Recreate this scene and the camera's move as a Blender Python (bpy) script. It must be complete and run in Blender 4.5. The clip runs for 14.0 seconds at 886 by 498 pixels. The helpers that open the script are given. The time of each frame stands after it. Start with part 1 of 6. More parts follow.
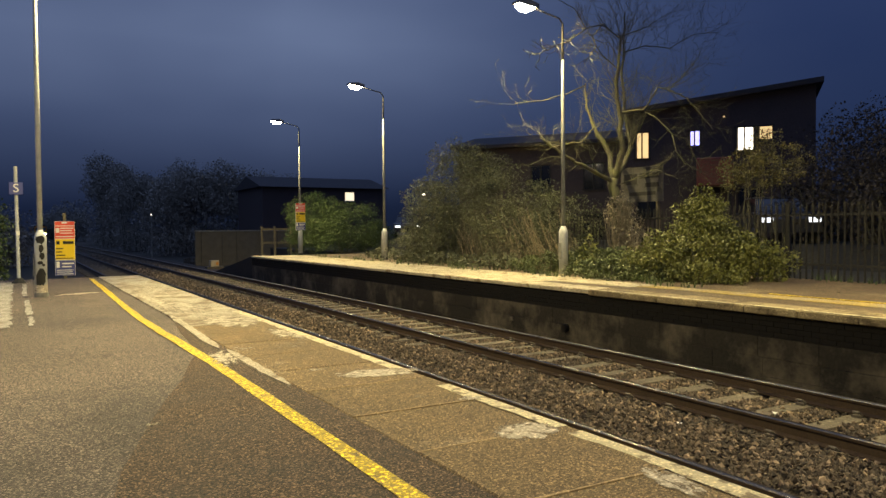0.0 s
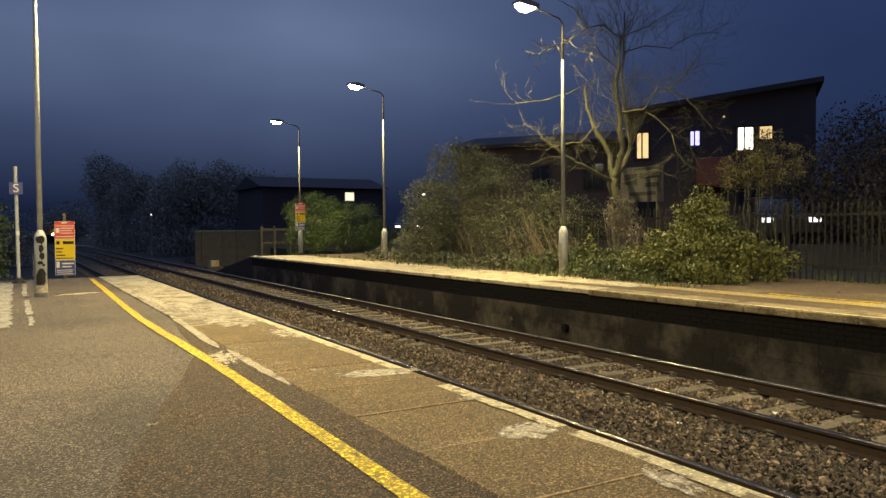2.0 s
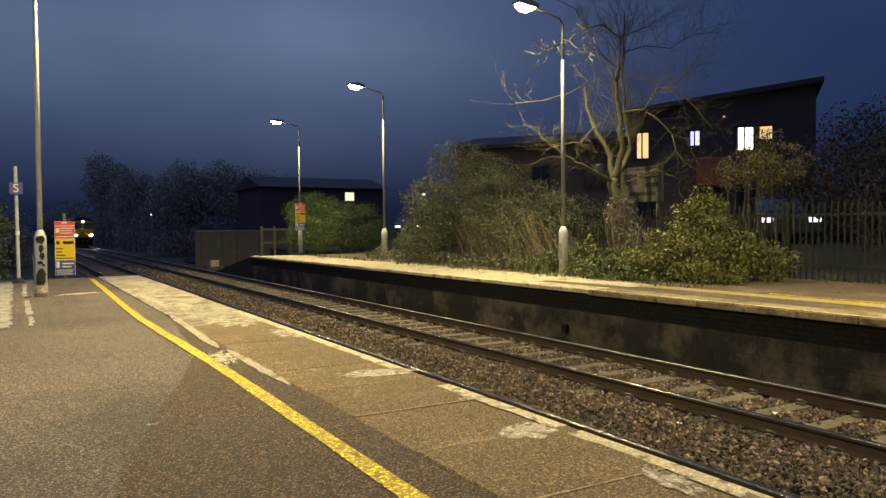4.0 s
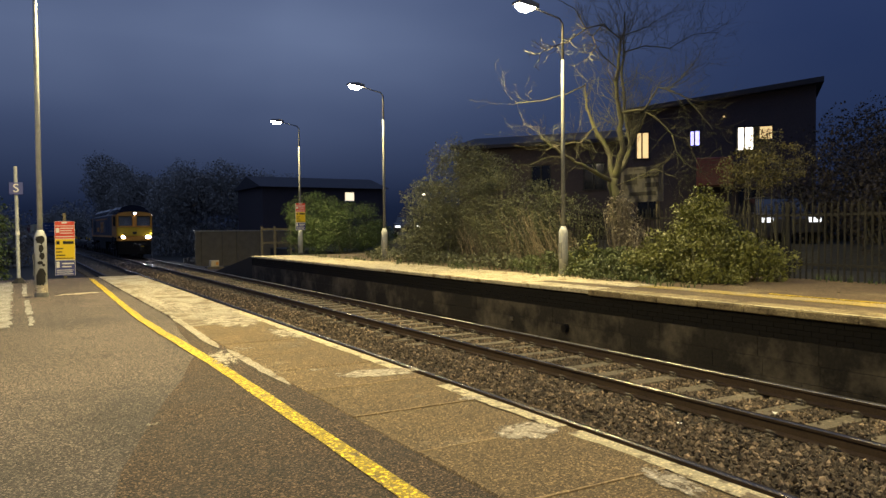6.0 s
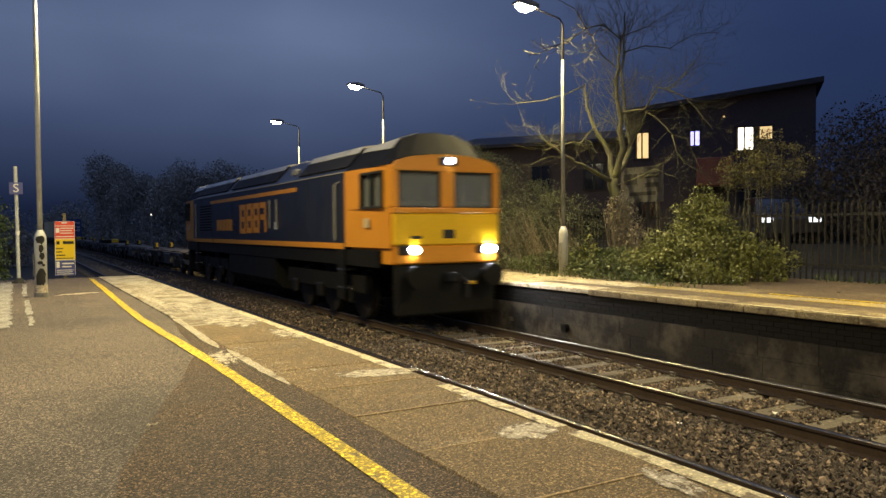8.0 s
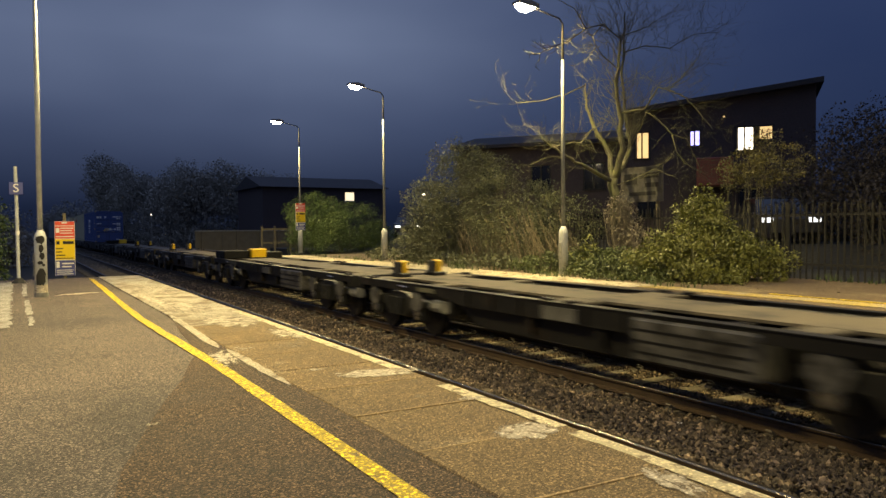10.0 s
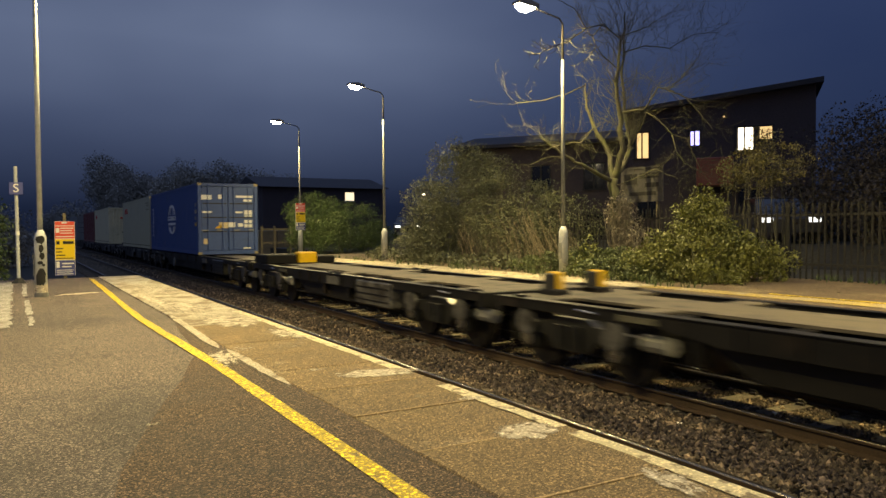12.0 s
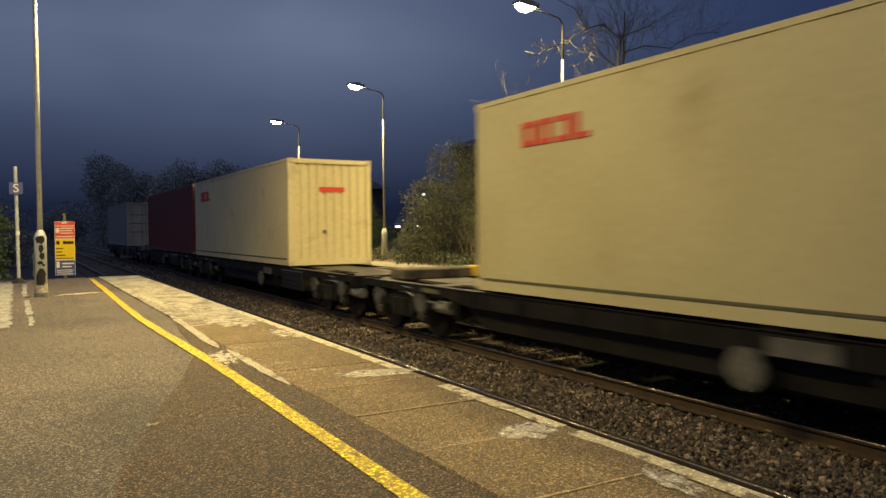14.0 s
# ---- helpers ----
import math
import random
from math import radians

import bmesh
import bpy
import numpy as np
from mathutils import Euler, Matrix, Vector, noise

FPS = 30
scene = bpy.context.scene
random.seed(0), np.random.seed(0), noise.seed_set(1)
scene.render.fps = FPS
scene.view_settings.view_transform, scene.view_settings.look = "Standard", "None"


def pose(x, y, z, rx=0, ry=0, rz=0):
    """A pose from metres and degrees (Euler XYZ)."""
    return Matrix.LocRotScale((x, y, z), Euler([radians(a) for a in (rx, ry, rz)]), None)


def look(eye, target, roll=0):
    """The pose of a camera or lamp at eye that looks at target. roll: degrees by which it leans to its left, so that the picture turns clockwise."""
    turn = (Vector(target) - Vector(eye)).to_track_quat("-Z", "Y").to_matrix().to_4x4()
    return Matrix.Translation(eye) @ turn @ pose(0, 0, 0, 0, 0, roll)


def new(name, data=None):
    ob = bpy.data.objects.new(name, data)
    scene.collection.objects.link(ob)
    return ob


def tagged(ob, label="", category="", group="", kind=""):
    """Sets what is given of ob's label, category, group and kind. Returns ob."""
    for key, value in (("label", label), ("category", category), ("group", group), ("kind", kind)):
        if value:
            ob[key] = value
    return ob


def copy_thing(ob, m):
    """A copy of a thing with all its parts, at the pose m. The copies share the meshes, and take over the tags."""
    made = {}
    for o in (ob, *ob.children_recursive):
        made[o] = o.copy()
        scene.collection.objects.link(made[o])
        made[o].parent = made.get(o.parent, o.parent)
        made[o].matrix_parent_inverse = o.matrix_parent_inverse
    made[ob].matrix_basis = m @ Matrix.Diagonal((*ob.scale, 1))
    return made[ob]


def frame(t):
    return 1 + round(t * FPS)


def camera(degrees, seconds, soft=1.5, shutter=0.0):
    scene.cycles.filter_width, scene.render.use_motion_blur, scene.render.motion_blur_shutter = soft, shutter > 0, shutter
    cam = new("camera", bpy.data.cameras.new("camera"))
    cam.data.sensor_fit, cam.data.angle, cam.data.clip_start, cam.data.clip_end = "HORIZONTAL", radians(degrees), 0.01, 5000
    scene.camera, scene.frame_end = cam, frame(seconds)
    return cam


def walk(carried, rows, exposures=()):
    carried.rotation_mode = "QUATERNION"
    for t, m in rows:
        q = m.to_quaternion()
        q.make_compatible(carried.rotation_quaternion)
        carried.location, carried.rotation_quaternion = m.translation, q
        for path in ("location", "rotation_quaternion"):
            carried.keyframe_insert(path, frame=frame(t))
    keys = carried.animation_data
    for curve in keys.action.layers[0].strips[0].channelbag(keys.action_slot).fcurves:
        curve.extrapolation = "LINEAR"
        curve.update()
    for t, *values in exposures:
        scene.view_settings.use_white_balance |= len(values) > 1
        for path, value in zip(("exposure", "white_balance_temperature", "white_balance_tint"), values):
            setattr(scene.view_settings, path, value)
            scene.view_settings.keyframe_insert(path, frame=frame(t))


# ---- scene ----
# x runs across the tracks (0: centre of the far track), y along them away from the camera, z = 0 on the rail tops
PH = 0.873          # platform height over the rails
NEAR_EDGE, FAR_EDGE = -4.862, 1.393
NEAR_TRACK = -3.376
EYE = Vector((-7.533, 0.0, 1.991))
YAW, DIP = radians(29.90), radians(1.55)
AIM = EYE + Vector((math.sin(YAW) * math.cos(DIP), math.cos(YAW) * math.cos(DIP), -math.sin(DIP)))

cam = camera(61.93, 14.0, soft=1.5, shutter=0.32)
# the white balance drifts warmer once the orange engine has gone by
walk(cam, [(0.0, look(EYE, AIM, -0.48)), (14.0, look(EYE, AIM, -0.48))],
     exposures=[(0.0, 0.12, 6580, 10), (8.2, 0.12, 6580, 10), (10.3, 0.20, 7150, 9), (13.2, 0.20, 7230, 9), (14.0, 0.09, 7250, 9)])

# ---- world: the last blue of dusk under thin cloud ----
world = bpy.data.worlds.new("dusk")
scene.world = world
world.use_nodes = True
wn, wl = world.node_tree.nodes, world.node_tree.links
w_bg = wn["Background"]
w_tc = wn.new("ShaderNodeTexCoord")
w_sep = wn.new("ShaderNodeSeparateXYZ")
w_ramp = wn.new("ShaderNodeValToRGB")
w_map = wn.new("ShaderNodeMapping")
w_noise = wn.new("ShaderNodeTexNoise")
w_mix = wn.new("ShaderNodeMix")
w_mix.data_type = "RGBA"
w_mix.blend_type = "MIX"
w_map.inputs["Scale"].default_value = (1.0, 1.0, 2.4)
w_noise.inputs["Scale"].default_value = 1.7
w_noise.inputs["Detail"].default_value = 3.0
wl.new(w_tc.outputs["Generated"], w_sep.inputs[0])
wl.new(w_sep.outputs["Z"], w_ramp.inputs[0])
wl.new(w_tc.outputs["Generated"], w_map.inputs[0])
wl.new(w_map.outputs[0], w_noise.inputs["Vector"])
w_cr = wn.new("ShaderNodeMapRange")
w_cr.inputs["From Min"].default_value, w_cr.inputs["From Max"].default_value = 0.25, 0.75
w_cr.inputs["To Min"].default_value, w_cr.inputs["To Max"].default_value = 0.25, 1.0
wl.new(w_noise.outputs["Fac"], w_cr.inputs["Value"])
e = w_ramp.color_ramp.elements
e[0].position, e[0].color = 0.0, (0.007, 0.011, 0.027, 1)
e[1].position, e[1].color = 0.45, (0.015, 0.033, 0.115, 1)
k = e.new(0.14)
k.color = (0.013, 0.025, 0.075, 1)
# thin cloud, lit by the town that lies up the line
w_town = wn.new("ShaderNodeValToRGB")
te = w_town.color_ramp.elements
te[0].position, te[0].color = 0.0, (0.75, 0.75, 0.75, 1)
te[1].position, te[1].color = 0.9, (0.07, 0.07, 0.07, 1)
for q, c in ((0.3, 1.0), (0.5, 0.66), (0.7, 0.26)):
    te.new(q).color = (c, c, c, 1)
w_high = wn.new("ShaderNodeMapRange")
w_high.inputs["From Min"].default_value, w_high.inputs["From Max"].default_value = 0.03, 0.24
w_mul, w_mul2 = wn.new("ShaderNodeMath"), wn.new("ShaderNodeMath")
w_mul.operation = w_mul2.operation = "MULTIPLY"
wl.new(w_sep.outputs["X"], w_town.inputs[0])
wl.new(w_sep.outputs["Z"], w_high.inputs["Value"])
wl.new(w_town.outputs[0], w_mul.inputs[0])
wl.new(w_high.outputs[0], w_mul.inputs[1])
wl.new(w_mul.outputs[0], w_mul2.inputs[0])
wl.new(w_cr.outputs[0], w_mul2.inputs[1])
w_mix.inputs["B"].default_value = (0.132, 0.176, 0.300, 1)
wl.new(w_mul2.outputs[0], w_mix.inputs["Factor"])
wl.new(w_ramp.outputs[0], w_mix.inputs["A"])
wl.new(w_mix.outputs["Result"], w_bg.inputs["Color"])
# an overcast sky grows about three times brighter from the horizon to the zenith
w_up = wn.new("ShaderNodeMapRange")
w_up.inputs["From Min"].default_value, w_up.inputs["From Max"].default_value = 0.30, 1.0
w_up.inputs["To Min"].default_value, w_up.inputs["To Max"].default_value = 1.0, 2.2
wl.new(w_sep.outputs["Z"], w_up.inputs["Value"])
wl.new(w_up.outputs[0], w_bg.inputs["Strength"])

LAMP_WATT = 670.0
LAMP_COLOR = (1.0, 0.81, 0.35)


# ---- materials ----
def material(name, low, high, rough=0.8, metal=0.0, scale=6.0, fine=60.0, bump=0.25, bump_size=0.004, stain=None, stain_at=(0.55, 0.7), stain_scale=1.2,
             spec=0.5, per_piece=0.0, grit=0.0, grit_scale=80.0, shared=False):
    """Base colour from low to high by coarse and fine noise, with stains, relief and uneven gloss, in metres.
    shared: the pattern runs on from piece to piece."""
    m = bpy.data.materials.new(name)
    m.use_nodes = True
    n, l = m.node_tree.nodes, m.node_tree.links
    b = n["Principled BSDF"]
    where = n.new("ShaderNodeNewGeometry").outputs["Position"] if shared else n.new("ShaderNodeTexCoord").outputs["Object"]
    a = n.new("ShaderNodeTexNoise")
    a.inputs["Scale"].default_value, a.inputs["Detail"].default_value = scale, 4
    f = n.new("ShaderNodeTexNoise")
    f.inputs["Scale"].default_value, f.inputs["Detail"].default_value = fine, 3
    for t in (a, f):
        l.new(where, t.inputs["Vector"])
    mx = n.new("ShaderNodeMath")
    mx.operation = "MULTIPLY_ADD"
    mx.inputs[1].default_value, mx.inputs[2].default_value = 0.55, -0.02
    l.new(f.outputs["Fac"], mx.inputs[0])
    ad = n.new("ShaderNodeMath")
    ad.operation = "MULTIPLY_ADD"
    ad.inputs[1].default_value = 0.5
    l.new(a.outputs["Fac"], ad.inputs[0])
    l.new(mx.outputs[0], ad.inputs[2])
    last = ad.outputs[0]
    if per_piece:
        oi = n.new("ShaderNodeObjectInfo")
        pp = n.new("ShaderNodeMath")
        pp.operation = "MULTIPLY_ADD"
        pp.inputs[1].default_value, pp.inputs[2].default_value = per_piece, -per_piece / 2
        l.new(oi.outputs["Random"], pp.inputs[0])
        p2 = n.new("ShaderNodeMath")
        l.new(pp.outputs[0], p2.inputs[0])
        l.new(last, p2.inputs[1])
        last = p2.outputs[0]
    r = n.new("ShaderNodeValToRGB")
    r.color_ramp.elements[0].position, r.color_ramp.elements[1].position = 0.28, 0.72
    r.color_ramp.elements[0].color, r.color_ramp.elements[1].color = (*low, 1), (*high, 1)
    l.new(last, r.inputs[0])
    color = r.outputs[0]
    if stain:
        s = n.new("ShaderNodeTexNoise")
        s.inputs["Scale"].default_value, s.inputs["Detail"].default_value, s.inputs["Roughness"].default_value = stain_scale, 7, 0.65
        l.new(where, s.inputs["Vector"])
        mr = n.new("ShaderNodeMapRange")
        mr.inputs["From Min"].default_value, mr.inputs["From Max"].default_value = stain_at
        l.new(s.outputs["Fac"], mr.inputs["Value"])
        sm = n.new("ShaderNodeMix")
        sm.data_type = "RGBA"
        sm.inputs["B"].default_value = (*stain, 1)
        l.new(mr.outputs[0], sm.inputs["Factor"])
        l.new(color, sm.inputs["A"])
        color = sm.outputs["Result"]
    if grit:
        vo = n.new("ShaderNodeTexVoronoi")
        vo.inputs["Scale"].default_value = grit_scale
        l.new(where, vo.inputs["Vector"])
        sc = n.new("ShaderNodeSeparateColor")
        l.new(vo.outputs["Color"], sc.inputs[0])
        gr = n.new("ShaderNodeValToRGB")
        gr.color_ramp.elements[0].color, gr.color_ramp.elements[1].color = (*[1 - grit] * 3, 1), (*[1 + 2.6 * grit] * 3, 1)
        gk = gr.color_ramp.elements.new(0.74)
        gk.color = (*[1 - 0.15 * grit] * 3, 1)
        l.new(sc.outputs[0], gr.inputs[0])
        gm = n.new("ShaderNodeMix")
        gm.data_type, gm.blend_type = "RGBA", "MULTIPLY"
        gm.inputs["Factor"].default_value = 1.0
        l.new(color, gm.inputs["A"])
        l.new(gr.outputs[0], gm.inputs["B"])
        color = gm.outputs["Result"]
    l.new(color, b.inputs["Base Color"])
    rr = n.new("ShaderNodeMapRange")
    rr.inputs["To Min"].default_value, rr.inputs["To Max"].default_value = max(0.05, rough - 0.15), min(1.0, rough + 0.12)
    l.new(a.outputs["Fac"], rr.inputs["Value"])
    l.new(rr.outputs[0], b.inputs["Roughness"])
    b.inputs["Metallic"].default_value = metal
    b.inputs["Specular IOR Level"].default_value = spec
    if bump:
        bp = n.new("ShaderNodeBump")
        bp.inputs["Strength"].default_value, bp.inputs["Distance"].default_value = bump, bump_size
        l.new(f.outputs["Fac"], bp.inputs["Height"])
        if grit:
            b2 = n.new("ShaderNodeBump")
            b2.inputs["Strength"].default_value, b2.inputs["Distance"].default_value = 0.7, 0.007
            b2.invert = True
            l.new(vo.outputs["Distance"], b2.inputs["Height"])
            l.new(bp.outputs[0], b2.inputs["Normal"])
            bp = b2
        l.new(bp.outputs[0], b.inputs["Normal"])
    return m


def glow(name, color, strength):
    m = bpy.data.materials.new(name)
    m.use_nodes = True
    b = m.node_tree.nodes["Principled BSDF"]
    b.inputs["Base Color"].default_value = (*color, 1)
    b.inputs["Emission Color"].default_value = (*color, 1)
    b.inputs["Emission Strength"].default_value = strength
    return m


def glass(name, color=(0.05, 0.055, 0.06), rough=0.06):
    m = bpy.data.materials.new(name)
    m.use_nodes = True
    b = m.node_tree.nodes["Principled BSDF"]
    b.inputs["Base Color"].default_value = (*color, 1)
    b.inputs["Roughness"].default_value = rough
    b.inputs["Specular IOR Level"].default_value = 0.7
    return m


ASPHALT = material("asphalt_smooth", (0.097, 0.073, 0.055), (0.190, 0.149, 0.116), 0.75, scale=1.2, fine=60, bump=0.5, bump_size=0.006, stain=(0.058, 0.047, 0.036), stain_at=(0.47, 0.72), stain_scale=0.38, grit=0.92, grit_scale=135)
ASPHALT_COARSE = material("asphalt_coarse", (0.048, 0.030, 0.016), (0.122, 0.079, 0.044), 0.8, scale=2, fine=45, bump=0.8, bump_size=0.008, grit=0.98, grit_scale=128)
SLAB = material("edge_slab", (0.132, 0.090, 0.041), (0.265, 0.187, 0.092), 0.85, scale=2.0, fine=60, bump=0.5, bump_size=0.005, per_piece=0.12, grit=0.62, grit_scale=135, stain=(0.36, 0.29, 0.18), stain_at=(0.60, 0.74), stain_scale=2.2, shared=True)
SLAB_PALE = material("pale_slab", (0.27, 0.240, 0.175), (0.50, 0.45, 0.34), 0.85, scale=2.0, fine=45, bump=0.4, per_piece=0.12, stain=(0.20, 0.155, 0.095), stain_at=(0.50, 0.58), stain_scale=2.6, grit=0.3)
YELLOW_LINE = material("yellow_line_paint", (0.53, 0.37, 0.008), (0.74, 0.54, 0.012), 0.6, scale=5, fine=60, bump=0.4, stain=(0.24, 0.16, 0.04), stain_at=(0.56, 0.66), stain_scale=14, grit=0.6)
WHITE_LINE = material("worn_white_paint", (0.48, 0.405, 0.235), (0.70, 0.61, 0.38), 0.6, scale=5, fine=60, bump=0.4, stain=(0.19, 0.14, 0.075), stain_at=(0.54, 0.59), stain_scale=9, grit=0.25)
PAVING_WHITE = material("whitened_paving", (0.22, 0.21, 0.18), (0.44, 0.42, 0.37), 0.8, scale=3, fine=40, bump=0.4, grit=0.3, stain=(0.16, 0.14, 0.10), stain_at=(0.52, 0.66), stain_scale=2.5, shared=True)
PATCH = material("pale_render_smear", (0.40, 0.345, 0.25), (0.63, 0.56, 0.43), 0.8, scale=6, fine=50, bump=0.4, grit=0.3, stain=(0.22, 0.17, 0.11), stain_at=(0.55, 0.62), stain_scale=9)
COPING = material("coping_stone", (0.37, 0.315, 0.20), (0.60, 0.535, 0.37), 0.85, scale=2.5, fine=40, bump=0.4, stain=(0.22, 0.16, 0.08), stain_at=(0.54, 0.62), stain_scale=3, per_piece=0.15, grit=0.25)
COPING_BROWN = material("weathered_coping", (0.190, 0.145, 0.072), (0.37, 0.295, 0.155), 0.85, scale=2.5, fine=40, bump=0.4, stain=(0.10, 0.072, 0.035), stain_at=(0.52, 0.64), stain_scale=3, per_piece=0.18, grit=0.3)
BLOCK = material("sooty_block", (0.014, 0.012, 0.009), (0.036, 0.030, 0.022), 0.9, scale=1.1, fine=22, bump=0.6, bump_size=0.01, per_piece=0.12, stain=(0.14, 0.118, 0.084), stain_at=(0.46, 0.66), stain_scale=0.85, spec=0.3, shared=True)
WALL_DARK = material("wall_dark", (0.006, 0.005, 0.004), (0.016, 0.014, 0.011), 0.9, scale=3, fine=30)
BED = material("ballast_bed", (0.02, 0.016, 0.012), (0.075, 0.06, 0.042), 0.95, scale=8, fine=24, bump=1.0, bump_size=0.03)
SLEEPER = material("concrete_sleeper", (0.070, 0.058, 0.041), (0.142, 0.119, 0.086), 0.9, scale=1.3, fine=40, bump=0.4, per_piece=0.15, grit=0.3, grit_scale=40, shared=True)
RAIL = material("rusty_rail", (0.035, 0.022, 0.013), (0.085, 0.055, 0.032), 0.75, metal=0.3, scale=4, fine=40)
# darker copy of the rail head, for rails that reflect no lamp
RAIL_NO_GLINT = material("glintless_rail_head", (0.12, 0.105, 0.085), (0.26, 0.235, 0.20), 0.25, metal=0.95, scale=3, fine=30, bump=0)
# near-black: the coping's shade is put into this colour, along with soot
SHADED_BRICK = material("shaded_black_brick", (0.004, 0.0035, 0.003), (0.010, 0.0085, 0.007), 0.9, scale=3, fine=25, bump=0.4, per_piece=0.1, spec=0.25, shared=True)
RAIL_TOP = material("worn_bright_rail_head", (0.17, 0.16, 0.145), (0.31, 0.295, 0.27), 0.33, metal=1.0, scale=3, fine=30, bump=0)
CLIP = material("rail_clip_steel", (0.06, 0.052, 0.042), (0.19, 0.17, 0.14), 0.5, metal=0.4)
SOIL = material("dark_soil", (0.012, 0.012, 0.008), (0.035, 0.032, 0.02), 0.95, scale=0.8, fine=8, bump=0.8, bump_size=0.03)
GALV = material("galvanised_steel", (0.19, 0.19, 0.17), (0.34, 0.34, 0.31), 0.55, metal=0.25, scale=5, fine=30, bump=0.1, stain=(0.13, 0.13, 0.115), stain_at=(0.5, 0.7), stain_scale=2)
PALISADE = material("palisade_steel", (0.018, 0.018, 0.018), (0.042, 0.041, 0.039), 0.7, spec=0.2, metal=0.1, scale=5, fine=30, bump=0.1)
GRIME = material("peeled_paint", (0.008, 0.008, 0.007), (0.03, 0.028, 0.025), 0.8)
LAMP_LENS = glow("lamp_lens", (1.0, 0.84, 0.58), 90.0)
LAMP_BODY = material("lamp_housing", (0.12, 0.12, 0.12), (0.2, 0.2, 0.2), 0.5)
LEAF_IVY = material("ivy_leaf", (0.052, 0.062, 0.012), (0.185, 0.19, 0.040), 0.5, scale=2, fine=14, bump=0)
LEAF_BUSH = material("hedge_leaf", (0.028, 0.052, 0.012), (0.088, 0.128, 0.032), 0.55, scale=2, fine=12, bump=0)
LEAF_DRY = material("dull_leaf", (0.046, 0.053, 0.028), (0.122, 0.130, 0.068), 0.65, scale=1.5, fine=10, bump=0)
LEAF_OLIVE = material("olive_leaf", (0.075, 0.066, 0.022), (0.20, 0.175, 0.058), 0.6, scale=2, fine=12, bump=0)
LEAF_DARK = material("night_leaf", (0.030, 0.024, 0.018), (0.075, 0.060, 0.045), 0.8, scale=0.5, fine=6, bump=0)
# far paler than twigs are: the distance haze is put into the colour
LEAF_FAR = material("hazed_twig_mass", (0.21, 0.20, 0.17), (0.33, 0.315, 0.275), 0.85, scale=0.5, fine=6, bump=0)
LEAF_BRAMBLE = material("bramble_leaf", (0.030, 0.046, 0.012), (0.095, 0.115, 0.030), 0.55, scale=2, fine=12, bump=0)
# bracket arm colour, blacked down so the lantern's light hardly shows on it
ARM_DARKENED = material("darkened_arm_steel", (0.03, 0.03, 0.03), (0.06, 0.06, 0.058), 0.7, scale=5, fine=30, bump=0.1, spec=0.3)
POLE_PAINT = material("grey_pole_paint", (0.36, 0.375, 0.385), (0.52, 0.54, 0.55), 0.55, scale=5, fine=30, bump=0.1, stain=(0.25, 0.255, 0.255), stain_at=(0.5, 0.7), stain_scale=2)
# darker copy of the pole colour, offsets the lantern's glare on the shaft
SHAFT_STEEL = material("darkened_pole_steel", (0.15, 0.158, 0.165), (0.25, 0.262, 0.27), 0.6, scale=4, fine=30, bump=0.1, stain=(0.10, 0.10, 0.10), stain_at=(0.5, 0.7), stain_scale=2)
MORTAR = material("sandy_mortar", (0.30, 0.215, 0.105), (0.46, 0.34, 0.18), 0.9, scale=3, fine=50, bump=0.4, grit=0.3)
BARK = material("mossy_bark", (0.046, 0.043, 0.030), (0.118, 0.110, 0.076), 0.9, scale=4, fine=40, bump=0.7, bump_size=0.012, stain=(0.098, 0.104, 0.042), stain_at=(0.48, 0.65), stain_scale=2.5)
CREEPER = material("pale_dead_creeper", (0.13, 0.112, 0.080), (0.30, 0.262, 0.195), 0.9, bump=0)
BOARD_GREY = material("weathered_board", (0.050, 0.047, 0.046), (0.110, 0.105, 0.10), 0.85, scale=3, fine=24, bump=0.2, stain=(0.04, 0.036, 0.032), stain_at=(0.5, 0.64), stain_scale=3)
STALK = material("dry_stalk", (0.10, 0.080, 0.052), (0.23, 0.185, 0.12), 0.85, bump=0)
BRICK_DARK = material("dark_brick", (0.040, 0.031, 0.033), (0.072, 0.056, 0.058), 0.9, scale=1, fine=14, bump=0.3)
ROOF = material("slate_roof", (0.022, 0.022, 0.026), (0.048, 0.045, 0.048), 0.85, scale=1, fine=9)


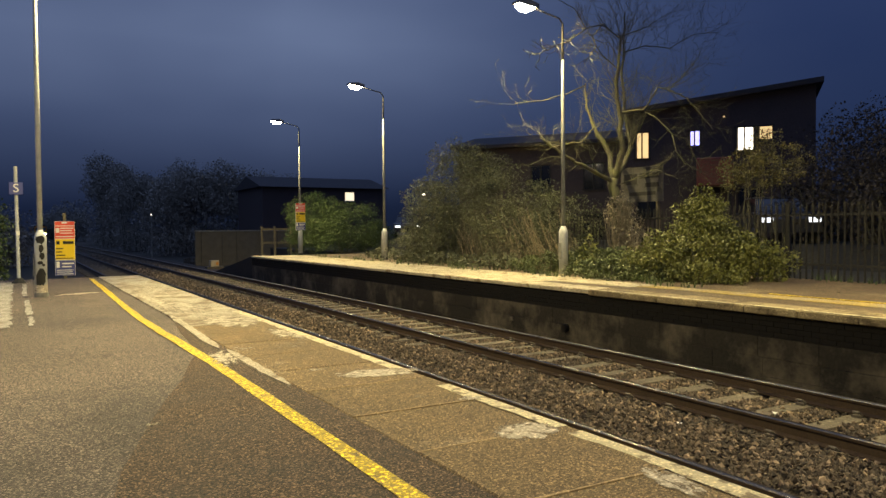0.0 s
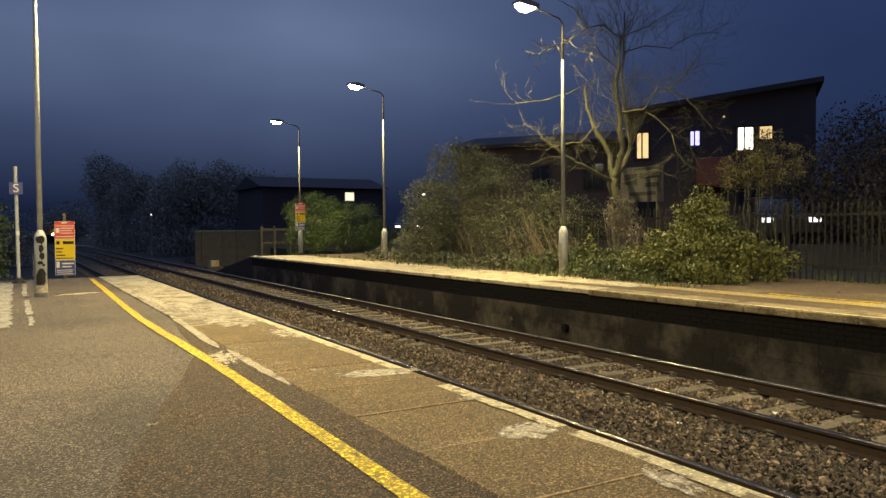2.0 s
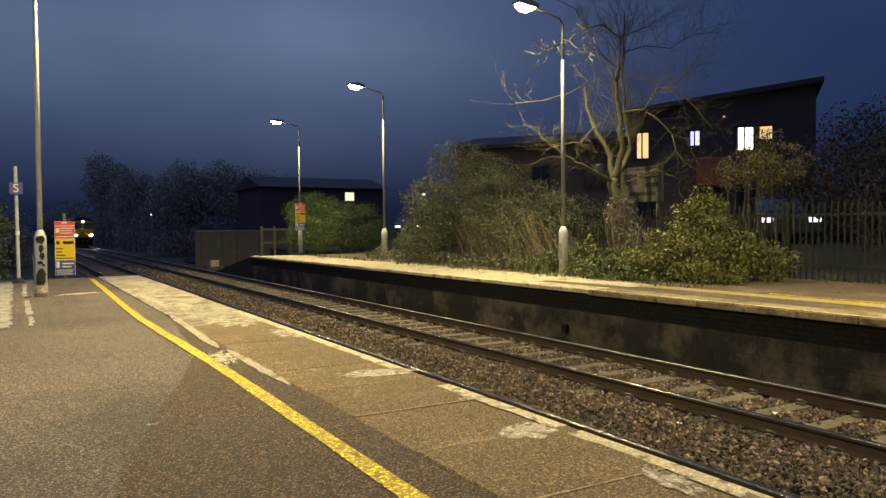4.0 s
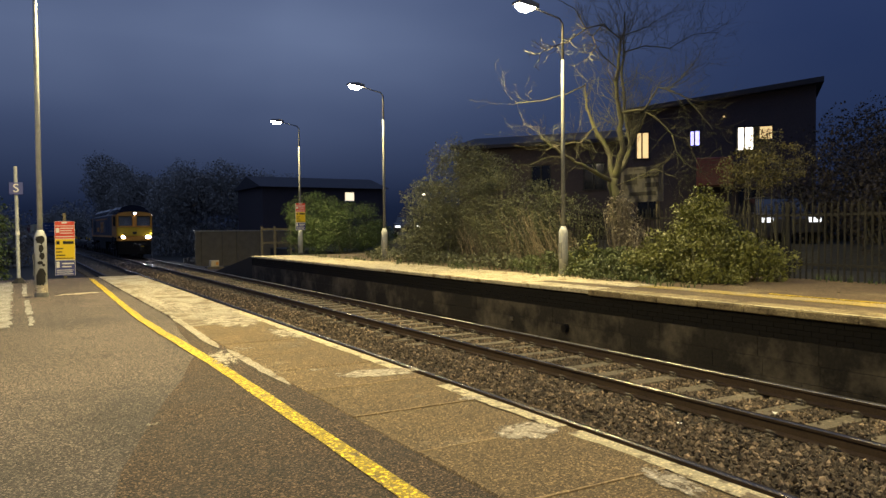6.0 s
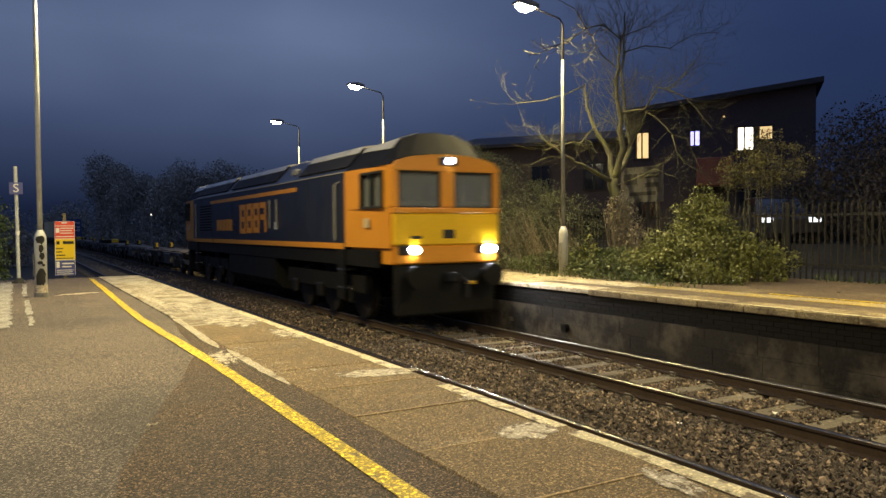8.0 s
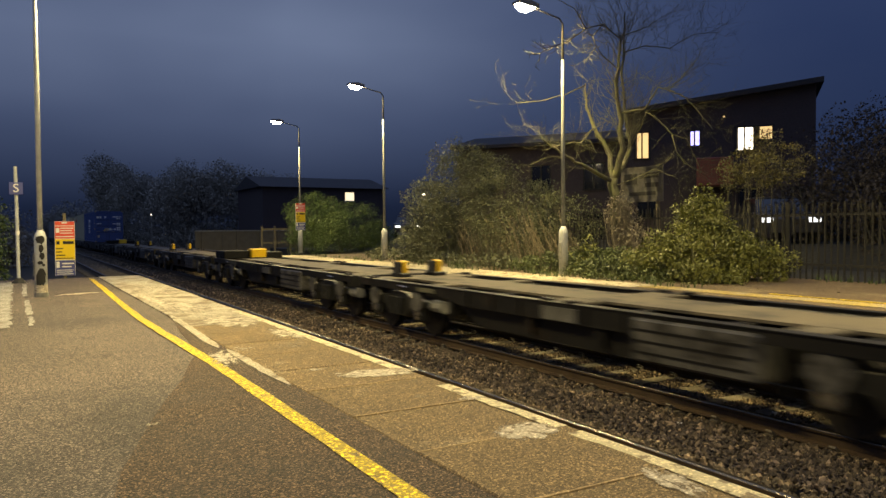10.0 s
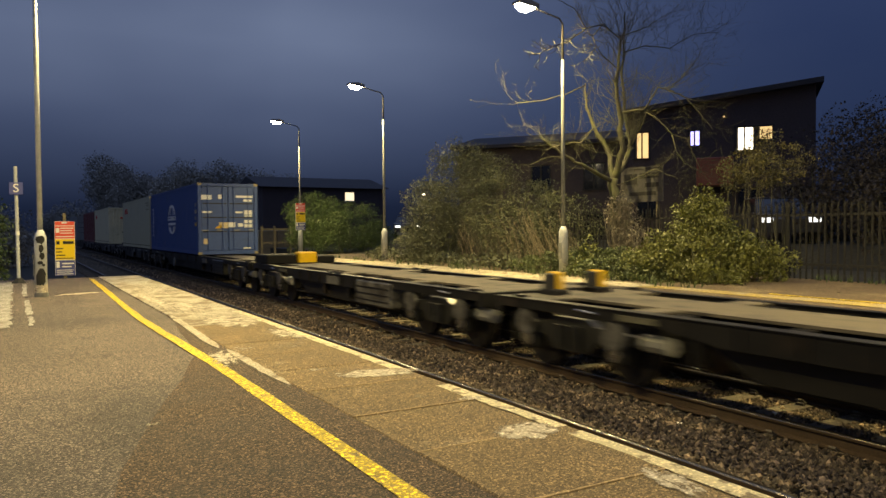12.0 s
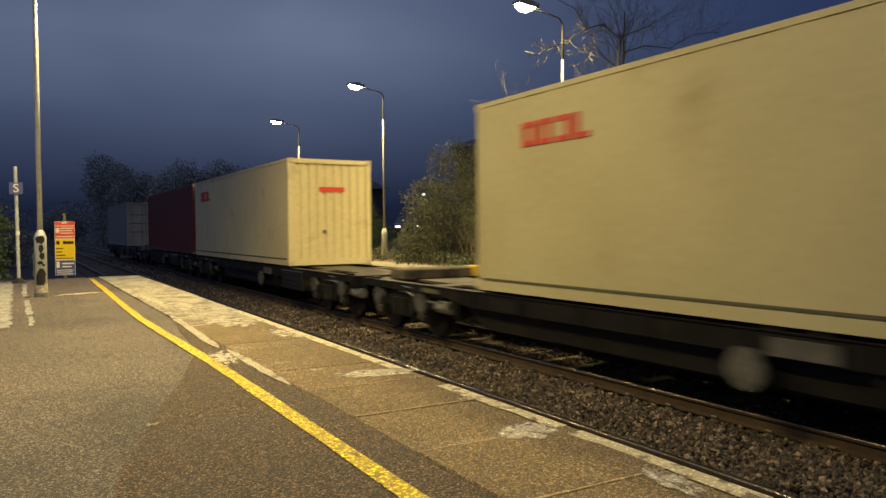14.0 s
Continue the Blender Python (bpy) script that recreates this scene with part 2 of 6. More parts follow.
def ragged(name, like, scale, cut, seed, stretch=(1.0, 2.6, 1.0)):
    """Paint that survives in streaks: a copy of a material, let through by noise and faded to the sheet's rim."""
    m = like.copy()
    m.name = name
    n, l = m.node_tree.nodes, m.node_tree.links
    tc = n.new("ShaderNodeTexCoord")
    mp = n.new("ShaderNodeMapping")
    mp.inputs["Scale"].default_value = stretch
    l.new(tc.outputs["Object"], mp.inputs["Vector"])
    no = n.new("ShaderNodeTexNoise")
    no.noise_dimensions = "4D"
    no.inputs["W"].default_value = seed
    no.inputs["Scale"].default_value, no.inputs["Detail"].default_value, no.inputs["Roughness"].default_value = scale, 9, 0.74
    l.new(mp.outputs[0], no.inputs["Vector"])
    sub = n.new("ShaderNodeVectorMath")
    sub.operation = "SUBTRACT"
    sub.inputs[1].default_value = (0.5, 0.5, 0.0)
    l.new(tc.outputs["Generated"], sub.inputs[0])
    fl = n.new("ShaderNodeVectorMath")
    fl.operation = "MULTIPLY"
    fl.inputs[1].default_value = (1, 1, 0)
    l.new(sub.outputs[0], fl.inputs[0])
    le = n.new("ShaderNodeVectorMath")
    le.operation = "LENGTH"
    l.new(fl.outputs[0], le.inputs[0])
    po = n.new("ShaderNodeMath")
    po.operation = "POWER"
    po.inputs[1].default_value = 2.6
    l.new(le.outputs["Value"], po.inputs[0])
    ma = n.new("ShaderNodeMath")
    ma.operation = "MULTIPLY_ADD"
    ma.inputs[1].default_value = -1.9
    l.new(po.outputs[0], ma.inputs[0])
    l.new(no.outputs["Fac"], ma.inputs[2])
    mr = n.new("ShaderNodeMapRange")
    mr.inputs["From Min"].default_value, mr.inputs["From Max"].default_value = cut - 0.01, cut + 0.085
    mr.inputs["To Max"].default_value = 0.93
    l.new(ma.outputs[0], mr.inputs["Value"])
    l.new(mr.outputs[0], n["Principled BSDF"].inputs["Alpha"])
    return m


WINDOW_WARM = glow("lit_window_warm", (1.0, 0.68, 0.30), 1.0)
WINDOW_PALE = glow("lit_window_pale", (1.0, 0.84, 0.58), 1.1)
WINDOW_WHITE = glow("lit_window_white", (1.0, 0.90, 0.74), 3.2)
WINDOW_BLUE = glow("lit_window_screen", (0.45, 0.42, 1.0), 2.2)


# ---- mesh helpers ----
class Geo:
    """Vertices and faces gathered for one mesh."""

    def __init__(self):
        self.v, self.f, self.n = [], [], 0

    def add(self, verts, faces):
        k = len(self.v)
        self.v.extend(tuple(p) for p in verts)
        self.f.extend(tuple(i + k for i in q) for q in faces)
        return self

    def box(self, x0, x1, y0, y1, z0, z1, m=None, bevel=0.0):
        if bevel:
            return self.chamfer(x0, x1, y0, y1, z0, z1, bevel, m)
        p = [Vector((x, y, z)) for z in (z0, z1) for y in (y0, y1) for x in (x0, x1)]
        if m is not None:
            p = [m @ q for q in p]
        return self.add(p, [(0, 2, 3, 1), (4, 5, 7, 6), (0, 1, 5, 4), (2, 6, 7, 3), (0, 4, 6, 2), (1, 3, 7, 5)])

    def chamfer(self, x0, x1, y0, y1, z0, z1, b, m=None):
        """A box with bevelled edges."""
        c, h = Vector(((x0 + x1) / 2, (y0 + y1) / 2, (z0 + z1) / 2)), Vector((abs(x1 - x0) / 2, abs(y1 - y0) / 2, abs(z1 - z0) / 2))
        b = min(b, *(0.49 * q for q in h))
        bm = bmesh.new()
        for sx in (-1, 1):
            for sy in (-1, 1):
                for sz in (-1, 1):
                    for ax in range(3):
                        q = Vector((sx, sy, sz))
                        w = Vector([q[i] * (h[i] - (0 if i == ax else b)) for i in range(3)])
                        bm.verts.new(c + w)
        bmesh.ops.convex_hull(bm, input=bm.verts)
        bm.verts.index_update()
        vs = [v.co.copy() if m is None else m @ v.co for v in bm.verts]
        fs = [[v.index for v in f.verts] for f in bm.faces]
        bm.free()
        return self.add(vs, fs)

    def tube(self, points, radii, sides=6, cap=True):
        pts = [Vector(p) for p in points]
        k = len(self.v)
        side = None
        for i, p in enumerate(pts):
            d = (pts[min(i + 1, len(pts) - 1)] - pts[max(i - 1, 0)]).normalized()
            if side is None:
                side = d.orthogonal().normalized()
            side = (side - d * side.dot(d)).normalized()
            up = d.cross(side)
            r = radii[i] if hasattr(radii, "__len__") else radii
            for j in range(sides):
                a = 2 * math.pi * j / sides
                self.v.append(tuple(p + side * (r * math.cos(a)) + up * (r * math.sin(a))))
        for i in range(len(pts) - 1):
            for j in range(sides):
                j2 = (j + 1) % sides
                self.f.append((k + i * sides + j, k + i * sides + j2, k + (i + 1) * sides + j2, k + (i + 1) * sides + j))
        if cap:
            self.f.append(tuple(k + j for j in range(sides))[::-1])
            self.f.append(tuple(k + (len(pts) - 1) * sides + j for j in range(sides)))
        return self

    def prism(self, outline, axis, a, b):
        """An outline of 2D points drawn out along an axis from a to b."""
        n = len(outline)
        put = {"x": lambda p, c: (c, p[0], p[1]), "y": lambda p, c: (p[0], c, p[1]), "z": lambda p, c: (p[0], p[1], c)}[axis]
        return self.add([put(p, a) for p in outline] + [put(p, b) for p in outline],
                        [tuple(range(n))[::-1], tuple(range(n, 2 * n))] + [(i, (i + 1) % n, n + (i + 1) % n, n + i) for i in range(n)])

    def quads(self, corners):
        """corners: array (n, 4, 3)"""
        k, n = len(self.v), len(corners)
        self.v.extend(map(tuple, corners.reshape(-1, 3)))
        self.f.extend((k + 4 * i, k + 4 * i + 1, k + 4 * i + 2, k + 4 * i + 3) for i in range(n))
        return self

    def mesh(self, name, mat, smooth=False):
        me = bpy.data.meshes.new(name)
        me.from_pydata(self.v, [], self.f)
        if not smooth or len(self.f) < 20000:
            bm = bmesh.new()
            bm.from_mesh(me)
            bmesh.ops.recalc_face_normals(bm, faces=bm.faces)
            bm.to_mesh(me)
            bm.free()
        if smooth:
            me.shade_smooth()
        me.materials.append(mat)
        return me


def part(name, geo, mat, parent, label="", smooth=False):
    ob = new(name, geo if isinstance(geo, bpy.types.Mesh) else geo.mesh(name, mat, smooth))
    if parent is not None:
        ob.parent = parent
    return tagged(ob, label)


def thing(name, label, category, m=None, group="", kind=""):
    ob = new(name)
    if m is not None:
        ob.matrix_basis = m
    return tagged(ob, label, category, group, kind)


def ring(cx, cz, r, n=16, a0=0.0, a1=2 * math.pi):
    return [(cx + r * math.cos(a0 + (a1 - a0) * i / n), cz + r * math.sin(a0 + (a1 - a0) * i / n)) for i in range(n)]


def track_x(s):
    """How far the line swings left, far off."""
    return -1.6e-4 * max(0.0, s - 65.0) ** 2


# ---- ground and track bed ----
def ground():
    g = Geo()
    g.add([(-900, -700, -0.42), (900, -700, -0.42), (900, 1200, -0.42), (-900, 1200, -0.42)], [(0, 1, 2, 3)])
    tagged(part("ground", g, SOIL, None), "dark bare soil and rough grass beyond the line", "ground", kind="structure")
    b = Geo()
    ys = [-40 + 6 * i for i in range(52)]
    sec = [(-5.4, -0.38), (-4.75, -0.27), (-2.3, -0.24), (-1.7, -0.23), (-1.35, -0.245), (1.35, -0.245), (1.75, -0.26), (3.2, -0.38)]
    vs = [(x + track_x(y), y, z) for y in ys for x, z in sec]
    n = len(sec)
    b.add(vs, [(i * n + j, i * n + j + 1, (i + 1) * n + j + 1, (i + 1) * n + j) for i in range(len(ys) - 1) for j in range(n - 1)])
    tagged(part("track_bed", b, BED, None), "bed of packed dark ballast under both tracks", "track bed", kind="structure")


def rail_profile(cx):
    h = 0.159
    half = [(0.070, -h), (0.070, -h + 0.012), (0.012, -h + 0.030), (0.010, -0.048), (0.034, -0.036), (0.035, -0.010), (0.027, -0.002)]
    return [(cx + x, z) for x, z in half] + [(cx - x, z) for x, z in half[::-1]]


def track(name, cx, label, clips):
    t = thing(name, label, "railway track", group="tracks")
    ys = [-40, 0, 30, 65, 90, 115, 140, 165, 190, 215, 260]
    for side in (-0.7525, 0.7525):
        out = rail_profile(cx + side)
        g, head = Geo(), Geo()
        n = len(out)
        vs = [(x + track_x(y), y, z) for y in ys for x, z in out]
        fs = [(i * n + j, i * n + (j + 1) % n, (i + 1) * n + (j + 1) % n, (i + 1) * n + j) for i in range(len(ys) - 1) for j in range(n)]
        g.add(vs, fs)
        rail = part("rail", g, RAIL, t)
        top = [(-0.0345, -0.013), (-0.033, -0.006), (-0.028, -0.0015), (-0.015, 0.0008), (0.015, 0.0008), (0.028, -0.0015), (0.033, -0.006), (0.0345, -0.013)]
        top = [(cx + side + x * 1.03, z) for x, z in top]
        k = len(top)
        vs = [(x + track_x(y), y, z) for y in ys for x, z in top]
        head.add(vs, [(i * k + j, i * k + j + 1, (i + 1) * k + j + 1, (i + 1) * k + j) for i in range(len(ys) - 1) for j in range(k - 1)])
        # only the farthest rail is brighter: its lamp reflection is put into the colour
        part("running_surface", head, RAIL_TOP if clips and side > 0 else RAIL_NO_GLINT, rail, "polished running surface", smooth=True)
    pitch, y0 = 0.6733, 4.867 - 0.6733 * 12
    g = Geo()
    L, w0, w1 = 1.25, 0.145, 0.115
    g.add([(-L, -w0, -0.36), (L, -w0, -0.36), (L, w0, -0.36), (-L, w0, -0.36), (-L, -w1, -0.175), (L, -w1, -0.175), (L, w1, -0.175), (-L, w1, -0.175)],
          [(0, 3, 2, 1), (4, 5, 6, 7), (0, 1, 5, 4), (1, 2, 6, 5), (2, 3, 7, 6), (3, 0, 4, 7)])
    me = g.mesh("sleeper", SLEEPER)
    c = Geo()
    c.tube([(-0.09, -0.045, -0.150), (-0.145, -0.03, -0.110), (-0.145, 0.03, -0.110), (-0.075, 0.045, -0.134)], 0.013, 5)
    c.box(-0.15, -0.10, -0.05, 0.05, -0.175, -0.146)
    c_in = c.mesh("clip", CLIP)
    c = Geo()
    c.tube([(0.09, -0.045, -0.150), (0.145, -0.03, -0.110), (0.145, 0.03, -0.110), (0.075, 0.045, -0.134)], 0.013, 5)
    c.box(0.10, 0.15, -0.05, 0.05, -0.175, -0.146)
    c_out = c.mesh("clip", CLIP)
    far = Geo()
    rnd = random.Random(3)
    for i in range(290):
        y = y0 + pitch * i
        if i < 110:
            s = part("sleeper", me, None, t)
            s.location = (cx + rnd.uniform(-0.02, 0.02), y, rnd.uniform(-0.004, 0.004))
            s.rotation_euler = (0, 0, rnd.uniform(-0.008, 0.008))
            if clips and i < 60:
                for rx in (-0.7525, 0.7525):
                    for m in (c_in, c_out):
                        q = part("clip", m, None, s)
                        q.location = (rx, 0, 0)
        else:
            far.box(cx - 1.25 + track_x(y), cx + 1.25 + track_x(y), y - 0.12, y + 0.12, -0.3, -0.175)
    tagged(part("sleeper_row", far, SLEEPER, t), kind="stuff")
    return t


def stones():
    """Ballast: loose angular stones, joined."""
    rng = np.random.default_rng(5)
    base = np.array([(1, 0, 0), (-1, 0, 0), (0, 1, 0), (0, -1, 0), (0, 0, 1), (0, 0, -1)], float)
    faces = np.array([(0, 2, 4), (2, 1, 4), (1, 3, 4), (3, 0, 4), (2, 0, 5), (1, 2, 5), (3, 1, 5), (0, 3, 5)])

    def field(name, n, x0, x1, y0, y1, size, zf, keep, label):
        x, y = rng.uniform(x0, x1, n), y0 + (y1 - y0) * rng.uniform(0, 1, n)
        k = keep(x, y)
        x, y = x[k], y[k]
        n = len(x)
        s = size * rng.uniform(0.55, 1.35, (n, 1, 3)) * rng.uniform(0.6, 1.25, (n, 1, 1))
        p = base[None] * s + rng.normal(0, 0.18, (n, 6, 3)) * size
        a, b = rng.uniform(0, 6.28, n), rng.normal(0, 0.6, n)
        ca, sa, cb, sb = np.cos(a), np.sin(a), np.cos(b), np.sin(b)
        px, py, pz = p[..., 0], p[..., 1], p[..., 2]
        py, pz = py * cb[:, None] - pz * sb[:, None], py * sb[:, None] + pz * cb[:, None]
        px, py = px * ca[:, None] - py * sa[:, None], px * sa[:, None] + py * ca[:, None]
        z = zf(x, y) + rng.uniform(-0.012, 0.02, n)
        v = np.stack([px + x[:, None], py + y[:, None], pz + z[:, None]], -1).reshape(-1, 3)
        f = (faces[None] + (np.arange(n) * 6)[:, None, None]).reshape(-1, 3)
        me = bpy.data.meshes.new(name)
        me.from_pydata(v.tolist(), [], f.tolist())
        me.materials.append(BALLAST_STONES)
        ob = new(name, me)
        tagged(ob, label, "ballast", kind="stuff")

    def height(x, y):
        z = np.interp(x, [-4.8, -2.3, -1.6, -0.8, 1.2, 1.75, 2.0], [-0.26, -0.205, -0.15, -0.19, -0.19, -0.22, -0.25])
        return z - np.where(y > 12, 0.022, 0.0) + 0.02 * np.sin(3.1 * y + 2 * x) * np.cos(1.7 * y - 3 * x)

    pitch, y0 = 0.6733, 4.867

    def clear(x, y):
        ph = np.abs((y - y0 + pitch / 2) % pitch - pitch / 2)
        on_sleeper = (ph < np.where(y < 12, 0.135, 0.165)) & (x > np.where(y < 12, -0.87, -1.1)) & (x < 1.27)
        on_rail = (np.abs(np.abs(x) - 0.7525) < 0.085) | (np.abs(np.abs(x - NEAR_TRACK) - 0.7525) < 0.085)
        return ~(on_sleeper & (rng.uniform(0, 1, len(x)) > 0.05)) & ~on_rail

    field("ballast", 44000, -2.75, 1.45, 1.5, 13, 0.0275, height, clear, "grey-brown broken stone ballast between the rails")
    field("ballast", 38000, -2.9, 1.5, 13, 36, 0.034, height, clear, "grey-brown broken stone ballast between the rails")
    near = lambda x, y: ~((np.abs((y - y0 + pitch / 2) % pitch - pitch / 2) < 0.14) & (np.abs(x - NEAR_TRACK) < 1.27)) & (np.abs(np.abs(x - NEAR_TRACK) - 0.7525) > 0.085)
    field("ballast", 16000, -4.74, -2.75, -6, 24, 0.034, height, near, "dark ballast of the near track below the platform")
    field("ballast", 9000, -2.75, 1.45, -6, 1.5, 0.034, height, clear, "grey-brown broken stone ballast between the rails")
    field("ballast", 9000, -3.4, 1.6, 36, 75, 0.07, height, clear, "grey-brown broken stone ballast along the line")


BALLAST_STONES = material("ballast_stones", (0.046, 0.036, 0.027), (0.195, 0.155, 0.112), 0.9, scale=1.3, fine=19, bump=0.2)
_n, _l = BALLAST_STONES.node_tree.nodes, BALLAST_STONES.node_tree.links
_g = _n.new("ShaderNodeNewGeometry")
_m = _n.new("ShaderNodeMix")
_m.data_type, _m.blend_type = "RGBA", "MULTIPLY"
_m.inputs["Factor"].default_value = 1.0
_r = _n.new("ShaderNodeValToRGB")
_r.color_ramp.elements[0].color, _r.color_ramp.elements[1].color = (0.20, 0.19, 0.185, 1), (2.7, 2.5, 2.25, 1)
_r.color_ramp.elements.new(0.78).color = (0.95, 0.90, 0.84, 1)
_l.new(_g.outputs["Random Per Island"], _r.inputs[0])
_b = _n["Principled BSDF"]
_l.new(_b.inputs["Base Color"].links[0].from_socket, _m.inputs["A"])
_l.new(_r.outputs[0], _m.inputs["B"])
_l.new(_m.outputs["Result"], _b.inputs["Base Color"])


# ---- platforms ----
END = 20.25     # far end of the near platform


def near_platform():
    p = Geo()
    p.box(-40, NEAR_EDGE - 0.98, -60, END, -0.45, PH - 0.012)
    tagged(part("platform_near", p, ASPHALT, None), "worn grey asphalt platform surface", "platform", kind="structure")
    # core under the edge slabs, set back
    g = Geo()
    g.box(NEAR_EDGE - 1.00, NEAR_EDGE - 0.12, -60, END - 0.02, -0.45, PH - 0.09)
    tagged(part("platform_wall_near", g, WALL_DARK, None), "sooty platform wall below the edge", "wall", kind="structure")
    # the coarse brown strip beside the edge slabs, with its slanting end
    c = Geo()
    z = PH - 0.006
    xs = NEAR_EDGE - 0.9605
    out = [(xs, -60), (xs, 9.7), (-5.90, 9.4), (-6.00, 8.4), (-6.10, 7.1), (-6.28, 6.55), (-6.50, 5.75), (-6.68, 5.25), (-6.90, 4.55), (-7.00, 4.20), (-7.14, 3.72), (-7.24, 3.2), (-7.5, 2.2), (-7.8, 1.0), (-8.6, -3), (-9, -60)]
    c.add([(x, y, z) for x, y in out] + [(x, y, z - 0.02) for x, y in out],
          [tuple(range(len(out)))[::-1]] + [(i, (i + 1) % len(out), len(out) + (i + 1) % len(out), len(out) + i) for i in range(len(out))])
    tagged(part("resurfaced_strip", c, ASPHALT_COARSE, None), "coarse brown asphalt strip with a ragged end", "platform surface", kind="structure")
    # yellow line, in stretches that were painted one after another
    y = Geo()
    z = PH - 0.001
    pts = [(-6.12, -6), (-6.12, 2.9), (-6.115, 4.5), (-6.11, 6.0), (-6.13, 7.1), (-6.17, 8.6), (-6.19, 10.1), (-6.16, 12.5), (-6.10, 15.5), (-6.05, 18.7), (-6.04, 19.9)]
    rnd = random.Random(4)
    rows = []
    for (xa, ya), (xb, yb) in zip(pts, pts[1:]):
        k = max(2, int((yb - ya) / 0.35))
        rows += [(xa + (xb - xa) * i / k, ya + (yb - ya) * i / k) for i in range(k)]
    vs = []
    for x, yy in rows:
        vs += [(x - 0.052 + rnd.uniform(-0.005, 0.005), yy, z), (x + 0.052 + rnd.uniform(-0.005, 0.005), yy, z)]
    y.add(vs, [(2 * i, 2 * i + 1, 2 * i + 3, 2 * i + 2) for i in range(len(rows) - 1)])
    tagged(part("yellow_line", y, YELLOW_LINE, None), "worn yellow safety line painted along the platform", "painted line", kind="structure")


def edge_slabs():
    """Near edge: slabs one by one, with open joints and a nosing."""
    holder = thing("platform_edge_near", "row of broad worn concrete edge slabs with pale paint", "platform edge", kind="structure")
    rnd = random.Random(8)
    y, i = -3.31 - 0.82 * 16, 0
    while y < END - 0.1:
        step = 0.82
        y1 = min(y + step, END)
        pale = y > 8.95
        g = Geo()
        h = PH + rnd.uniform(-0.003, 0.003)
        g.chamfer(NEAR_EDGE - 0.96, NEAR_EDGE, y + 0.005, y1 - 0.005, PH - 0.11, h, 0.008)
        s = part("edge_slab", g, SLAB_PALE if pale else SLAB, holder)
        y, i = y1, i + 1
    rnd = random.Random(9)
    for k in range(-8, 11):
        y = -3.31 + 0.82 * (k + 4)
        if y > 5.3:
            break
        m = Geo()
        xs = [NEAR_EDGE - 0.955 + 0.85 * j / 12 for j in range(13)]
        top = [(x, y - 0.0065 + rnd.uniform(-0.003, 0.002), PH + 0.0042) for x in xs] + [(x, y + 0.0065 + rnd.uniform(-0.002, 0.003), PH + 0.0042) for x in xs[::-1]]
        low = [(x, q, PH - 0.03) for x, q, _ in top]
        m.add(top + low, [tuple(range(26))] + [(i, (i + 1) % 26, 26 + (i + 1) % 26, 26 + i) for i in range(26)])
        part("joint_mortar", m, MORTAR, holder, "pale sandy joint")
    w = Geo()
    rows = [-16.2 + 0.12 * k for k in range(int((10.5 + 16.2) / 0.12))]
    z = PH + 0.005
    rnd = random.Random(2)
    vs = []
    for q in rows:
        vs += [(NEAR_EDGE - 0.105 + rnd.uniform(-0.016, 0.012), q, z), (NEAR_EDGE - 0.006, q, z)]
    w.add(vs, [(2 * j, 2 * j + 1, 2 * j + 3, 2 * j + 2) for j in range(len(rows) - 1) if not (4.45 < rows[j] < 5.15 or 3.02 < rows[j] < 3.22)])
    part("edge_line", w, WHITE_LINE, holder, "flaking cream edge line")


def smear(cx, cy, rx, ry, seed, cut=0.40, turn=0.0, scale=7.0, z=PH + 0.0045, label="ragged smear of pale paint on the platform", stretch=(1.0, 2.6, 1.0)):
    """A thin sheet of pale paint, worn to islands."""
    g, n = Geo(), 6
    g.add([(rx * (2 * i / n - 1), ry * (2 * j / n - 1), 0) for j in range(n + 1) for i in range(n + 1)],
          [(j * (n + 1) + i, j * (n + 1) + i + 1, (j + 1) * (n + 1) + i + 1, (j + 1) * (n + 1) + i) for j in range(n) for i in range(n)])
    ob = part("paint_smear", g, ragged("worn_smear", PATCH, scale, cut, seed, stretch), None)
    ob.matrix_basis = pose(cx, cy, z + 0.0002 * (seed % 7), 0, 0, turn)
    tagged(ob, label, "paint patch", kind="structure")


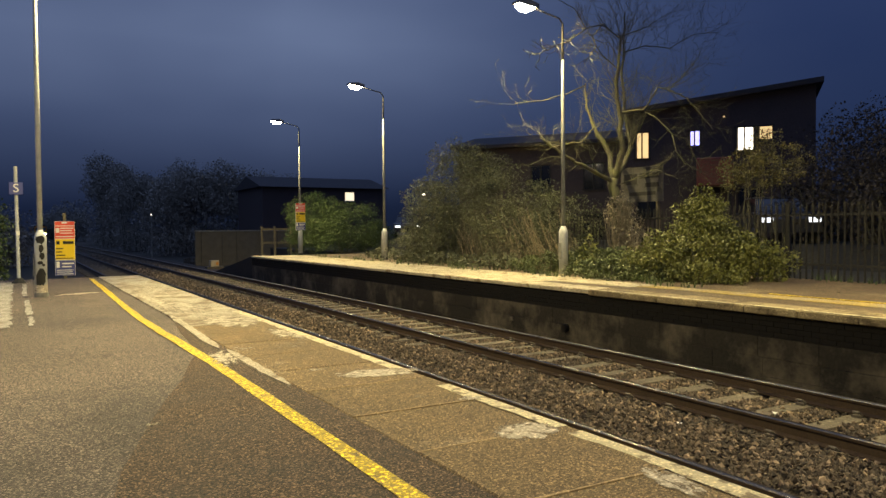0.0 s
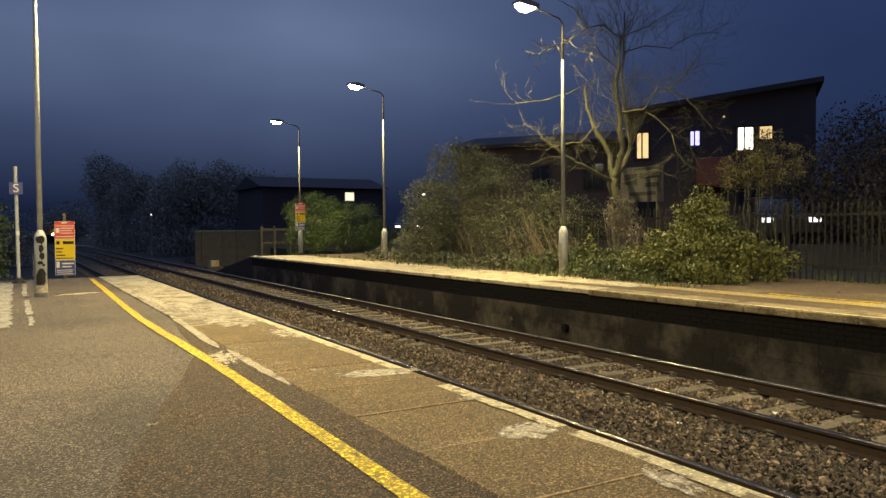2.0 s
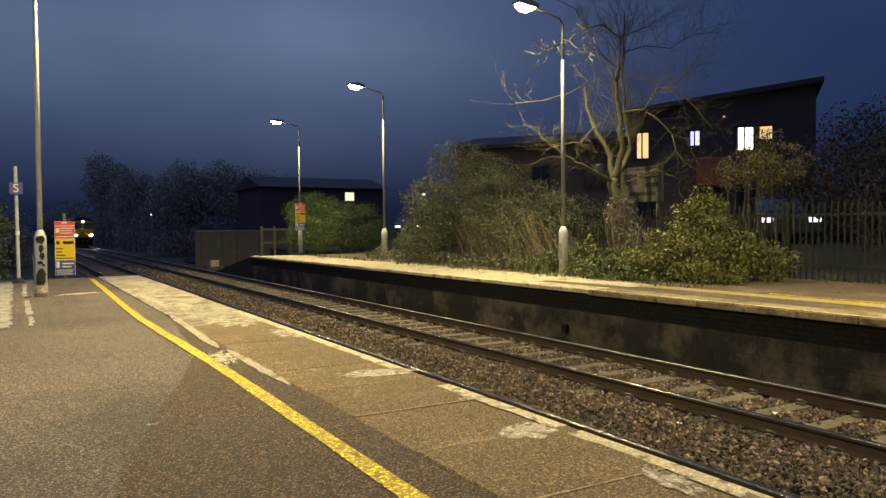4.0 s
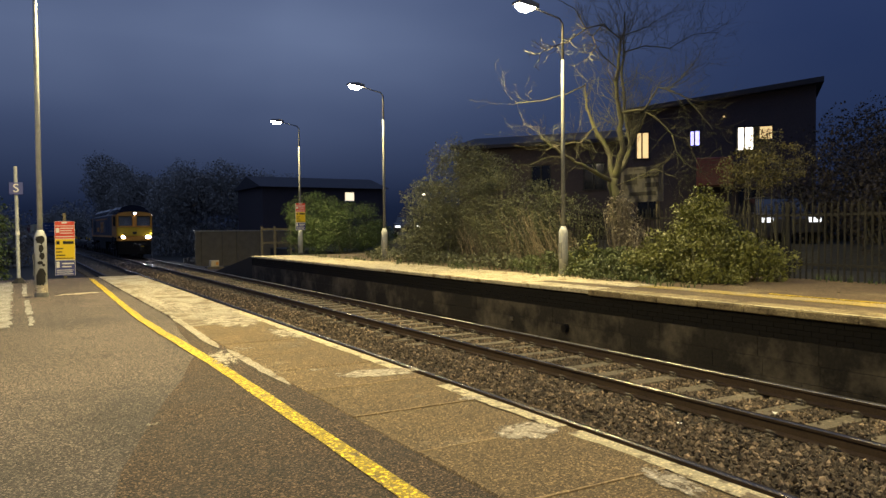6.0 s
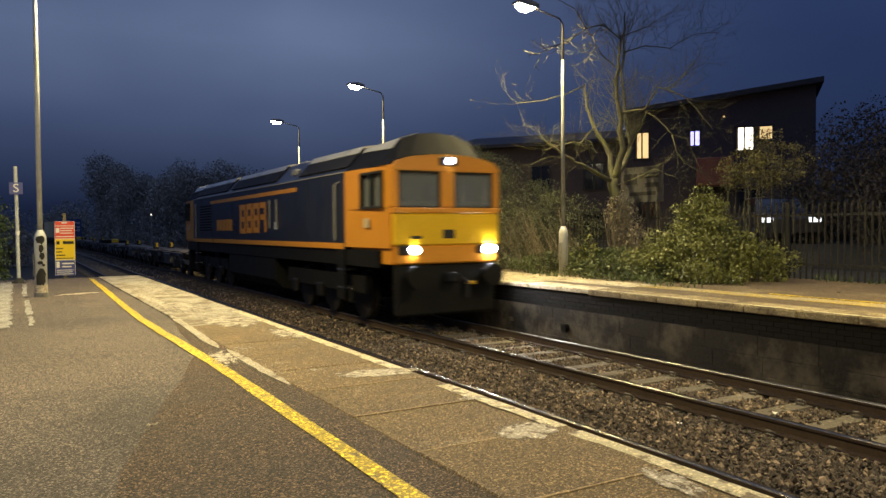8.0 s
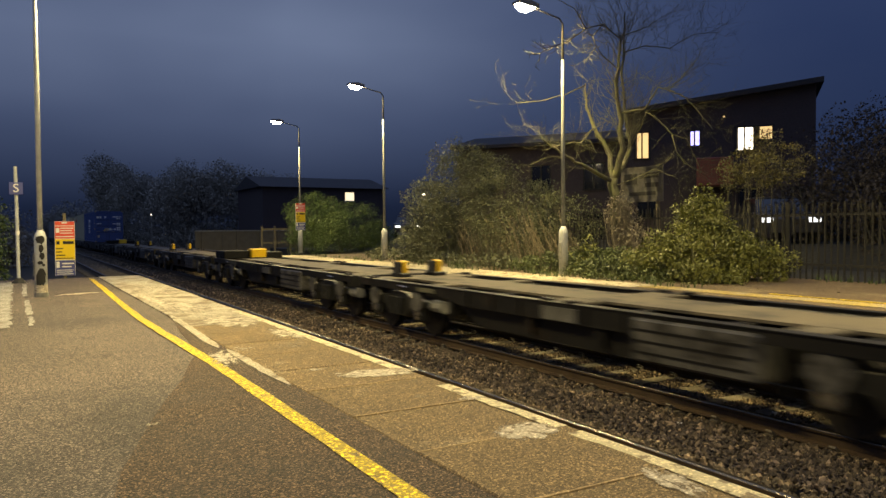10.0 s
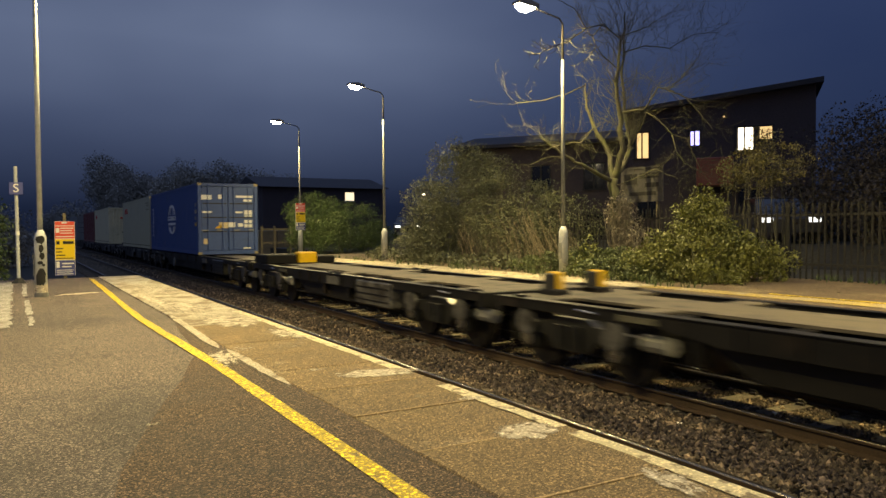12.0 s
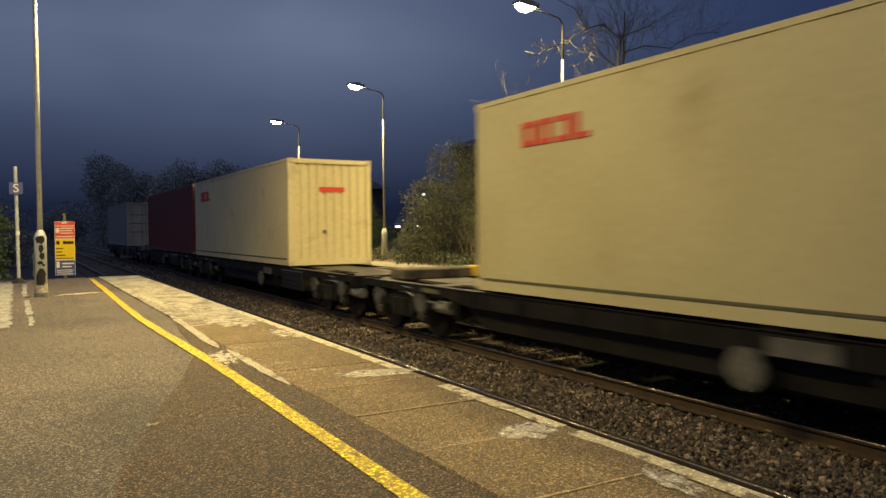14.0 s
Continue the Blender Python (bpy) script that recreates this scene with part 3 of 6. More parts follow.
def far_platform():
    y0, y1 = -60, 32.7
    p = Geo()
    p.box(FAR_EDGE + 0.55, 7.2, y0, y1, -0.45, PH - 0.02)
    tagged(part("platform_far", p, ASPHALT_FAR, None), "narrow brown asphalt platform across the tracks", "platform", kind="structure")
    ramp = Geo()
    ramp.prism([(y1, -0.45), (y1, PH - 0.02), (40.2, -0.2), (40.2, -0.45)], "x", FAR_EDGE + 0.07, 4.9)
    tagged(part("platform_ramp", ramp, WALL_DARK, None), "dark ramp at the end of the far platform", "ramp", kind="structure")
    # broad worn yellow strip, then a stretch of pale surfacing with a ragged near end
    rnd = random.Random(33)

    def strip(name, x0, x1, ya, yb, z, mat, label, category):
        n = int((yb - ya) / 0.3)
        ys = [ya + (yb - ya) * k / n for k in range(n + 1)]
        vs = [(x + rnd.uniform(-0.02, 0.02), y, z) for y in ys for x in (x0, x1)]
        low = [(x, y, z - 0.02) for x, y, z in vs]
        m = len(vs)
        side = [2 * k for k in range(n + 1)] + [2 * k + 1 for k in range(n, -1, -1)]
        g = Geo().add(vs + low, [(2 * k, 2 * k + 1, 2 * k + 3, 2 * k + 2) for k in range(n)] + [(a, b, b + m, a + m) for a, b in zip(side, side[1:] + side[:1])])
        tagged(part(name, g, mat, None), label, category, kind="structure")

    strip("yellow_strip_far", 2.74, 3.20, -6, 10.4, PH - 0.012, YELLOW_FAR, "broad worn yellow safety strip on the far platform", "painted line")
    strip("yellow_line_far", 3.34, 3.42, -6, 8.0, PH - 0.011, YELLOW_LINE, "thin yellow line behind the safety strip", "painted line")
    strip("pale_strip_far", 2.50, 3.30, 10.4, 12.6, PH - 0.012, COPING, "pale worn surfacing on the far platform", "platform surface")
    strip("pale_strip_far", FAR_EDGE + 0.585, 3.55, 12.6, 32.6, PH - 0.012, COPING, "pale worn surfacing on the far platform", "platform surface")


YELLOW_FAR = material("faded_yellow_strip", (0.31, 0.225, 0.050), (0.48, 0.355, 0.095), 0.7, scale=2, fine=40, bump=0.4, stain=(0.34, 0.285, 0.175), stain_at=(0.46, 0.60), stain_scale=2.2, grit=0.4)
ASPHALT_FAR = material("asphalt_far", (0.070, 0.047, 0.025), (0.150, 0.104, 0.056), 0.8, scale=1.2, fine=50, bump=0.5, grit=0.4, grit_scale=70, stain=(0.20, 0.152, 0.082), stain_at=(0.5, 0.66), stain_scale=1.1)


def far_wall():
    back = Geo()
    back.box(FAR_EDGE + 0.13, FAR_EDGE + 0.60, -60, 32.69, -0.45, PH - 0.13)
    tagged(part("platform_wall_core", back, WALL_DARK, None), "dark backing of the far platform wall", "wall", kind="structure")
    wall = thing("platform_wall_far", "sooty blockwork wall of the far platform", "wall", kind="structure")
    rnd = random.Random(6)
    zs = [-0.42, -0.10, 0.16, 0.45]
    for r in range(3):
        ln = (0.95, 0.86, 0.92)[r]
        y = -1.5 - 0.4 * (r % 2)
        base = Geo().chamfer(0, 0.10, 0.0015, ln - 0.0015, zs[r] + 0.0015, zs[r + 1] - 0.0015, 0.004).mesh("block", BLOCK)
        while y < 32.6:
            b = part("block", base, None, wall)
            b.location = (FAR_EDGE + 0.07 + rnd.uniform(-0.003, 0.003), y, 0)
            y += ln
    # four courses of brick above, blackened for soot and coping shade, each a little proud of the one below
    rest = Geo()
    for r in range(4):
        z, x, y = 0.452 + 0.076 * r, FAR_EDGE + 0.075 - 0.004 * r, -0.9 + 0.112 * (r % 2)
        base = Geo().chamfer(0, 0.10, 0.002, 0.223, 0.002, 0.074, 0.003).mesh("brick", SHADED_BRICK)
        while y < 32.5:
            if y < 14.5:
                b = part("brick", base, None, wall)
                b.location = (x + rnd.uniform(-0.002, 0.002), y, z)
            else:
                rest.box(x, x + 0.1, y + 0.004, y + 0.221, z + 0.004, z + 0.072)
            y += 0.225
    tagged(part("brick_courses", rest, SHADED_BRICK, wall), kind="stuff")
    near = Geo()
    near.box(FAR_EDGE + 0.06, FAR_EDGE + 0.16, -60, -2, -0.42, 0.66)
    part("wall_rest", near, WALL_DARK, wall)
    edge = thing("platform_edge_far", "stone coping along the far platform edge, worn pale", "platform edge", kind="structure")
    y = -3.0
    while y < 32.6:
        ln = 0.83 if y < 9.6 else 0.9
        drop = 0.105 if y < 9.7 else 0.085
        push = 0.0 if y < 9.7 else 0.02
        g = Geo().chamfer(FAR_EDGE + push, FAR_EDGE + 0.58, y + 0.004, min(y + ln, 32.68) - 0.004, PH - drop, PH + rnd.uniform(-0.005, 0.004), 0.014)
        part("coping_stone", g, COPING if y > 9.6 else COPING_BROWN, edge)
        if y < 9.6:
            lip = Geo().add([(FAR_EDGE + 0.012, y + 0.02, PH + 0.0055), (FAR_EDGE + 0.10 + rnd.uniform(-.02, .03), y + 0.02, PH + 0.0055), (FAR_EDGE + 0.10 + rnd.uniform(-.02, .03), y + ln - 0.02, PH + 0.0055), (FAR_EDGE + 0.012, y + ln - 0.02, PH + 0.0055)], [(0, 1, 2, 3)])
            part("edge_line", lip, WHITE_LINE, edge, "flaking cream edge line")
        y += ln


# ---- lamp columns ----
def lamp_column(m, side, group, base_label):
    """side: +1 arm towards -x, -1 towards +x. The foot is the origin."""
    t = thing("street_lamp", base_label, "street lamp", m, group)
    foot = Geo().tube([(0, 0, -0.02), (0, 0, 0.06)], 0.12, 12)
    part("base_collar", foot, GALV, t)
    w = 1.0 if side > 0 else 0.9
    c = Geo().tube([(0, 0, 0.05), (0, 0, 1.0), (0, 0, 1.05), (0, 0, 1.16)], [0.112 * w, 0.112 * w, 0.105 * w, 0.055 * w], 14)
    part("column_base", c, POLE_PAINT, t, smooth=True)
    c = Geo().tube([(0, 0, 1.15), (0, 0, 3.6), (0, 0, 5.22), (0, 0, 5.23)], [0.050 * w, 0.045 * w, 0.040 * w, 0.030], 10)
    part("shaft", c, SHAFT_STEEL if side > 0 else POLE_PAINT, t, smooth=True)
    c = Geo().tube([(0, 0, 5.22), (0, 0, 6.10), (-0.10 * side, 0, 6.22), (-0.85 * side, 0, 6.36)], [0.032, 0.028, 0.022, 0.020], 8)
    part("bracket_arm", c, ARM_DARKENED, t, smooth=True)
    h = Geo().prism([(-0.80 * side, 6.33), (-0.80 * side, 6.44), (-1.05 * side, 6.50), (-1.40 * side, 6.46), (-1.42 * side, 6.40)], "y", -0.13, 0.13)
    part("lantern", h, LAMP_BODY, t)
    q = Geo().prism([(-0.88 * side, 6.40), (-0.92 * side, 6.31), (-1.02 * side, 6.255), (-1.22 * side, 6.27), (-1.33 * side, 6.34), (-1.37 * side, 6.42)], "y", -0.11, 0.11)
    part("lens", q, LAMP_LENS, t, "glowing warm white lens")
    d = Geo().box(-0.116, -0.108, -0.05, 0.05, 0.35, 0.75)
    part("access_door", d, GALV, t)
    lm = bpy.data.lights.new("lamp_light", "AREA")
    lm.shape, lm.size, lm.energy, lm.color = "DISK", 0.25, LAMP_WATT * (1.0 if side > 0 else 0.73), LAMP_COLOR
    lm.spread = radians(168)
    lo = new("lamp_light", lm)
    lo.matrix_basis = m @ Matrix.Translation((-1.12 * side, 0, 6.22))
    return t


NEAR_POLE = []


def lamps():
    text = "galvanised lamp column with a bracket arm and lit lantern"
    for x, y in ((4.53, 35.08), (4.39, 25.13), (4.10, 14.28), (4.0, 3.7), (4.0, -6.9)):
        lamp_column(pose(x, y, PH), 1, "platform lamps", text)
    # the last two stand out of view, added to light the near platform
    for x, y in ((-7.20, 14.77), (-8.25, 7.6), (-8.25, -7.0)):
        q = lamp_column(pose(x, y, PH), -1, "platform lamps", "galvanised lamp column with peeling base and lit lantern")
        NEAR_POLE.append(q)


# ---- the train ----
SPEED, GAIN, FRONT = -22.984, 0.0583, 8.258


def front_at(t):
    """Where the engine's face stands along the line."""
    return FRONT + SPEED * (t - 8.2) + GAIN * ((t - 10.0) ** 2 - 1.8 ** 2) / 2


CARS = []

ORANGE = material("orange_paint", (0.58, 0.235, 0.022), (0.70, 0.30, 0.032), 0.35, scale=1.5, fine=20, bump=0.03)
YELLOW = material("warning_yellow_paint", (0.66, 0.40, 0.012), (0.78, 0.48, 0.018), 0.35, scale=1.5, fine=20, bump=0.03, stain=(0.35, 0.22, 0.03), stain_at=(0.6, 0.8), stain_scale=1.6)
NAVY = material("dark_blue_paint", (0.012, 0.015, 0.030), (0.022, 0.027, 0.048), 0.35, scale=1.2, fine=20, bump=0.03)
ROOF_DULL = material("dull_roof_paint", (0.006, 0.007, 0.011), (0.022, 0.022, 0.026), 0.75, spec=0.15, scale=1.3, fine=14, bump=0.1, stain=(0.06, 0.06, 0.058), stain_at=(0.56, 0.72), stain_scale=1.6)
# dusty grey, raised to paint lamplight on the upper roof facets
ROOF_GREY = material("dusty_lamplit_grey", (0.30, 0.30, 0.285), (0.52, 0.515, 0.49), 0.45, scale=1.3, fine=14, bump=0.1, stain=(0.10, 0.10, 0.10), stain_at=(0.55, 0.70), stain_scale=1.2)
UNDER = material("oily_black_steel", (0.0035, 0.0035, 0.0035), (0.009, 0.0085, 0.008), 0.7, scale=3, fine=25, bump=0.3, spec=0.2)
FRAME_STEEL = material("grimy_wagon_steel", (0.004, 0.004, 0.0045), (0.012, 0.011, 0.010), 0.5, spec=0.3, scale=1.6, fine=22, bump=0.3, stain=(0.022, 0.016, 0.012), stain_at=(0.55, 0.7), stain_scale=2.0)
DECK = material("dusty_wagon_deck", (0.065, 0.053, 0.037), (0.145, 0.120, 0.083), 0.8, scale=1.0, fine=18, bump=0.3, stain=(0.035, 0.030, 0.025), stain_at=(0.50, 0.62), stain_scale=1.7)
WHEEL = material("wheel_steel", (0.012, 0.011, 0.010), (0.035, 0.03, 0.027), 0.5, metal=0.4)
PALE_BAND = material("pale_band", (0.10, 0.10, 0.095), (0.22, 0.215, 0.20), 0.4, bump=0)
BAND_DULL = material("dull_band", (0.03, 0.03, 0.028), (0.16, 0.155, 0.145), 0.45, scale=3, fine=14, bump=0)
DULL_BOX = material("dull_grey_box", (0.005, 0.005, 0.005), (0.018, 0.018, 0.016), 0.42, scale=3, fine=20, stain=(0.050, 0.048, 0.042), stain_at=(0.58, 0.70), stain_scale=2.4)
CASE_GREY = material("worn_grey_case", (0.035, 0.034, 0.033), (0.13, 0.125, 0.12), 0.5, scale=2.2, fine=16, bump=0.2, stain=(0.018, 0.016, 0.014), stain_at=(0.48, 0.60), stain_scale=3.0)
PALE_BOX = material("pale_grey_box", (0.17, 0.17, 0.16), (0.32, 0.31, 0.29), 0.6, scale=3, fine=20)
BLUE_BOX = material("blue_container_paint", (0.027, 0.058, 0.190), (0.041, 0.084, 0.245), 0.5, scale=0.7, fine=10, bump=0.02, stain=(0.040, 0.058, 0.115), stain_at=(0.55, 0.75), stain_scale=0.8)
CREAM_BOX = material("cream_container_paint", (0.400, 0.355, 0.205), (0.525, 0.475, 0.290), 0.5, scale=0.6, fine=10, bump=0.02, stain=(0.33, 0.265, 0.145), stain_at=(0.58, 0.78), stain_scale=0.7)
CREAM_PALE = material("pale_cream_paint", (0.54, 0.46, 0.26), (0.69, 0.60, 0.36), 0.5, scale=0.6, fine=10, bump=0.02, stain=(0.42, 0.34, 0.17), stain_at=(0.56, 0.74), stain_scale=1.2)
MAROON_BOX = material("maroon_container_paint", (0.10, 0.018, 0.015), (0.17, 0.03, 0.024), 0.5, scale=0.8, fine=10)
GREY_BOX = material("grey_container_paint", (0.17, 0.17, 0.165), (0.26, 0.26, 0.25), 0.5, scale=0.8, fine=10)
WHITE_MARK = material("white_marking", (0.60, 0.60, 0.58), (0.78, 0.78, 0.75), 0.5, bump=0)
RED_MARK = material("red_marking", (0.52, 0.035, 0.02), (0.65, 0.06, 0.03), 0.5, bump=0)
TAN_DULL = material("faded_marking", (0.22, 0.18, 0.10), (0.3, 0.25, 0.15), 0.6, bump=0)
TAN_MARK = material("tan_marking", (0.45, 0.35, 0.20), (0.6, 0.5, 0.3), 0.6, bump=0)
RUBBER = material("black_rubber", (0.010, 0.010, 0.010), (0.02, 0.02, 0.02), 0.7, bump=0)
# pale diffuse base paints in the lamplight reflected by the panes
CAB_GLASS = glass("pale_sheen_cab_glass", (0.21, 0.235, 0.25), 0.10)
CAB_GLASS.node_tree.nodes["Principled BSDF"].inputs["Alpha"].default_value = 0.55
NAVY_ROOF = material("dark_blue_roof", (0.003, 0.004, 0.008), (0.009, 0.010, 0.016), 0.8, scale=1.2, fine=20, bump=0.1, spec=0.12)
CAB_LINING = material("cab_lining", (0.36, 0.35, 0.31), (0.55, 0.53, 0.48), 0.8, scale=2, fine=9)
HEADLIGHT = glow("headlight_beam", (0.95, 0.95, 1.0), 700.0)
HEADLIGHT_DIM = glow("marker_light", (0.90, 0.93, 1.0), 260.0)
TOPLIGHT = glow("top_light", (0.74, 0.74, 1.0), 160.0)
CHROME = material("polished_steel", (0.45, 0.45, 0.44), (0.6, 0.6, 0.58), 0.3, metal=1.0, bump=0)


def wheelset(parent, y, r, half=0.78):
    for sx in (-1, 1):
        g = Geo().prism(ring(y, r, r, 20), "x", sx * (half - 0.06), sx * (half + 0.065))
        w = part("wheel", g, WHEEL, parent)
        part("tyre", Geo().prism(ring(y, r, r + 0.025, 20), "x", sx * (half - 0.085), sx * (half - 0.062)), RAIL_TOP, w)
    part("axle", Geo().tube([(-half, y, r), (half, y, r)], 0.08, 8), UNDER, parent)


def engine():
    t = thing("locomotive", "dark blue and orange diesel locomotive with lit headlights", "locomotive")
    L = 20.35
    # hood: rises from sloping shoulders to the roof
    sec = [(-1.32, 1.56), (-1.32, 3.24), (-1.20, 3.34), (-0.78, 3.80), (-0.45, 3.87), (0.45, 3.87), (0.78, 3.80), (1.20, 3.34), (1.32, 3.24), (1.32, 1.56)]
    hood = part("hood", Geo().prism(sec, "y", 2.24, L - 2.0), NAVY, t, "dark blue body side")
    part("sill", Geo().box(-1.335, -1.31, 2.3, L - 2.1, 1.57, 1.70), ORANGE, hood, "orange sill stripe")
    part("stripe", Geo().box(-1.330, -1.31, 5.45, 15.2, 2.98, 3.09), ORANGE, hood, "orange waist stripe")
    for y0, y1, z0, z1 in ((8.15, 8.75, 1.95, 2.82), (8.85, 9.50, 1.93, 2.82), (9.60, 10.25, 1.92, 2.82), (10.36, 11.05, 1.90, 2.81)):
        g = Geo().box(-1.330, -1.31, y0, y0 + 0.17, z0, z1).box(-1.330, -1.31, y0, y1, z1 - 0.17, z1).box(-1.330, -1.31, y0, y1, (z0 + z1) / 2 - 0.08, (z0 + z1) / 2 + 0.08)
        if y0 != 8.15:
            g.box(-1.330, -1.31, y0, y1, z0, z0 + 0.16).box(-1.330, -1.31, y1 - 0.17, y1, z0, z1)
        part("emblem_block", g, ORANGE, hood, "orange emblem shape")
    for k in range(5):
        part("marking", Geo().box(-1.328, -1.31, 12.1 + 0.45 * k, 12.45 + 0.45 * k, 2.0, 2.38), ORANGE, hood)
    for y in (7.05, 7.70):
        part("handrail", Geo().tube([(-1.36, y, 2.05), (-1.36, y, 2.85)], 0.022, 6), PALE_BOX, hood)
    part("notice_plate", Geo().box(-1.332, -1.31, 7.12, 7.34, 2.03, 2.22), WHITE_MARK, hood)
    for y in (3.3, 4.6, 12.0, 15.0, 16.8):
        part("door_seam", Geo().box(-1.326, -1.31, y, y + 0.02, 1.75, 3.2), RUBBER, hood)
    for i in range(10):
        part("grille_slat", Geo().box(-1.345, -1.31, 15.2, 17.0, 2.0 + 0.1 * i, 2.05 + 0.1 * i), UNDER, hood)
    for sx in (-1, 1):
        for y0, y1 in ((2.3, 5.6), (7.6, 12.6), (13.2, 18.2)):
            g = Geo().add([(sx * 1.19, y0, 3.365), (sx * 1.19, y1, 3.365), (sx * 0.80, y1, 3.795), (sx * 0.80, y0, 3.795),
                           (sx * 1.21, y0, 3.385), (sx * 1.21, y1, 3.385), (sx * 0.82, y1, 3.815), (sx * 0.82, y0, 3.815)],
                          [(0, 1, 2, 3), (4, 5, 6, 7), (0, 1, 5, 4), (1, 2, 6, 5), (2, 3, 7, 6), (3, 0, 4, 7)])
            part("roof_panel", g, ROOF_DULL, hood, "dull dark grey roof panel")
            # pale strip over the crest, a painted highlight from the platform lamps
            rim = [(sx * 0.93, 3.69), (sx * 0.80, 3.80), (sx * 0.45, 3.874), (sx * 0.05, 3.874), (sx * 0.05, 3.90), (sx * 0.45, 3.90), (sx * 0.80, 3.85), (sx * 0.93, 3.712)]
            top = Geo().prism(rim, "y", y0, y1)
            part("lit_roof_strip", top, ROOF_GREY, hood, "pale grey strip painting lamplight along the roof crest")
        part("gutter", Geo().box(sx * 1.30, sx * 1.34, 2.24, L - 2.0, 3.24, 3.265), PALE_BOX, hood)
    part("exhaust", Geo().chamfer(-0.5, 0.5, 7.0, 7.6, 3.8, 3.93, 0.04), ROOF_GREY, hood)
    for y in (13.6, 15.2, 16.8):
        part("fan", Geo().prism(ring(0, y, 0.62, 16), "z", 3.80, 3.905), UNDER, hood)
    part("horn_cover", Geo().chamfer(-1.12, -0.9, 6.1, 6.45, 3.42, 3.62, 0.04), PALE_BOX, hood)

    def cab(y_face, d, front):
        """d = +1: the cab that leads, -1: the one that trails."""
        Y = lambda q: y_face + d * q

        def slab(g, x0, x1, q0, q1, z0, z1, b=0.0):
            return g.box(x0, x1, min(Y(q0), Y(q1)), max(Y(q0), Y(q1)), z0, z1, bevel=b)
        c = part("cab", slab(Geo(), -1.20, 1.20, 0.14, 2.2, 1.30, 1.66), ORANGE, t, "orange driving cab")
        part("cab_floor", slab(Geo(), -1.18, 1.18, 0.2, 2.2, 1.9, 1.96), CAB_LINING, c)
        part("cab_bulkhead", slab(Geo(), -1.18, 1.18, 2.0, 2.22, 1.6, 3.2), CAB_LINING, c)
        part("desk", slab(Geo(), -1.12, 1.12, 0.15, 0.7, 2.0, 2.56, 0.05), CAB_LINING, c)
        part("seat", slab(Geo(), -0.95, -0.5, 1.5, 1.7, 1.96, 2.95, 0.05), NAVY, c)
        # face in strips round the two windscreens
        part("nose_panel", slab(Geo(), -1.22, 1.22, -0.02, 0.12, 1.67, 2.30, 0.03), YELLOW if front else ORANGE, c, "bright yellow nose panel")
        part("valance", slab(Geo(), -1.18, 1.18, -0.01, 0.13, 1.30, 1.665, 0.03), ORANGE, c)
        part("window_ledge", slab(Geo(), -1.23, 1.23, -0.03, 0.12, 2.31, 2.42, 0.02), ORANGE, c)
        for x0, x1 in ((-1.235, -1.10), (-0.16, 0.16), (1.10, 1.235)):
            part("pillar", slab(Geo(), x0, x1, 0.0, 0.14, 2.42, 3.16, 0.025), ORANGE, c)
        arc = [(-1.235, 3.15), (-1.235, 3.22), (-1.10, 3.35), (-0.80, 3.43), (-0.40, 3.475), (0, 3.49), (0.40, 3.475), (0.80, 3.43), (1.10, 3.35), (1.235, 3.22), (1.235, 3.15)]
        part("header", Geo().prism(arc, "y", Y(-0.01), Y(0.14)), ORANGE, c)
        for x0, x1 in ((-1.10, -0.16), (0.16, 1.10)):
            part("windscreen", slab(Geo(), x0, x1, 0.08, 0.09, 2.42, 3.16), CAB_GLASS, c)
            f = Geo()
            for a in ((x0, x0 + 0.03, 2.42, 3.16), (x1 - 0.03, x1, 2.42, 3.16), (x0, x1, 2.42, 2.45), (x0, x1, 3.11, 3.16)):
                slab(f, a[0], a[1], 0.04, 0.075, a[2], a[3])
            part("window_seal", f, RUBBER, c)
            part("wiper", Geo().tube([((x0 + x1) / 2, Y(0.02), 2.44), ((x0 + x1) / 2 + 0.16, Y(0.02), 2.80)], 0.010, 5), RUBBER, c)
        for sx in (-1, 1):
            X = lambda a, b: (min(sx * a, sx * b), max(sx * a, sx * b))
            # side, slightly tapered towards the face
            for q0, q1, z0, z1 in ((0.12, 2.24, 1.62, 2.42), (0.12, 0.36, 2.42, 3.16), (1.40, 2.24, 2.42, 3.16), (0.12, 2.24, 3.16, 3.26)):
                w0, w1 = 1.235 + 0.085 * min(1, q0 / 0.9), 1.235 + 0.085 * min(1, q1 / 0.9)
                g = Geo().add([(sx * w0, Y(q0), z0), (sx * w1, Y(q1), z0), (sx * w1, Y(q1), z1), (sx * w0, Y(q0), z1),
                               (sx * (w0 - .06), Y(q0), z0), (sx * (w1 - .06), Y(q1), z0), (sx * (w1 - .06), Y(q1), z1), (sx * (w0 - .06), Y(q0), z1)],
                              [(0, 1, 2, 3), (4, 5, 6, 7), (0, 1, 5, 4), (1, 2, 6, 5), (2, 3, 7, 6), (3, 0, 4, 7)])
                part("side_panel", g, ORANGE, c)
            part("side_window", slab(Geo(), *X(1.225, 1.235), 0.36, 1.40, 2.42, 3.16), CAB_GLASS, c)
            f = Geo()
            for a in ((0.36, 0.40, 2.42, 3.16), (0.86, 0.90, 2.42, 3.16), (1.36, 1.40, 2.42, 3.16), (0.36, 1.40, 2.42, 2.46), (0.36, 1.40, 3.12, 3.16)):
                slab(f, *X(1.235, 1.335), *a)
            part("window_frame", f, RUBBER, c)
            part("handrail", Geo().tube([(sx * 1.37, Y(2.70), 1.75), (sx * 1.37, Y(2.70), 3.0), (sx * 1.33, Y(2.55), 3.05)], 0.025, 6), PALE_BOX, c)
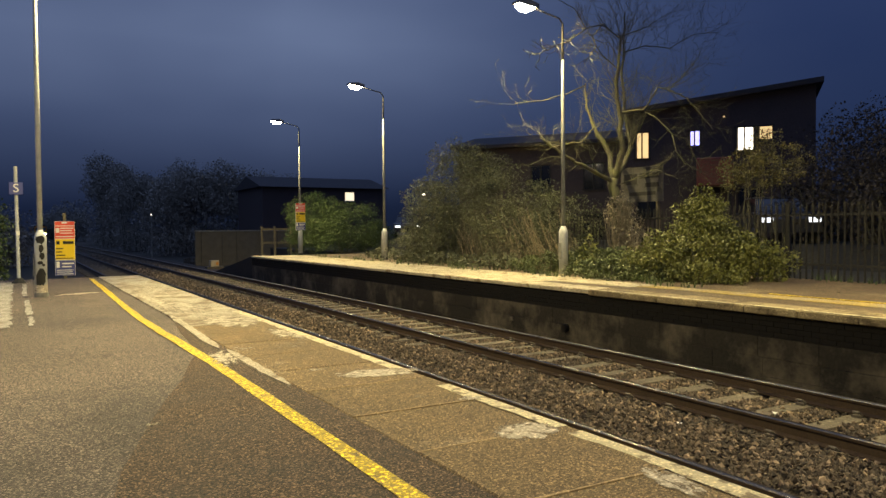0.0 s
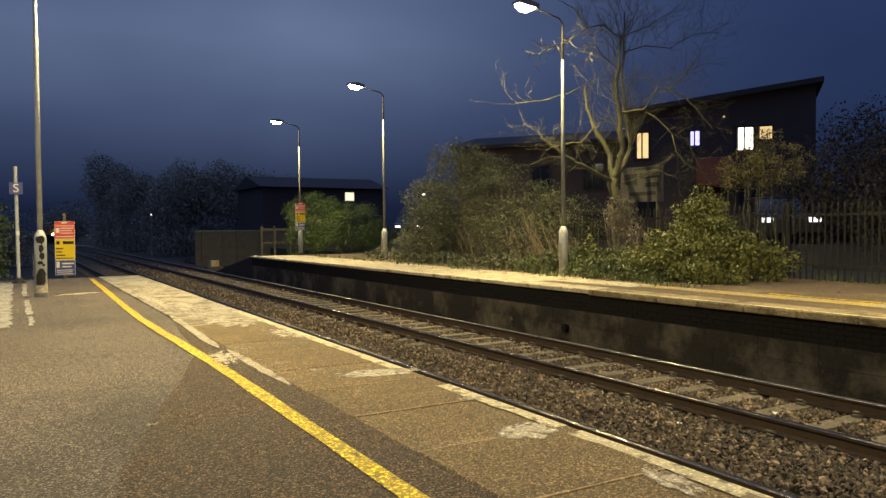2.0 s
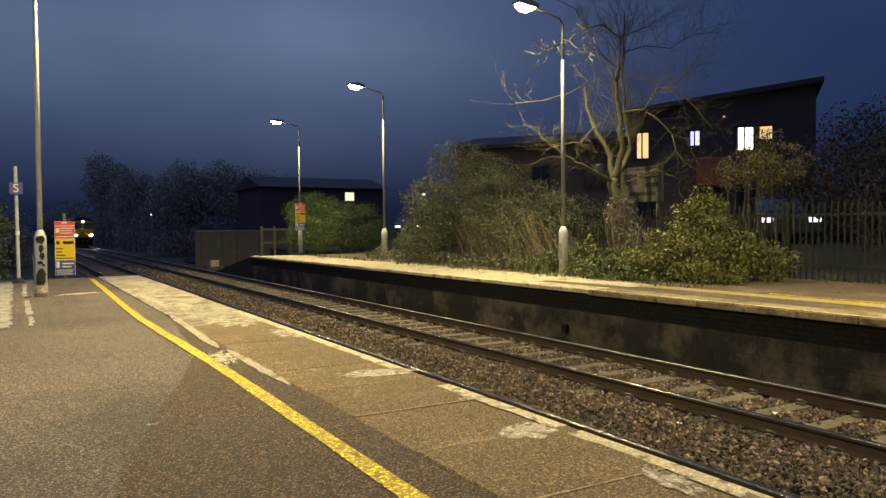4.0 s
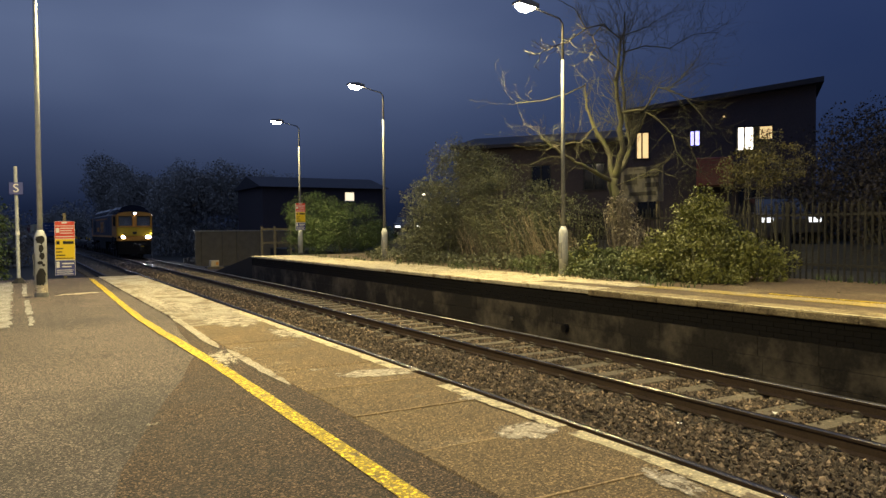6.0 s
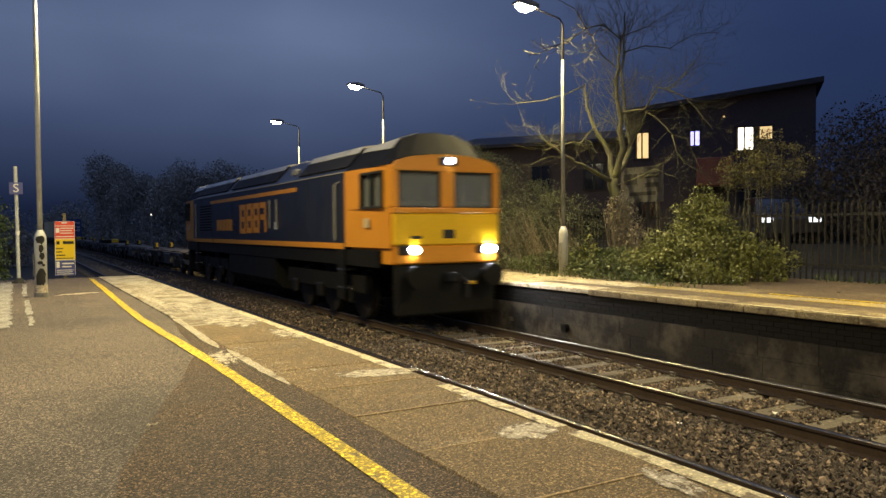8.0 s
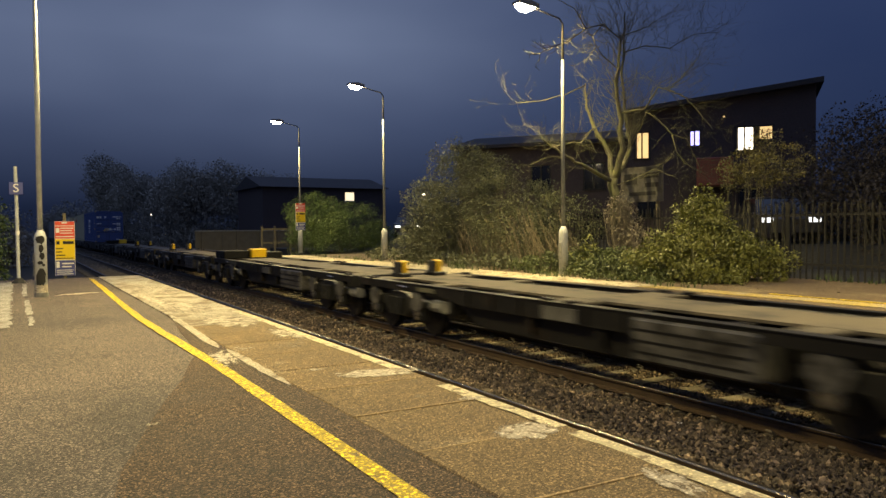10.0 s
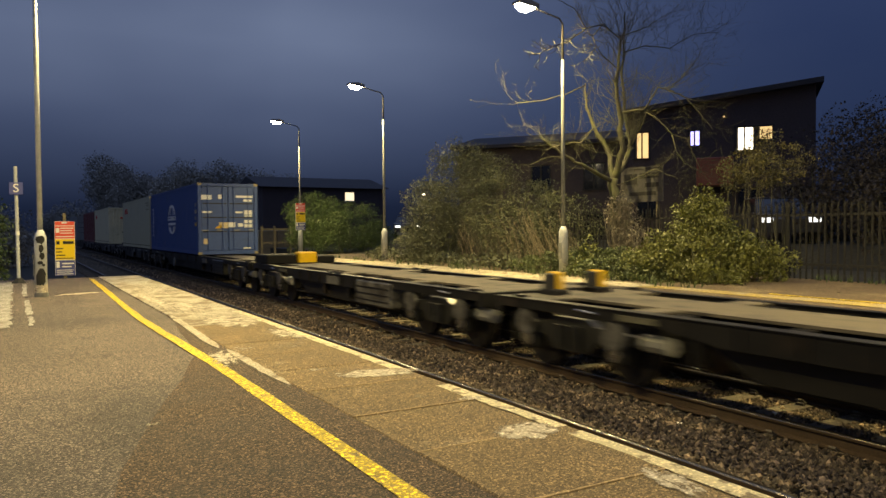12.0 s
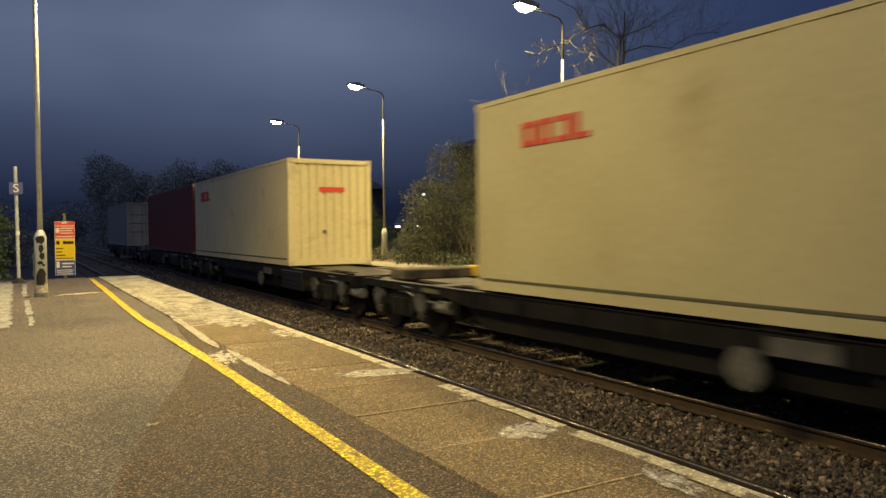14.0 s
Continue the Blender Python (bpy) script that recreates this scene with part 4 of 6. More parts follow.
            part("side_emblem", slab(Geo(), *X(1.315, 1.327), 0.95, 1.22, 2.03, 2.22, 0.005), TAN_MARK, c)
            lx = sx * 0.90
            h = part("lamp_housing", slab(Geo(), lx - 0.24, lx + 0.24, -0.075, 0.04, 1.49, 1.67, 0.03), RUBBER, c)
            if front:
                bright = sx > 0
                g = Geo().prism([(lx + a * (0.150 if bright else 0.115) + (0.03 if bright else 0.09), 1.58 + b * 0.084) for a, b in ring(0, 0, 1, 14)], "y", Y(-0.0765), Y(-0.070))
                part("headlight", g, HEADLIGHT if bright else HEADLIGHT_DIM, h, "glaring white headlight" if bright else "white marker light")
            part("buffer", Geo().tube([(sx * 0.86, Y(0.15), 1.06), (sx * 0.86, Y(-0.30), 1.06), (sx * 0.86, Y(-0.31), 1.06), (sx * 0.86, Y(-0.36), 1.06)], [0.11, 0.11, 0.23, 0.23], 14), UNDER, c)
            part("step", slab(Geo(), *X(1.05, 1.33), 2.30, 2.70, 1.10, 1.14), CHROME, c, "bright worn step")
            part("step_hanger", slab(Geo(), *X(1.28, 1.32), 2.3, 2.72, 0.45, 1.56), UNDER, c)
            part("lower_step", slab(Geo(), *X(1.05, 1.33), 2.30, 2.70, 0.70, 0.74), CHROME, c)
        arc2 = [(-1.25, 3.26)] + [(x, z + 0.02) for x, z in arc[2:-2]] + [(1.25, 3.26)]
        up = [(-1.29, 3.26), (-1.18, 3.40), (-0.80, 3.82), (-0.42, 3.945), (0, 3.985), (0.42, 3.945), (0.80, 3.82), (1.18, 3.40), (1.29, 3.26)]
        low = [(-1.29, 3.26), (-1.18, 3.38), (-0.80, 3.76), (-0.42, 3.84), (0, 3.87), (0.42, 3.84), (0.80, 3.76), (1.18, 3.38), (1.29, 3.26)]
        n = len(up)
        a = [(x, Y(0.13), z) for x, z in arc2] + [(x, Y(0.50), z) for x, z in up] + [(x, Y(2.26), z) for x, z in low]
        dome = part("cab_roof", Geo().add(a, [tuple(range(n)), tuple(range(2 * n, 3 * n))] + [(i + r * n, i + 1 + r * n, i + 1 + (r + 1) * n, i + (r + 1) * n) for r in (0, 1) for i in range(n - 1)] + [(n - 1 + r * n, r * n, (r + 1) * n, n - 1 + (r + 1) * n) for r in (0, 1)]), NAVY_ROOF, c, "dark blue cab roof")
        # pale facets laid on the shoulders as the streak of lamplight
        for sx in (-1, 1):
            fore, aft = [(0.98, 3.622), (0.80, 3.825), (0.42, 3.947)], [(0.88, 3.685), (0.80, 3.765), (0.42, 3.847)]
            lay = [(sx * x, Y(q), z + d) for d in (0.004, 0.022) for q, row in ((0.54, fore), (2.2, aft)) for x, z in row]
            part("lit_roof_streak", Geo().add(lay, [(6, 7, 10, 9), (7, 8, 11, 10), (0, 1, 4, 3), (1, 2, 5, 4), (0, 3, 9, 6), (2, 5, 11, 8), (0, 1, 7, 6), (1, 2, 8, 7), (3, 4, 10, 9), (4, 5, 11, 10)]), ROOF_GREY, dome, "pale facet painting the lamplit streak on the cab roof")
        if front:
            g = slab(Geo(), -0.20, 0.20, -0.06, 0.02, 3.27, 3.44, 0.03)
            h = part("top_light_case", g, RUBBER, c)
            part("top_light", Geo().prism([(0.02 + a * 0.085, 3.355 + b * 0.06) for a, b in ring(0, 0, 1, 12)], "y", Y(-0.075), Y(-0.055)), TOPLIGHT, h, "bright bluish white top light")
        part("nose_emblem", slab(Geo(), -0.14, 0.14, -0.028, 0.0, 1.80, 1.98, 0.01), RUBBER, c)
        part("lamp_bracket", slab(Geo(), -0.86, -0.62, -0.045, 0.0, 1.80, 1.86, 0.01), RUBBER, c)
        part("apron", slab(Geo(), -1.15, 1.15, 0.04, 0.24, 0.26, 1.30, 0.05), UNDER, c, "black snowplough apron")
        part("coupling_hook", slab(Geo(), -0.09, 0.09, -0.28, 0.05, 0.92, 1.12, 0.03), UNDER, c)
        part("brake_pipe", Geo().tube([(0.35, Y(0.02), 1.0), (0.38, Y(-0.14), 0.9), (0.36, Y(-0.12), 0.6)], 0.03, 6), RUBBER, c)
        part("jumper_tap", slab(Geo(), 0.42, 0.62, -0.06, 0.03, 0.86, 0.92, 0.01), YELLOW, c)

    cab(0.0, 1, True)
    cab(L, -1, False)
    part("frame", Geo().box(-1.28, 1.28, 0.6, L - 0.6, 1.22, 1.56), UNDER, t, "black underframe")
    part("fuel_tank", Geo().prism([(-1.25, 1.2), (-1.25, 0.6), (-1.0, 0.35), (1.0, 0.35), (1.25, 0.6), (1.25, 1.2)], "y", 7.6, 12.8), UNDER, t)
    for yc in (4.2, L - 4.2):
        b = part("bogie", Geo().box(-1.12, -0.96, yc - 2.6, yc + 2.6, 0.62, 1.0).box(0.96, 1.12, yc - 2.6, yc + 2.6, 0.62, 1.0).box(-0.9, 0.9, yc - 0.4, yc + 0.4, 0.6, 1.2), UNDER, t)
        for dy in (-1.85, 0.0, 1.85):
            wheelset(b, yc + dy, 0.53)
            for sx in (-1, 1):
                part("axle_box", Geo().chamfer(min(sx * 1.1, sx * 1.22), max(sx * 1.1, sx * 1.22), yc + dy - 0.18, yc + dy + 0.18, 0.38, 0.72, 0.04), FRAME_STEEL, b)
                part("spring", Geo().tube([(sx * 1.06, yc + dy + 0.42, 0.62), (sx * 1.06, yc + dy + 0.42, 0.98)], 0.10, 8), UNDER, b)
    CARS.append((t, 0.0, L))


def wagon(ln, label, end, wheel_at=None):
    """A skeletal container wagon. end: what stands at its tail, "pair" of yellow stops, "block" or "none"."""
    t = thing("container_wagon", label, "wagon", group="wagons of the train")
    top = 0.972

    def slab(x0, x1, q0, q1, z0, z1, b=0.0):
        return Geo().box(x0, x1, q0, q1, z0, z1, bevel=b)
    for sx in (-1, 1):
        S = lambda u, v: sorted((sx * u, sx * v))
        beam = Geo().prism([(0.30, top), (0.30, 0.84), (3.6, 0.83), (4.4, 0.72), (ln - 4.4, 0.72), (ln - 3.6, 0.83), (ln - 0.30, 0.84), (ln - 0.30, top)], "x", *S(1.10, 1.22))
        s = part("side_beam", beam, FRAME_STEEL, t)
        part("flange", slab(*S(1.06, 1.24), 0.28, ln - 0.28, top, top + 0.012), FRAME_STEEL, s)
        # added black panel: fills in shade below the beam and blocks light
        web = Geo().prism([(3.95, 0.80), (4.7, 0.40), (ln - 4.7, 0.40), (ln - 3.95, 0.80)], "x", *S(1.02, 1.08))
        part("shade_web", web, FRAME_STEEL, s, "black panel filling the shade under the side beam")
        for k in range(7):
            q = 4.6 + k * (ln - 9.2) / 6
            part("rib", slab(*S(1.22, 1.245), q - 0.03, q + 0.03, 0.74, top - 0.01), FRAME_STEEL, s)
        c = part("equipment_case", slab(*S(0.80, 1.26), 3.45, 5.15, 0.42, 0.93, 0.03), DULL_BOX if wheel_at else CASE_GREY, s, "worn grey equipment case")
        for k in range(3):
            part("case_band", slab(*S(1.255, 1.268), 3.50, 5.10, 0.52 + 0.13 * k, 0.55 + 0.13 * k), FRAME_STEEL, s)
        part("data_panel", slab(*S(1.22, 1.25), 6.2, 6.9, 0.74, 0.92), BAND_DULL, s, "pale data panel")
        part("tank", Geo().tube([(sx * 0.85, 7.6, 0.55), (sx * 0.85, 8.9, 0.55)], 0.17, 12), FRAME_STEEL, s)
        for q in (3.6, 5.8, 7.3, ln - 4.0):
            part("side_bracket", Geo().prism([(q - 0.09, 0.84), (q + 0.09, 0.84), (q + 0.04, 0.46), (q - 0.04, 0.46)], "x", *S(1.0, 1.18)), FRAME_STEEL, s)
        if wheel_at:
            part("brake_wheel", Geo().prism(ring(wheel_at, 0.57, 0.22, 18), "x", *S(1.235, 1.275)), BAND_DULL, s, "dull round brake wheel")
        part("hazard_plate", slab(*S(1.22, 1.25), ln - 3.5, ln - 2.9, 0.86, 0.93), BARK, s)
        for q in (0.55, 6.4, 6.9, ln - 0.75):
            part("container_pad", slab(*S(1.06, 1.20), q - 0.09, q + 0.09, top, 1.022), FRAME_STEEL, s)
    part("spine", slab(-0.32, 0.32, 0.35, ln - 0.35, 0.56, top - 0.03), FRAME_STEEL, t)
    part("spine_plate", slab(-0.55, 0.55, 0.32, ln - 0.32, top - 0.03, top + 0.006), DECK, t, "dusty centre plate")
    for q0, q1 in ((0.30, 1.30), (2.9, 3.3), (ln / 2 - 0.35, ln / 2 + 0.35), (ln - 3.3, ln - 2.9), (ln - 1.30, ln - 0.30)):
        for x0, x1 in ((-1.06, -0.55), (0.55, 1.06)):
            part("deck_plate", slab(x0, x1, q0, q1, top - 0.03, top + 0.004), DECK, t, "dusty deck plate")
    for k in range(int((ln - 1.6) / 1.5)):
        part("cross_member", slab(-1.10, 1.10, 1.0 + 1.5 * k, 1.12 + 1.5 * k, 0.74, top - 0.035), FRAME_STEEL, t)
    part("brake_rod", Geo().tube([(-0.95, 3.6, 0.36), (-0.95, ln - 3.6, 0.36)], 0.020, 6), WHEEL, t, "thin steel brake rod")
    for q in (0.30, ln - 0.30):
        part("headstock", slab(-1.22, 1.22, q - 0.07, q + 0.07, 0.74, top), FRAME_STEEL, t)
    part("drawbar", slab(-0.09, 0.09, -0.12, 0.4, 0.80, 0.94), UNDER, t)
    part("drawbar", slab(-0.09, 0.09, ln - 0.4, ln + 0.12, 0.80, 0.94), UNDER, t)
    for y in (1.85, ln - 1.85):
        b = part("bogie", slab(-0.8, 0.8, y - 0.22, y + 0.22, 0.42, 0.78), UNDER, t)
        for dy in (-0.9, 0.9):
            wheelset(b, y + dy, 0.42)
            for sx in (-1, 1):
                part("axle_box", slab(*sorted((sx * 0.98, sx * 1.16)), y + dy - 0.16, y + dy + 0.16, 0.27, 0.57, 0.04), DULL_BOX, b)
                part("end_cap", Geo().tube([(sx * 1.15, y + dy, 0.42), (sx * 1.19, y + dy, 0.42)], 0.10, 12), CHROME, b, "bright axle end cap")
        for sx in (-1, 1):
            f = Geo().prism([(y - 1.25, 0.55), (y - 1.2, 0.66), (y - 0.5, 0.70), (y - 0.35, 0.78), (y + 0.35, 0.78), (y + 0.5, 0.70), (y + 1.2, 0.66), (y + 1.25, 0.55), (y + 0.55, 0.50), (y + 0.35, 0.33), (y - 0.35, 0.33), (y - 0.55, 0.50)], "x", sx * 0.99, sx * 1.12)
            part("side_frame", f, DULL_BOX, b)
            for dy in (-0.14, 0.14):
                part("spring", Geo().tube([(sx * 1.14, y + dy, 0.36), (sx * 1.14, y + dy, 0.68)], 0.10, 10), DULL_BOX, b)
            part("brake_cylinder", Geo().tube([(sx * 1.02, y - 1.7, 0.60), (sx * 1.02, y - 1.3, 0.60)], 0.11, 10), PALE_BAND, b)
            for dy in (-0.9, 0.9):
                part("suspension_cover", Geo().prism(ring(y + dy, 0.66, 0.20, 10), "x", *sorted((sx * 1.14, sx * 1.205))), CASE_GREY, b, "worn grey suspension cover")
            # made-up polished bar that gives a white glint on the frame
            part("glint_bar", Geo().tube([(sx * 1.235, y - 0.62, 0.90), (sx * 1.235, y - 0.30, 0.92)], 0.016, 6), CHROME, b, "small polished bar added for a bright glint")
            part("brake_hanger", slab(*sorted((sx * 0.9, sx * 0.98)), y + 1.45, y + 1.52, 0.30, 0.80), DULL_BOX, b)
            part("brake_block", slab(*sorted((sx * 0.7, sx * 0.86)), y - 0.42, y - 0.36, 0.25, 0.6), UNDER, b)
    if end == "block":
        e = ln - 1.35
        part("end_stop", slab(-1.12, -0.18, e, e + 1.3, top, 1.26, 0.03), UNDER, t, "dark raised end stop")
        part("end_stop", slab(0.42, 1.05, e, e + 1.3, top, 1.20, 0.03), UNDER, t)
        y = part("end_block", slab(-0.17, 0.40, e - 0.15, e + 0.32, top, 1.33, 0.04), YELLOW, t, "bright yellow end block")
        part("block_foot", slab(-0.22, 0.45, e - 0.2, e + 0.36, top, top + 0.04), FRAME_STEEL, y)
    if end == "pair":
        e = ln - 0.75
        for sx in (-1, 1):
            c = sx * 0.42
            s = part("folding_stop", slab(c - 0.02, c + 0.10, e, e + 0.26, top, 1.32, 0.02), YELLOW, t, "yellow folding container stop")
            part("stop_bracket", slab(c - 0.14, c + 0.14, e - 0.1, e + 0.36, top, top + 0.09, 0.02), FRAME_STEEL, s)
            part("stop_face", slab(c - 0.14, c - 0.025, e + 0.02, e + 0.24, top, 1.30, 0.015), RUBBER, s)
    if end == "none":
        part("end_stop", slab(-0.9, 0.9, ln - 1.5, ln - 0.9, top, 1.20, 0.03), DECK, t, "raised dusty end stop")
        part("end_mark", slab(0.7, 0.92, ln - 1.52, ln - 1.3, 1.0, 1.22, 0.01), YELLOW, t)
    return t


def corrugated(x, y0, y1, z0, z1, depth, pitch, sx):
    """A side sheet with trapezoid ribs."""
    g, out, y = Geo(), [], y0
    while y < y1 - 1e-6:
        for q, d in ((0, 0), (0.25, 0), (0.38, 1), (0.87, 1)):
            out.append((min(y + q * pitch, y1), d))
        y += pitch
    out.append((y1, 0))
    vs = [(x - sx * d * depth, q, z) for z in (z0, z1) for q, d in out]
    n = len(out)
    return g.add(vs, [(i, i + 1, n + i + 1, n + i) for i in range(n - 1)])


def container(off, paint, label, kind, ln=12.19, marks_on=True):
    t = thing("freight_container", label, "container", group="containers on the train")
    z0, z1, w = 1.022, 3.95, 1.219
    for sx in (-1, 1):
        side = part("side_wall", corrugated(sx * (w - 0.012), 0.12, ln - 0.12, z0 + 0.15, z1 - 0.07, 0.018 if kind != "cream" else 0.006, 0.278 if kind != "cream" else 0.9, sx), paint, t)
        part("top_rail", Geo().box(*sorted((sx * (w - 0.06), sx * w)), 0.1, ln - 0.1, z1 - 0.08, z1 - 0.01), paint, t)
        part("bottom_rail", Geo().box(*sorted((sx * (w - 0.06), sx * w)), 0.1, ln - 0.1, z0 + 0.01, z0 + 0.155), paint, t)
        if kind == "cream":
            part("rub_strip", Geo().box(*sorted((sx * (w - 0.03), sx * (w + 0.004))), 0.15, ln - 0.15, z0 + 0.165, z0 + 0.20), BARK, t, "dark grimy rubbing strip")
        for y in (0.0, ln - 0.15):
            part("corner_post", Geo().chamfer(*sorted((sx * (w - 0.14), sx * w)), y, y + 0.15, z0 + 0.1, z1 - 0.1, 0.012), paint, t)
            for z in (z0, z1 - 0.118):
                part("corner_casting", Geo().chamfer(*sorted((sx * (w - 0.162), sx * (w + 0.003))), y - 0.004, y + 0.174, z, z + 0.118, 0.012), TAN_MARK if kind == "cream" else TAN_DULL, t)
        X = lambda d: sorted((sx * (w - 0.012), sx * (w + 0.004 + d)))
        if kind == "blue":
            # round emblem: a ring of arcs with two bars, and a column of small marks
            cy, cz = 5.88, 2.52
            for k in range(5):
                y = cy - 0.98 + 0.40 * k
                g = Geo().box(*X(0), y, y + 0.10, 2.50, 2.70).box(*X(0.001), y, y + 0.34, 2.65, 2.70).box(*X(0.001), y, y + 0.34, 2.50, 2.55)
                if k in (1, 4, 2):
                    g.box(*X(0), y + 0.25, y + 0.34, 2.50, 2.70)
                part("emblem_block", g, WHITE_MARK, side, "white emblem shape")
            part("emblem_bar", Geo().box(*X(0), cy - 0.90, cy - 0.10, 2.28, 2.39).box(*X(0), cy + 0.0, cy + 0.90, 2.28, 2.39), WHITE_MARK, side)
            for up in (1, -1):
                for rx, wid in ((0.76, 0.10), (0.38, 0.08)):
                    g = Geo()
                    for i in range(12):
                        a0, a1 = math.pi * i / 12, math.pi * (i + 1) / 12
                        base = 2.76 if up > 0 else 2.22
                        hgt = 0.42 if up > 0 else 0.31
                        p = [(cy + (rx + o) * math.cos(a), base + up * (hgt + (o if o > 0 else o * 0.6)) * math.sin(a)) for a, o in ((a0, wid / 2), (a1, wid / 2), (a1, -wid / 2), (a0, -wid / 2))]
                        g.prism(p, "x", *X(0))
                    part("emblem_arc", g, WHITE_MARK, side)
                part("emblem_rim", Geo().box(*X(0.001), cy - 0.40, cy + 0.40, *((3.10, 3.16) if up > 0 else (1.90, 1.96))), WHITE_MARK, side)
            for i in range(7):
                part("mark", Geo().box(*X(0), 11.31, 11.42, 1.72 + 0.225 * i, 1.86 + 0.225 * i), WHITE_MARK, side)
            for zz, m in ((3.0, GREY_BOX), (2.72, TAN_MARK), (2.45, GREY_BOX), (2.2, YELLOW)):
                part("mark", Geo().box(*X(0), 0.35, 0.62, zz, zz + 0.14), m, side)
        if kind == "cream":
            for i in range(4):
                y = 9.42 + 0.375 * i
                g = Geo().box(*X(0), y + (0.2 if i == 0 else 0), y + (0.31 if i == 0 else 0.09), 3.16, 3.50).box(*X(0.001), y, y + 0.31, 3.16, 3.23)
                if i > 0:
                    g.box(*X(0.001), y, y + 0.31, 3.43, 3.50)
                if i > 1:
                    g.box(*X(0), y + 0.22, y + 0.31, 3.16, 3.50)
                part("emblem_block", g, RED_MARK, side, "red emblem shape")
            for zz, l in ((3.56, 1.0), (3.42, 0.7), (3.2, 0.8)) if marks_on else ():
                part("mark", Geo().box(*X(0), 0.5, 0.5 + l, zz, zz + 0.07), TAN_DULL, side)
    part("roof", Geo().box(-w + 0.03, w - 0.03, 0.08, ln - 0.08, z1 - 0.05, z1 - 0.02), paint, t)
    part("floor", Geo().box(-w + 0.06, w - 0.06, 0.1, ln - 0.1, z0 + 0.06, z0 + 0.14), UNDER, t)
    for y, d in ((0.0, 1), (ln, -1)):
        Y = lambda q0, q1: sorted((y + d * q0, y + d * q1))
        part("end_sill", Geo().box(-w + 0.1, w - 0.1, *Y(0.0, 0.12), z0 + 0.01, z0 + 0.17), paint, t)
        part("end_header", Geo().box(-w + 0.1, w - 0.1, *Y(0.0, 0.12), z1 - 0.13, z1 - 0.01), paint, t)
        if kind == "cream":
            out, x = [], -w + 0.14
            step = (2 * w - 0.28) / 9
            for i in range(9):
                out += [(x, 0), (x + 0.3 * step, 0), (x + 0.42 * step, 1), (x + 0.88 * step, 1)]
                x += step
            out.append((x, 0))
            n = len(out)
            q = Geo().add([(a, y + d * (0.03 + 0.045 * b), z) for z in (z0 + 0.17, z1 - 0.13) for a, b in out], [(i, i + 1, n + i + 1, n + i) for i in range(n - 1)])
            e = part("end_wall", q, paint, t, "ribbed end wall")
            part("emblem_bar", Geo().box(-0.33, 0.42, *Y(0.02, 0.06), 3.05, 3.18), RED_MARK, e, "faded red emblem bar")
            part("rust_spot", Geo().prism(ring(-0.18, 1.95, 0.05, 8), "y", *Y(0.018, 0.06)), BARK, e)
        else:
            for sx in (-1, 1):
                leaf = part("door_leaf", Geo().chamfer(*sorted((sx * 0.012, sx * (w - 0.15))), *Y(0.03, 0.09), z0 + 0.18, z1 - 0.14, 0.012), paint, t)
                for zz in (1.94, 2.52, 3.09):
                    part("door_groove", Geo().box(*sorted((sx * 0.06, sx * (w - 0.2))), *Y(0.02, 0.05), zz, zz + 0.045), RUBBER, leaf)
                for rx in (0.22, 0.82):
                    part("lock_rod", Geo().tube([(sx * rx, y + d * 0.0, z0 + 0.06), (sx * rx, y + d * 0.0, z1 - 0.06)], 0.018, 8), paint, leaf)
                    part("rod_handle", Geo().box(*sorted((sx * rx, sx * (rx + 0.25))), *Y(-0.02, 0.01), 2.0, 2.04), GREY_BOX, leaf)
                for zz in (1.4, 2.2, 3.0, 3.6):
                    part("hinge", Geo().box(*sorted((sx * (w - 0.2), sx * (w - 0.10))), *Y(-0.012, 0.03), zz, zz + 0.08), paint, leaf)
            marks = ((-1.08, -0.66, 3.27, 3.46), (-0.40, -0.26, 3.30, 3.48), (0.32, 1.02, 3.36, 3.45), (0.64, 0.98, 3.20, 3.29), (-1.04, -0.66, 2.73, 2.80), (0.30, 0.58, 2.72, 2.79),
                     (0.66, 0.98, 2.66, 2.84), (0.66, 0.98, 2.58, 2.63), (0.66, 0.98, 2.30, 2.44), (0.66, 0.98, 2.13, 2.26), (0.0, 0.28, 2.14, 2.34), (0.4, 0.6, 2.16, 2.3), (0.62, 0.9, 1.24, 1.30))
            if kind == "blue":
                for a in marks:
                    part("label_plate", Geo().box(a[0], a[1], *Y(0.014, 0.05), a[2], a[3]), WHITE_MARK, t)
                part("warning_label", Geo().prism([(-0.55, 2.10), (-0.28, 2.10), (-0.28, 2.28)], "y", *Y(0.013, 0.05)), YELLOW, t)
                part("notice_label", Geo().box(-0.38, -0.02, *Y(0.013, 0.05), 2.10, 2.34), TAN_MARK, t)
                part("notice_label", Geo().box(-1.0, -0.80, *Y(0.013, 0.05), 1.46, 1.68), TAN_MARK, t)
    CARS.append((t, off, ln))


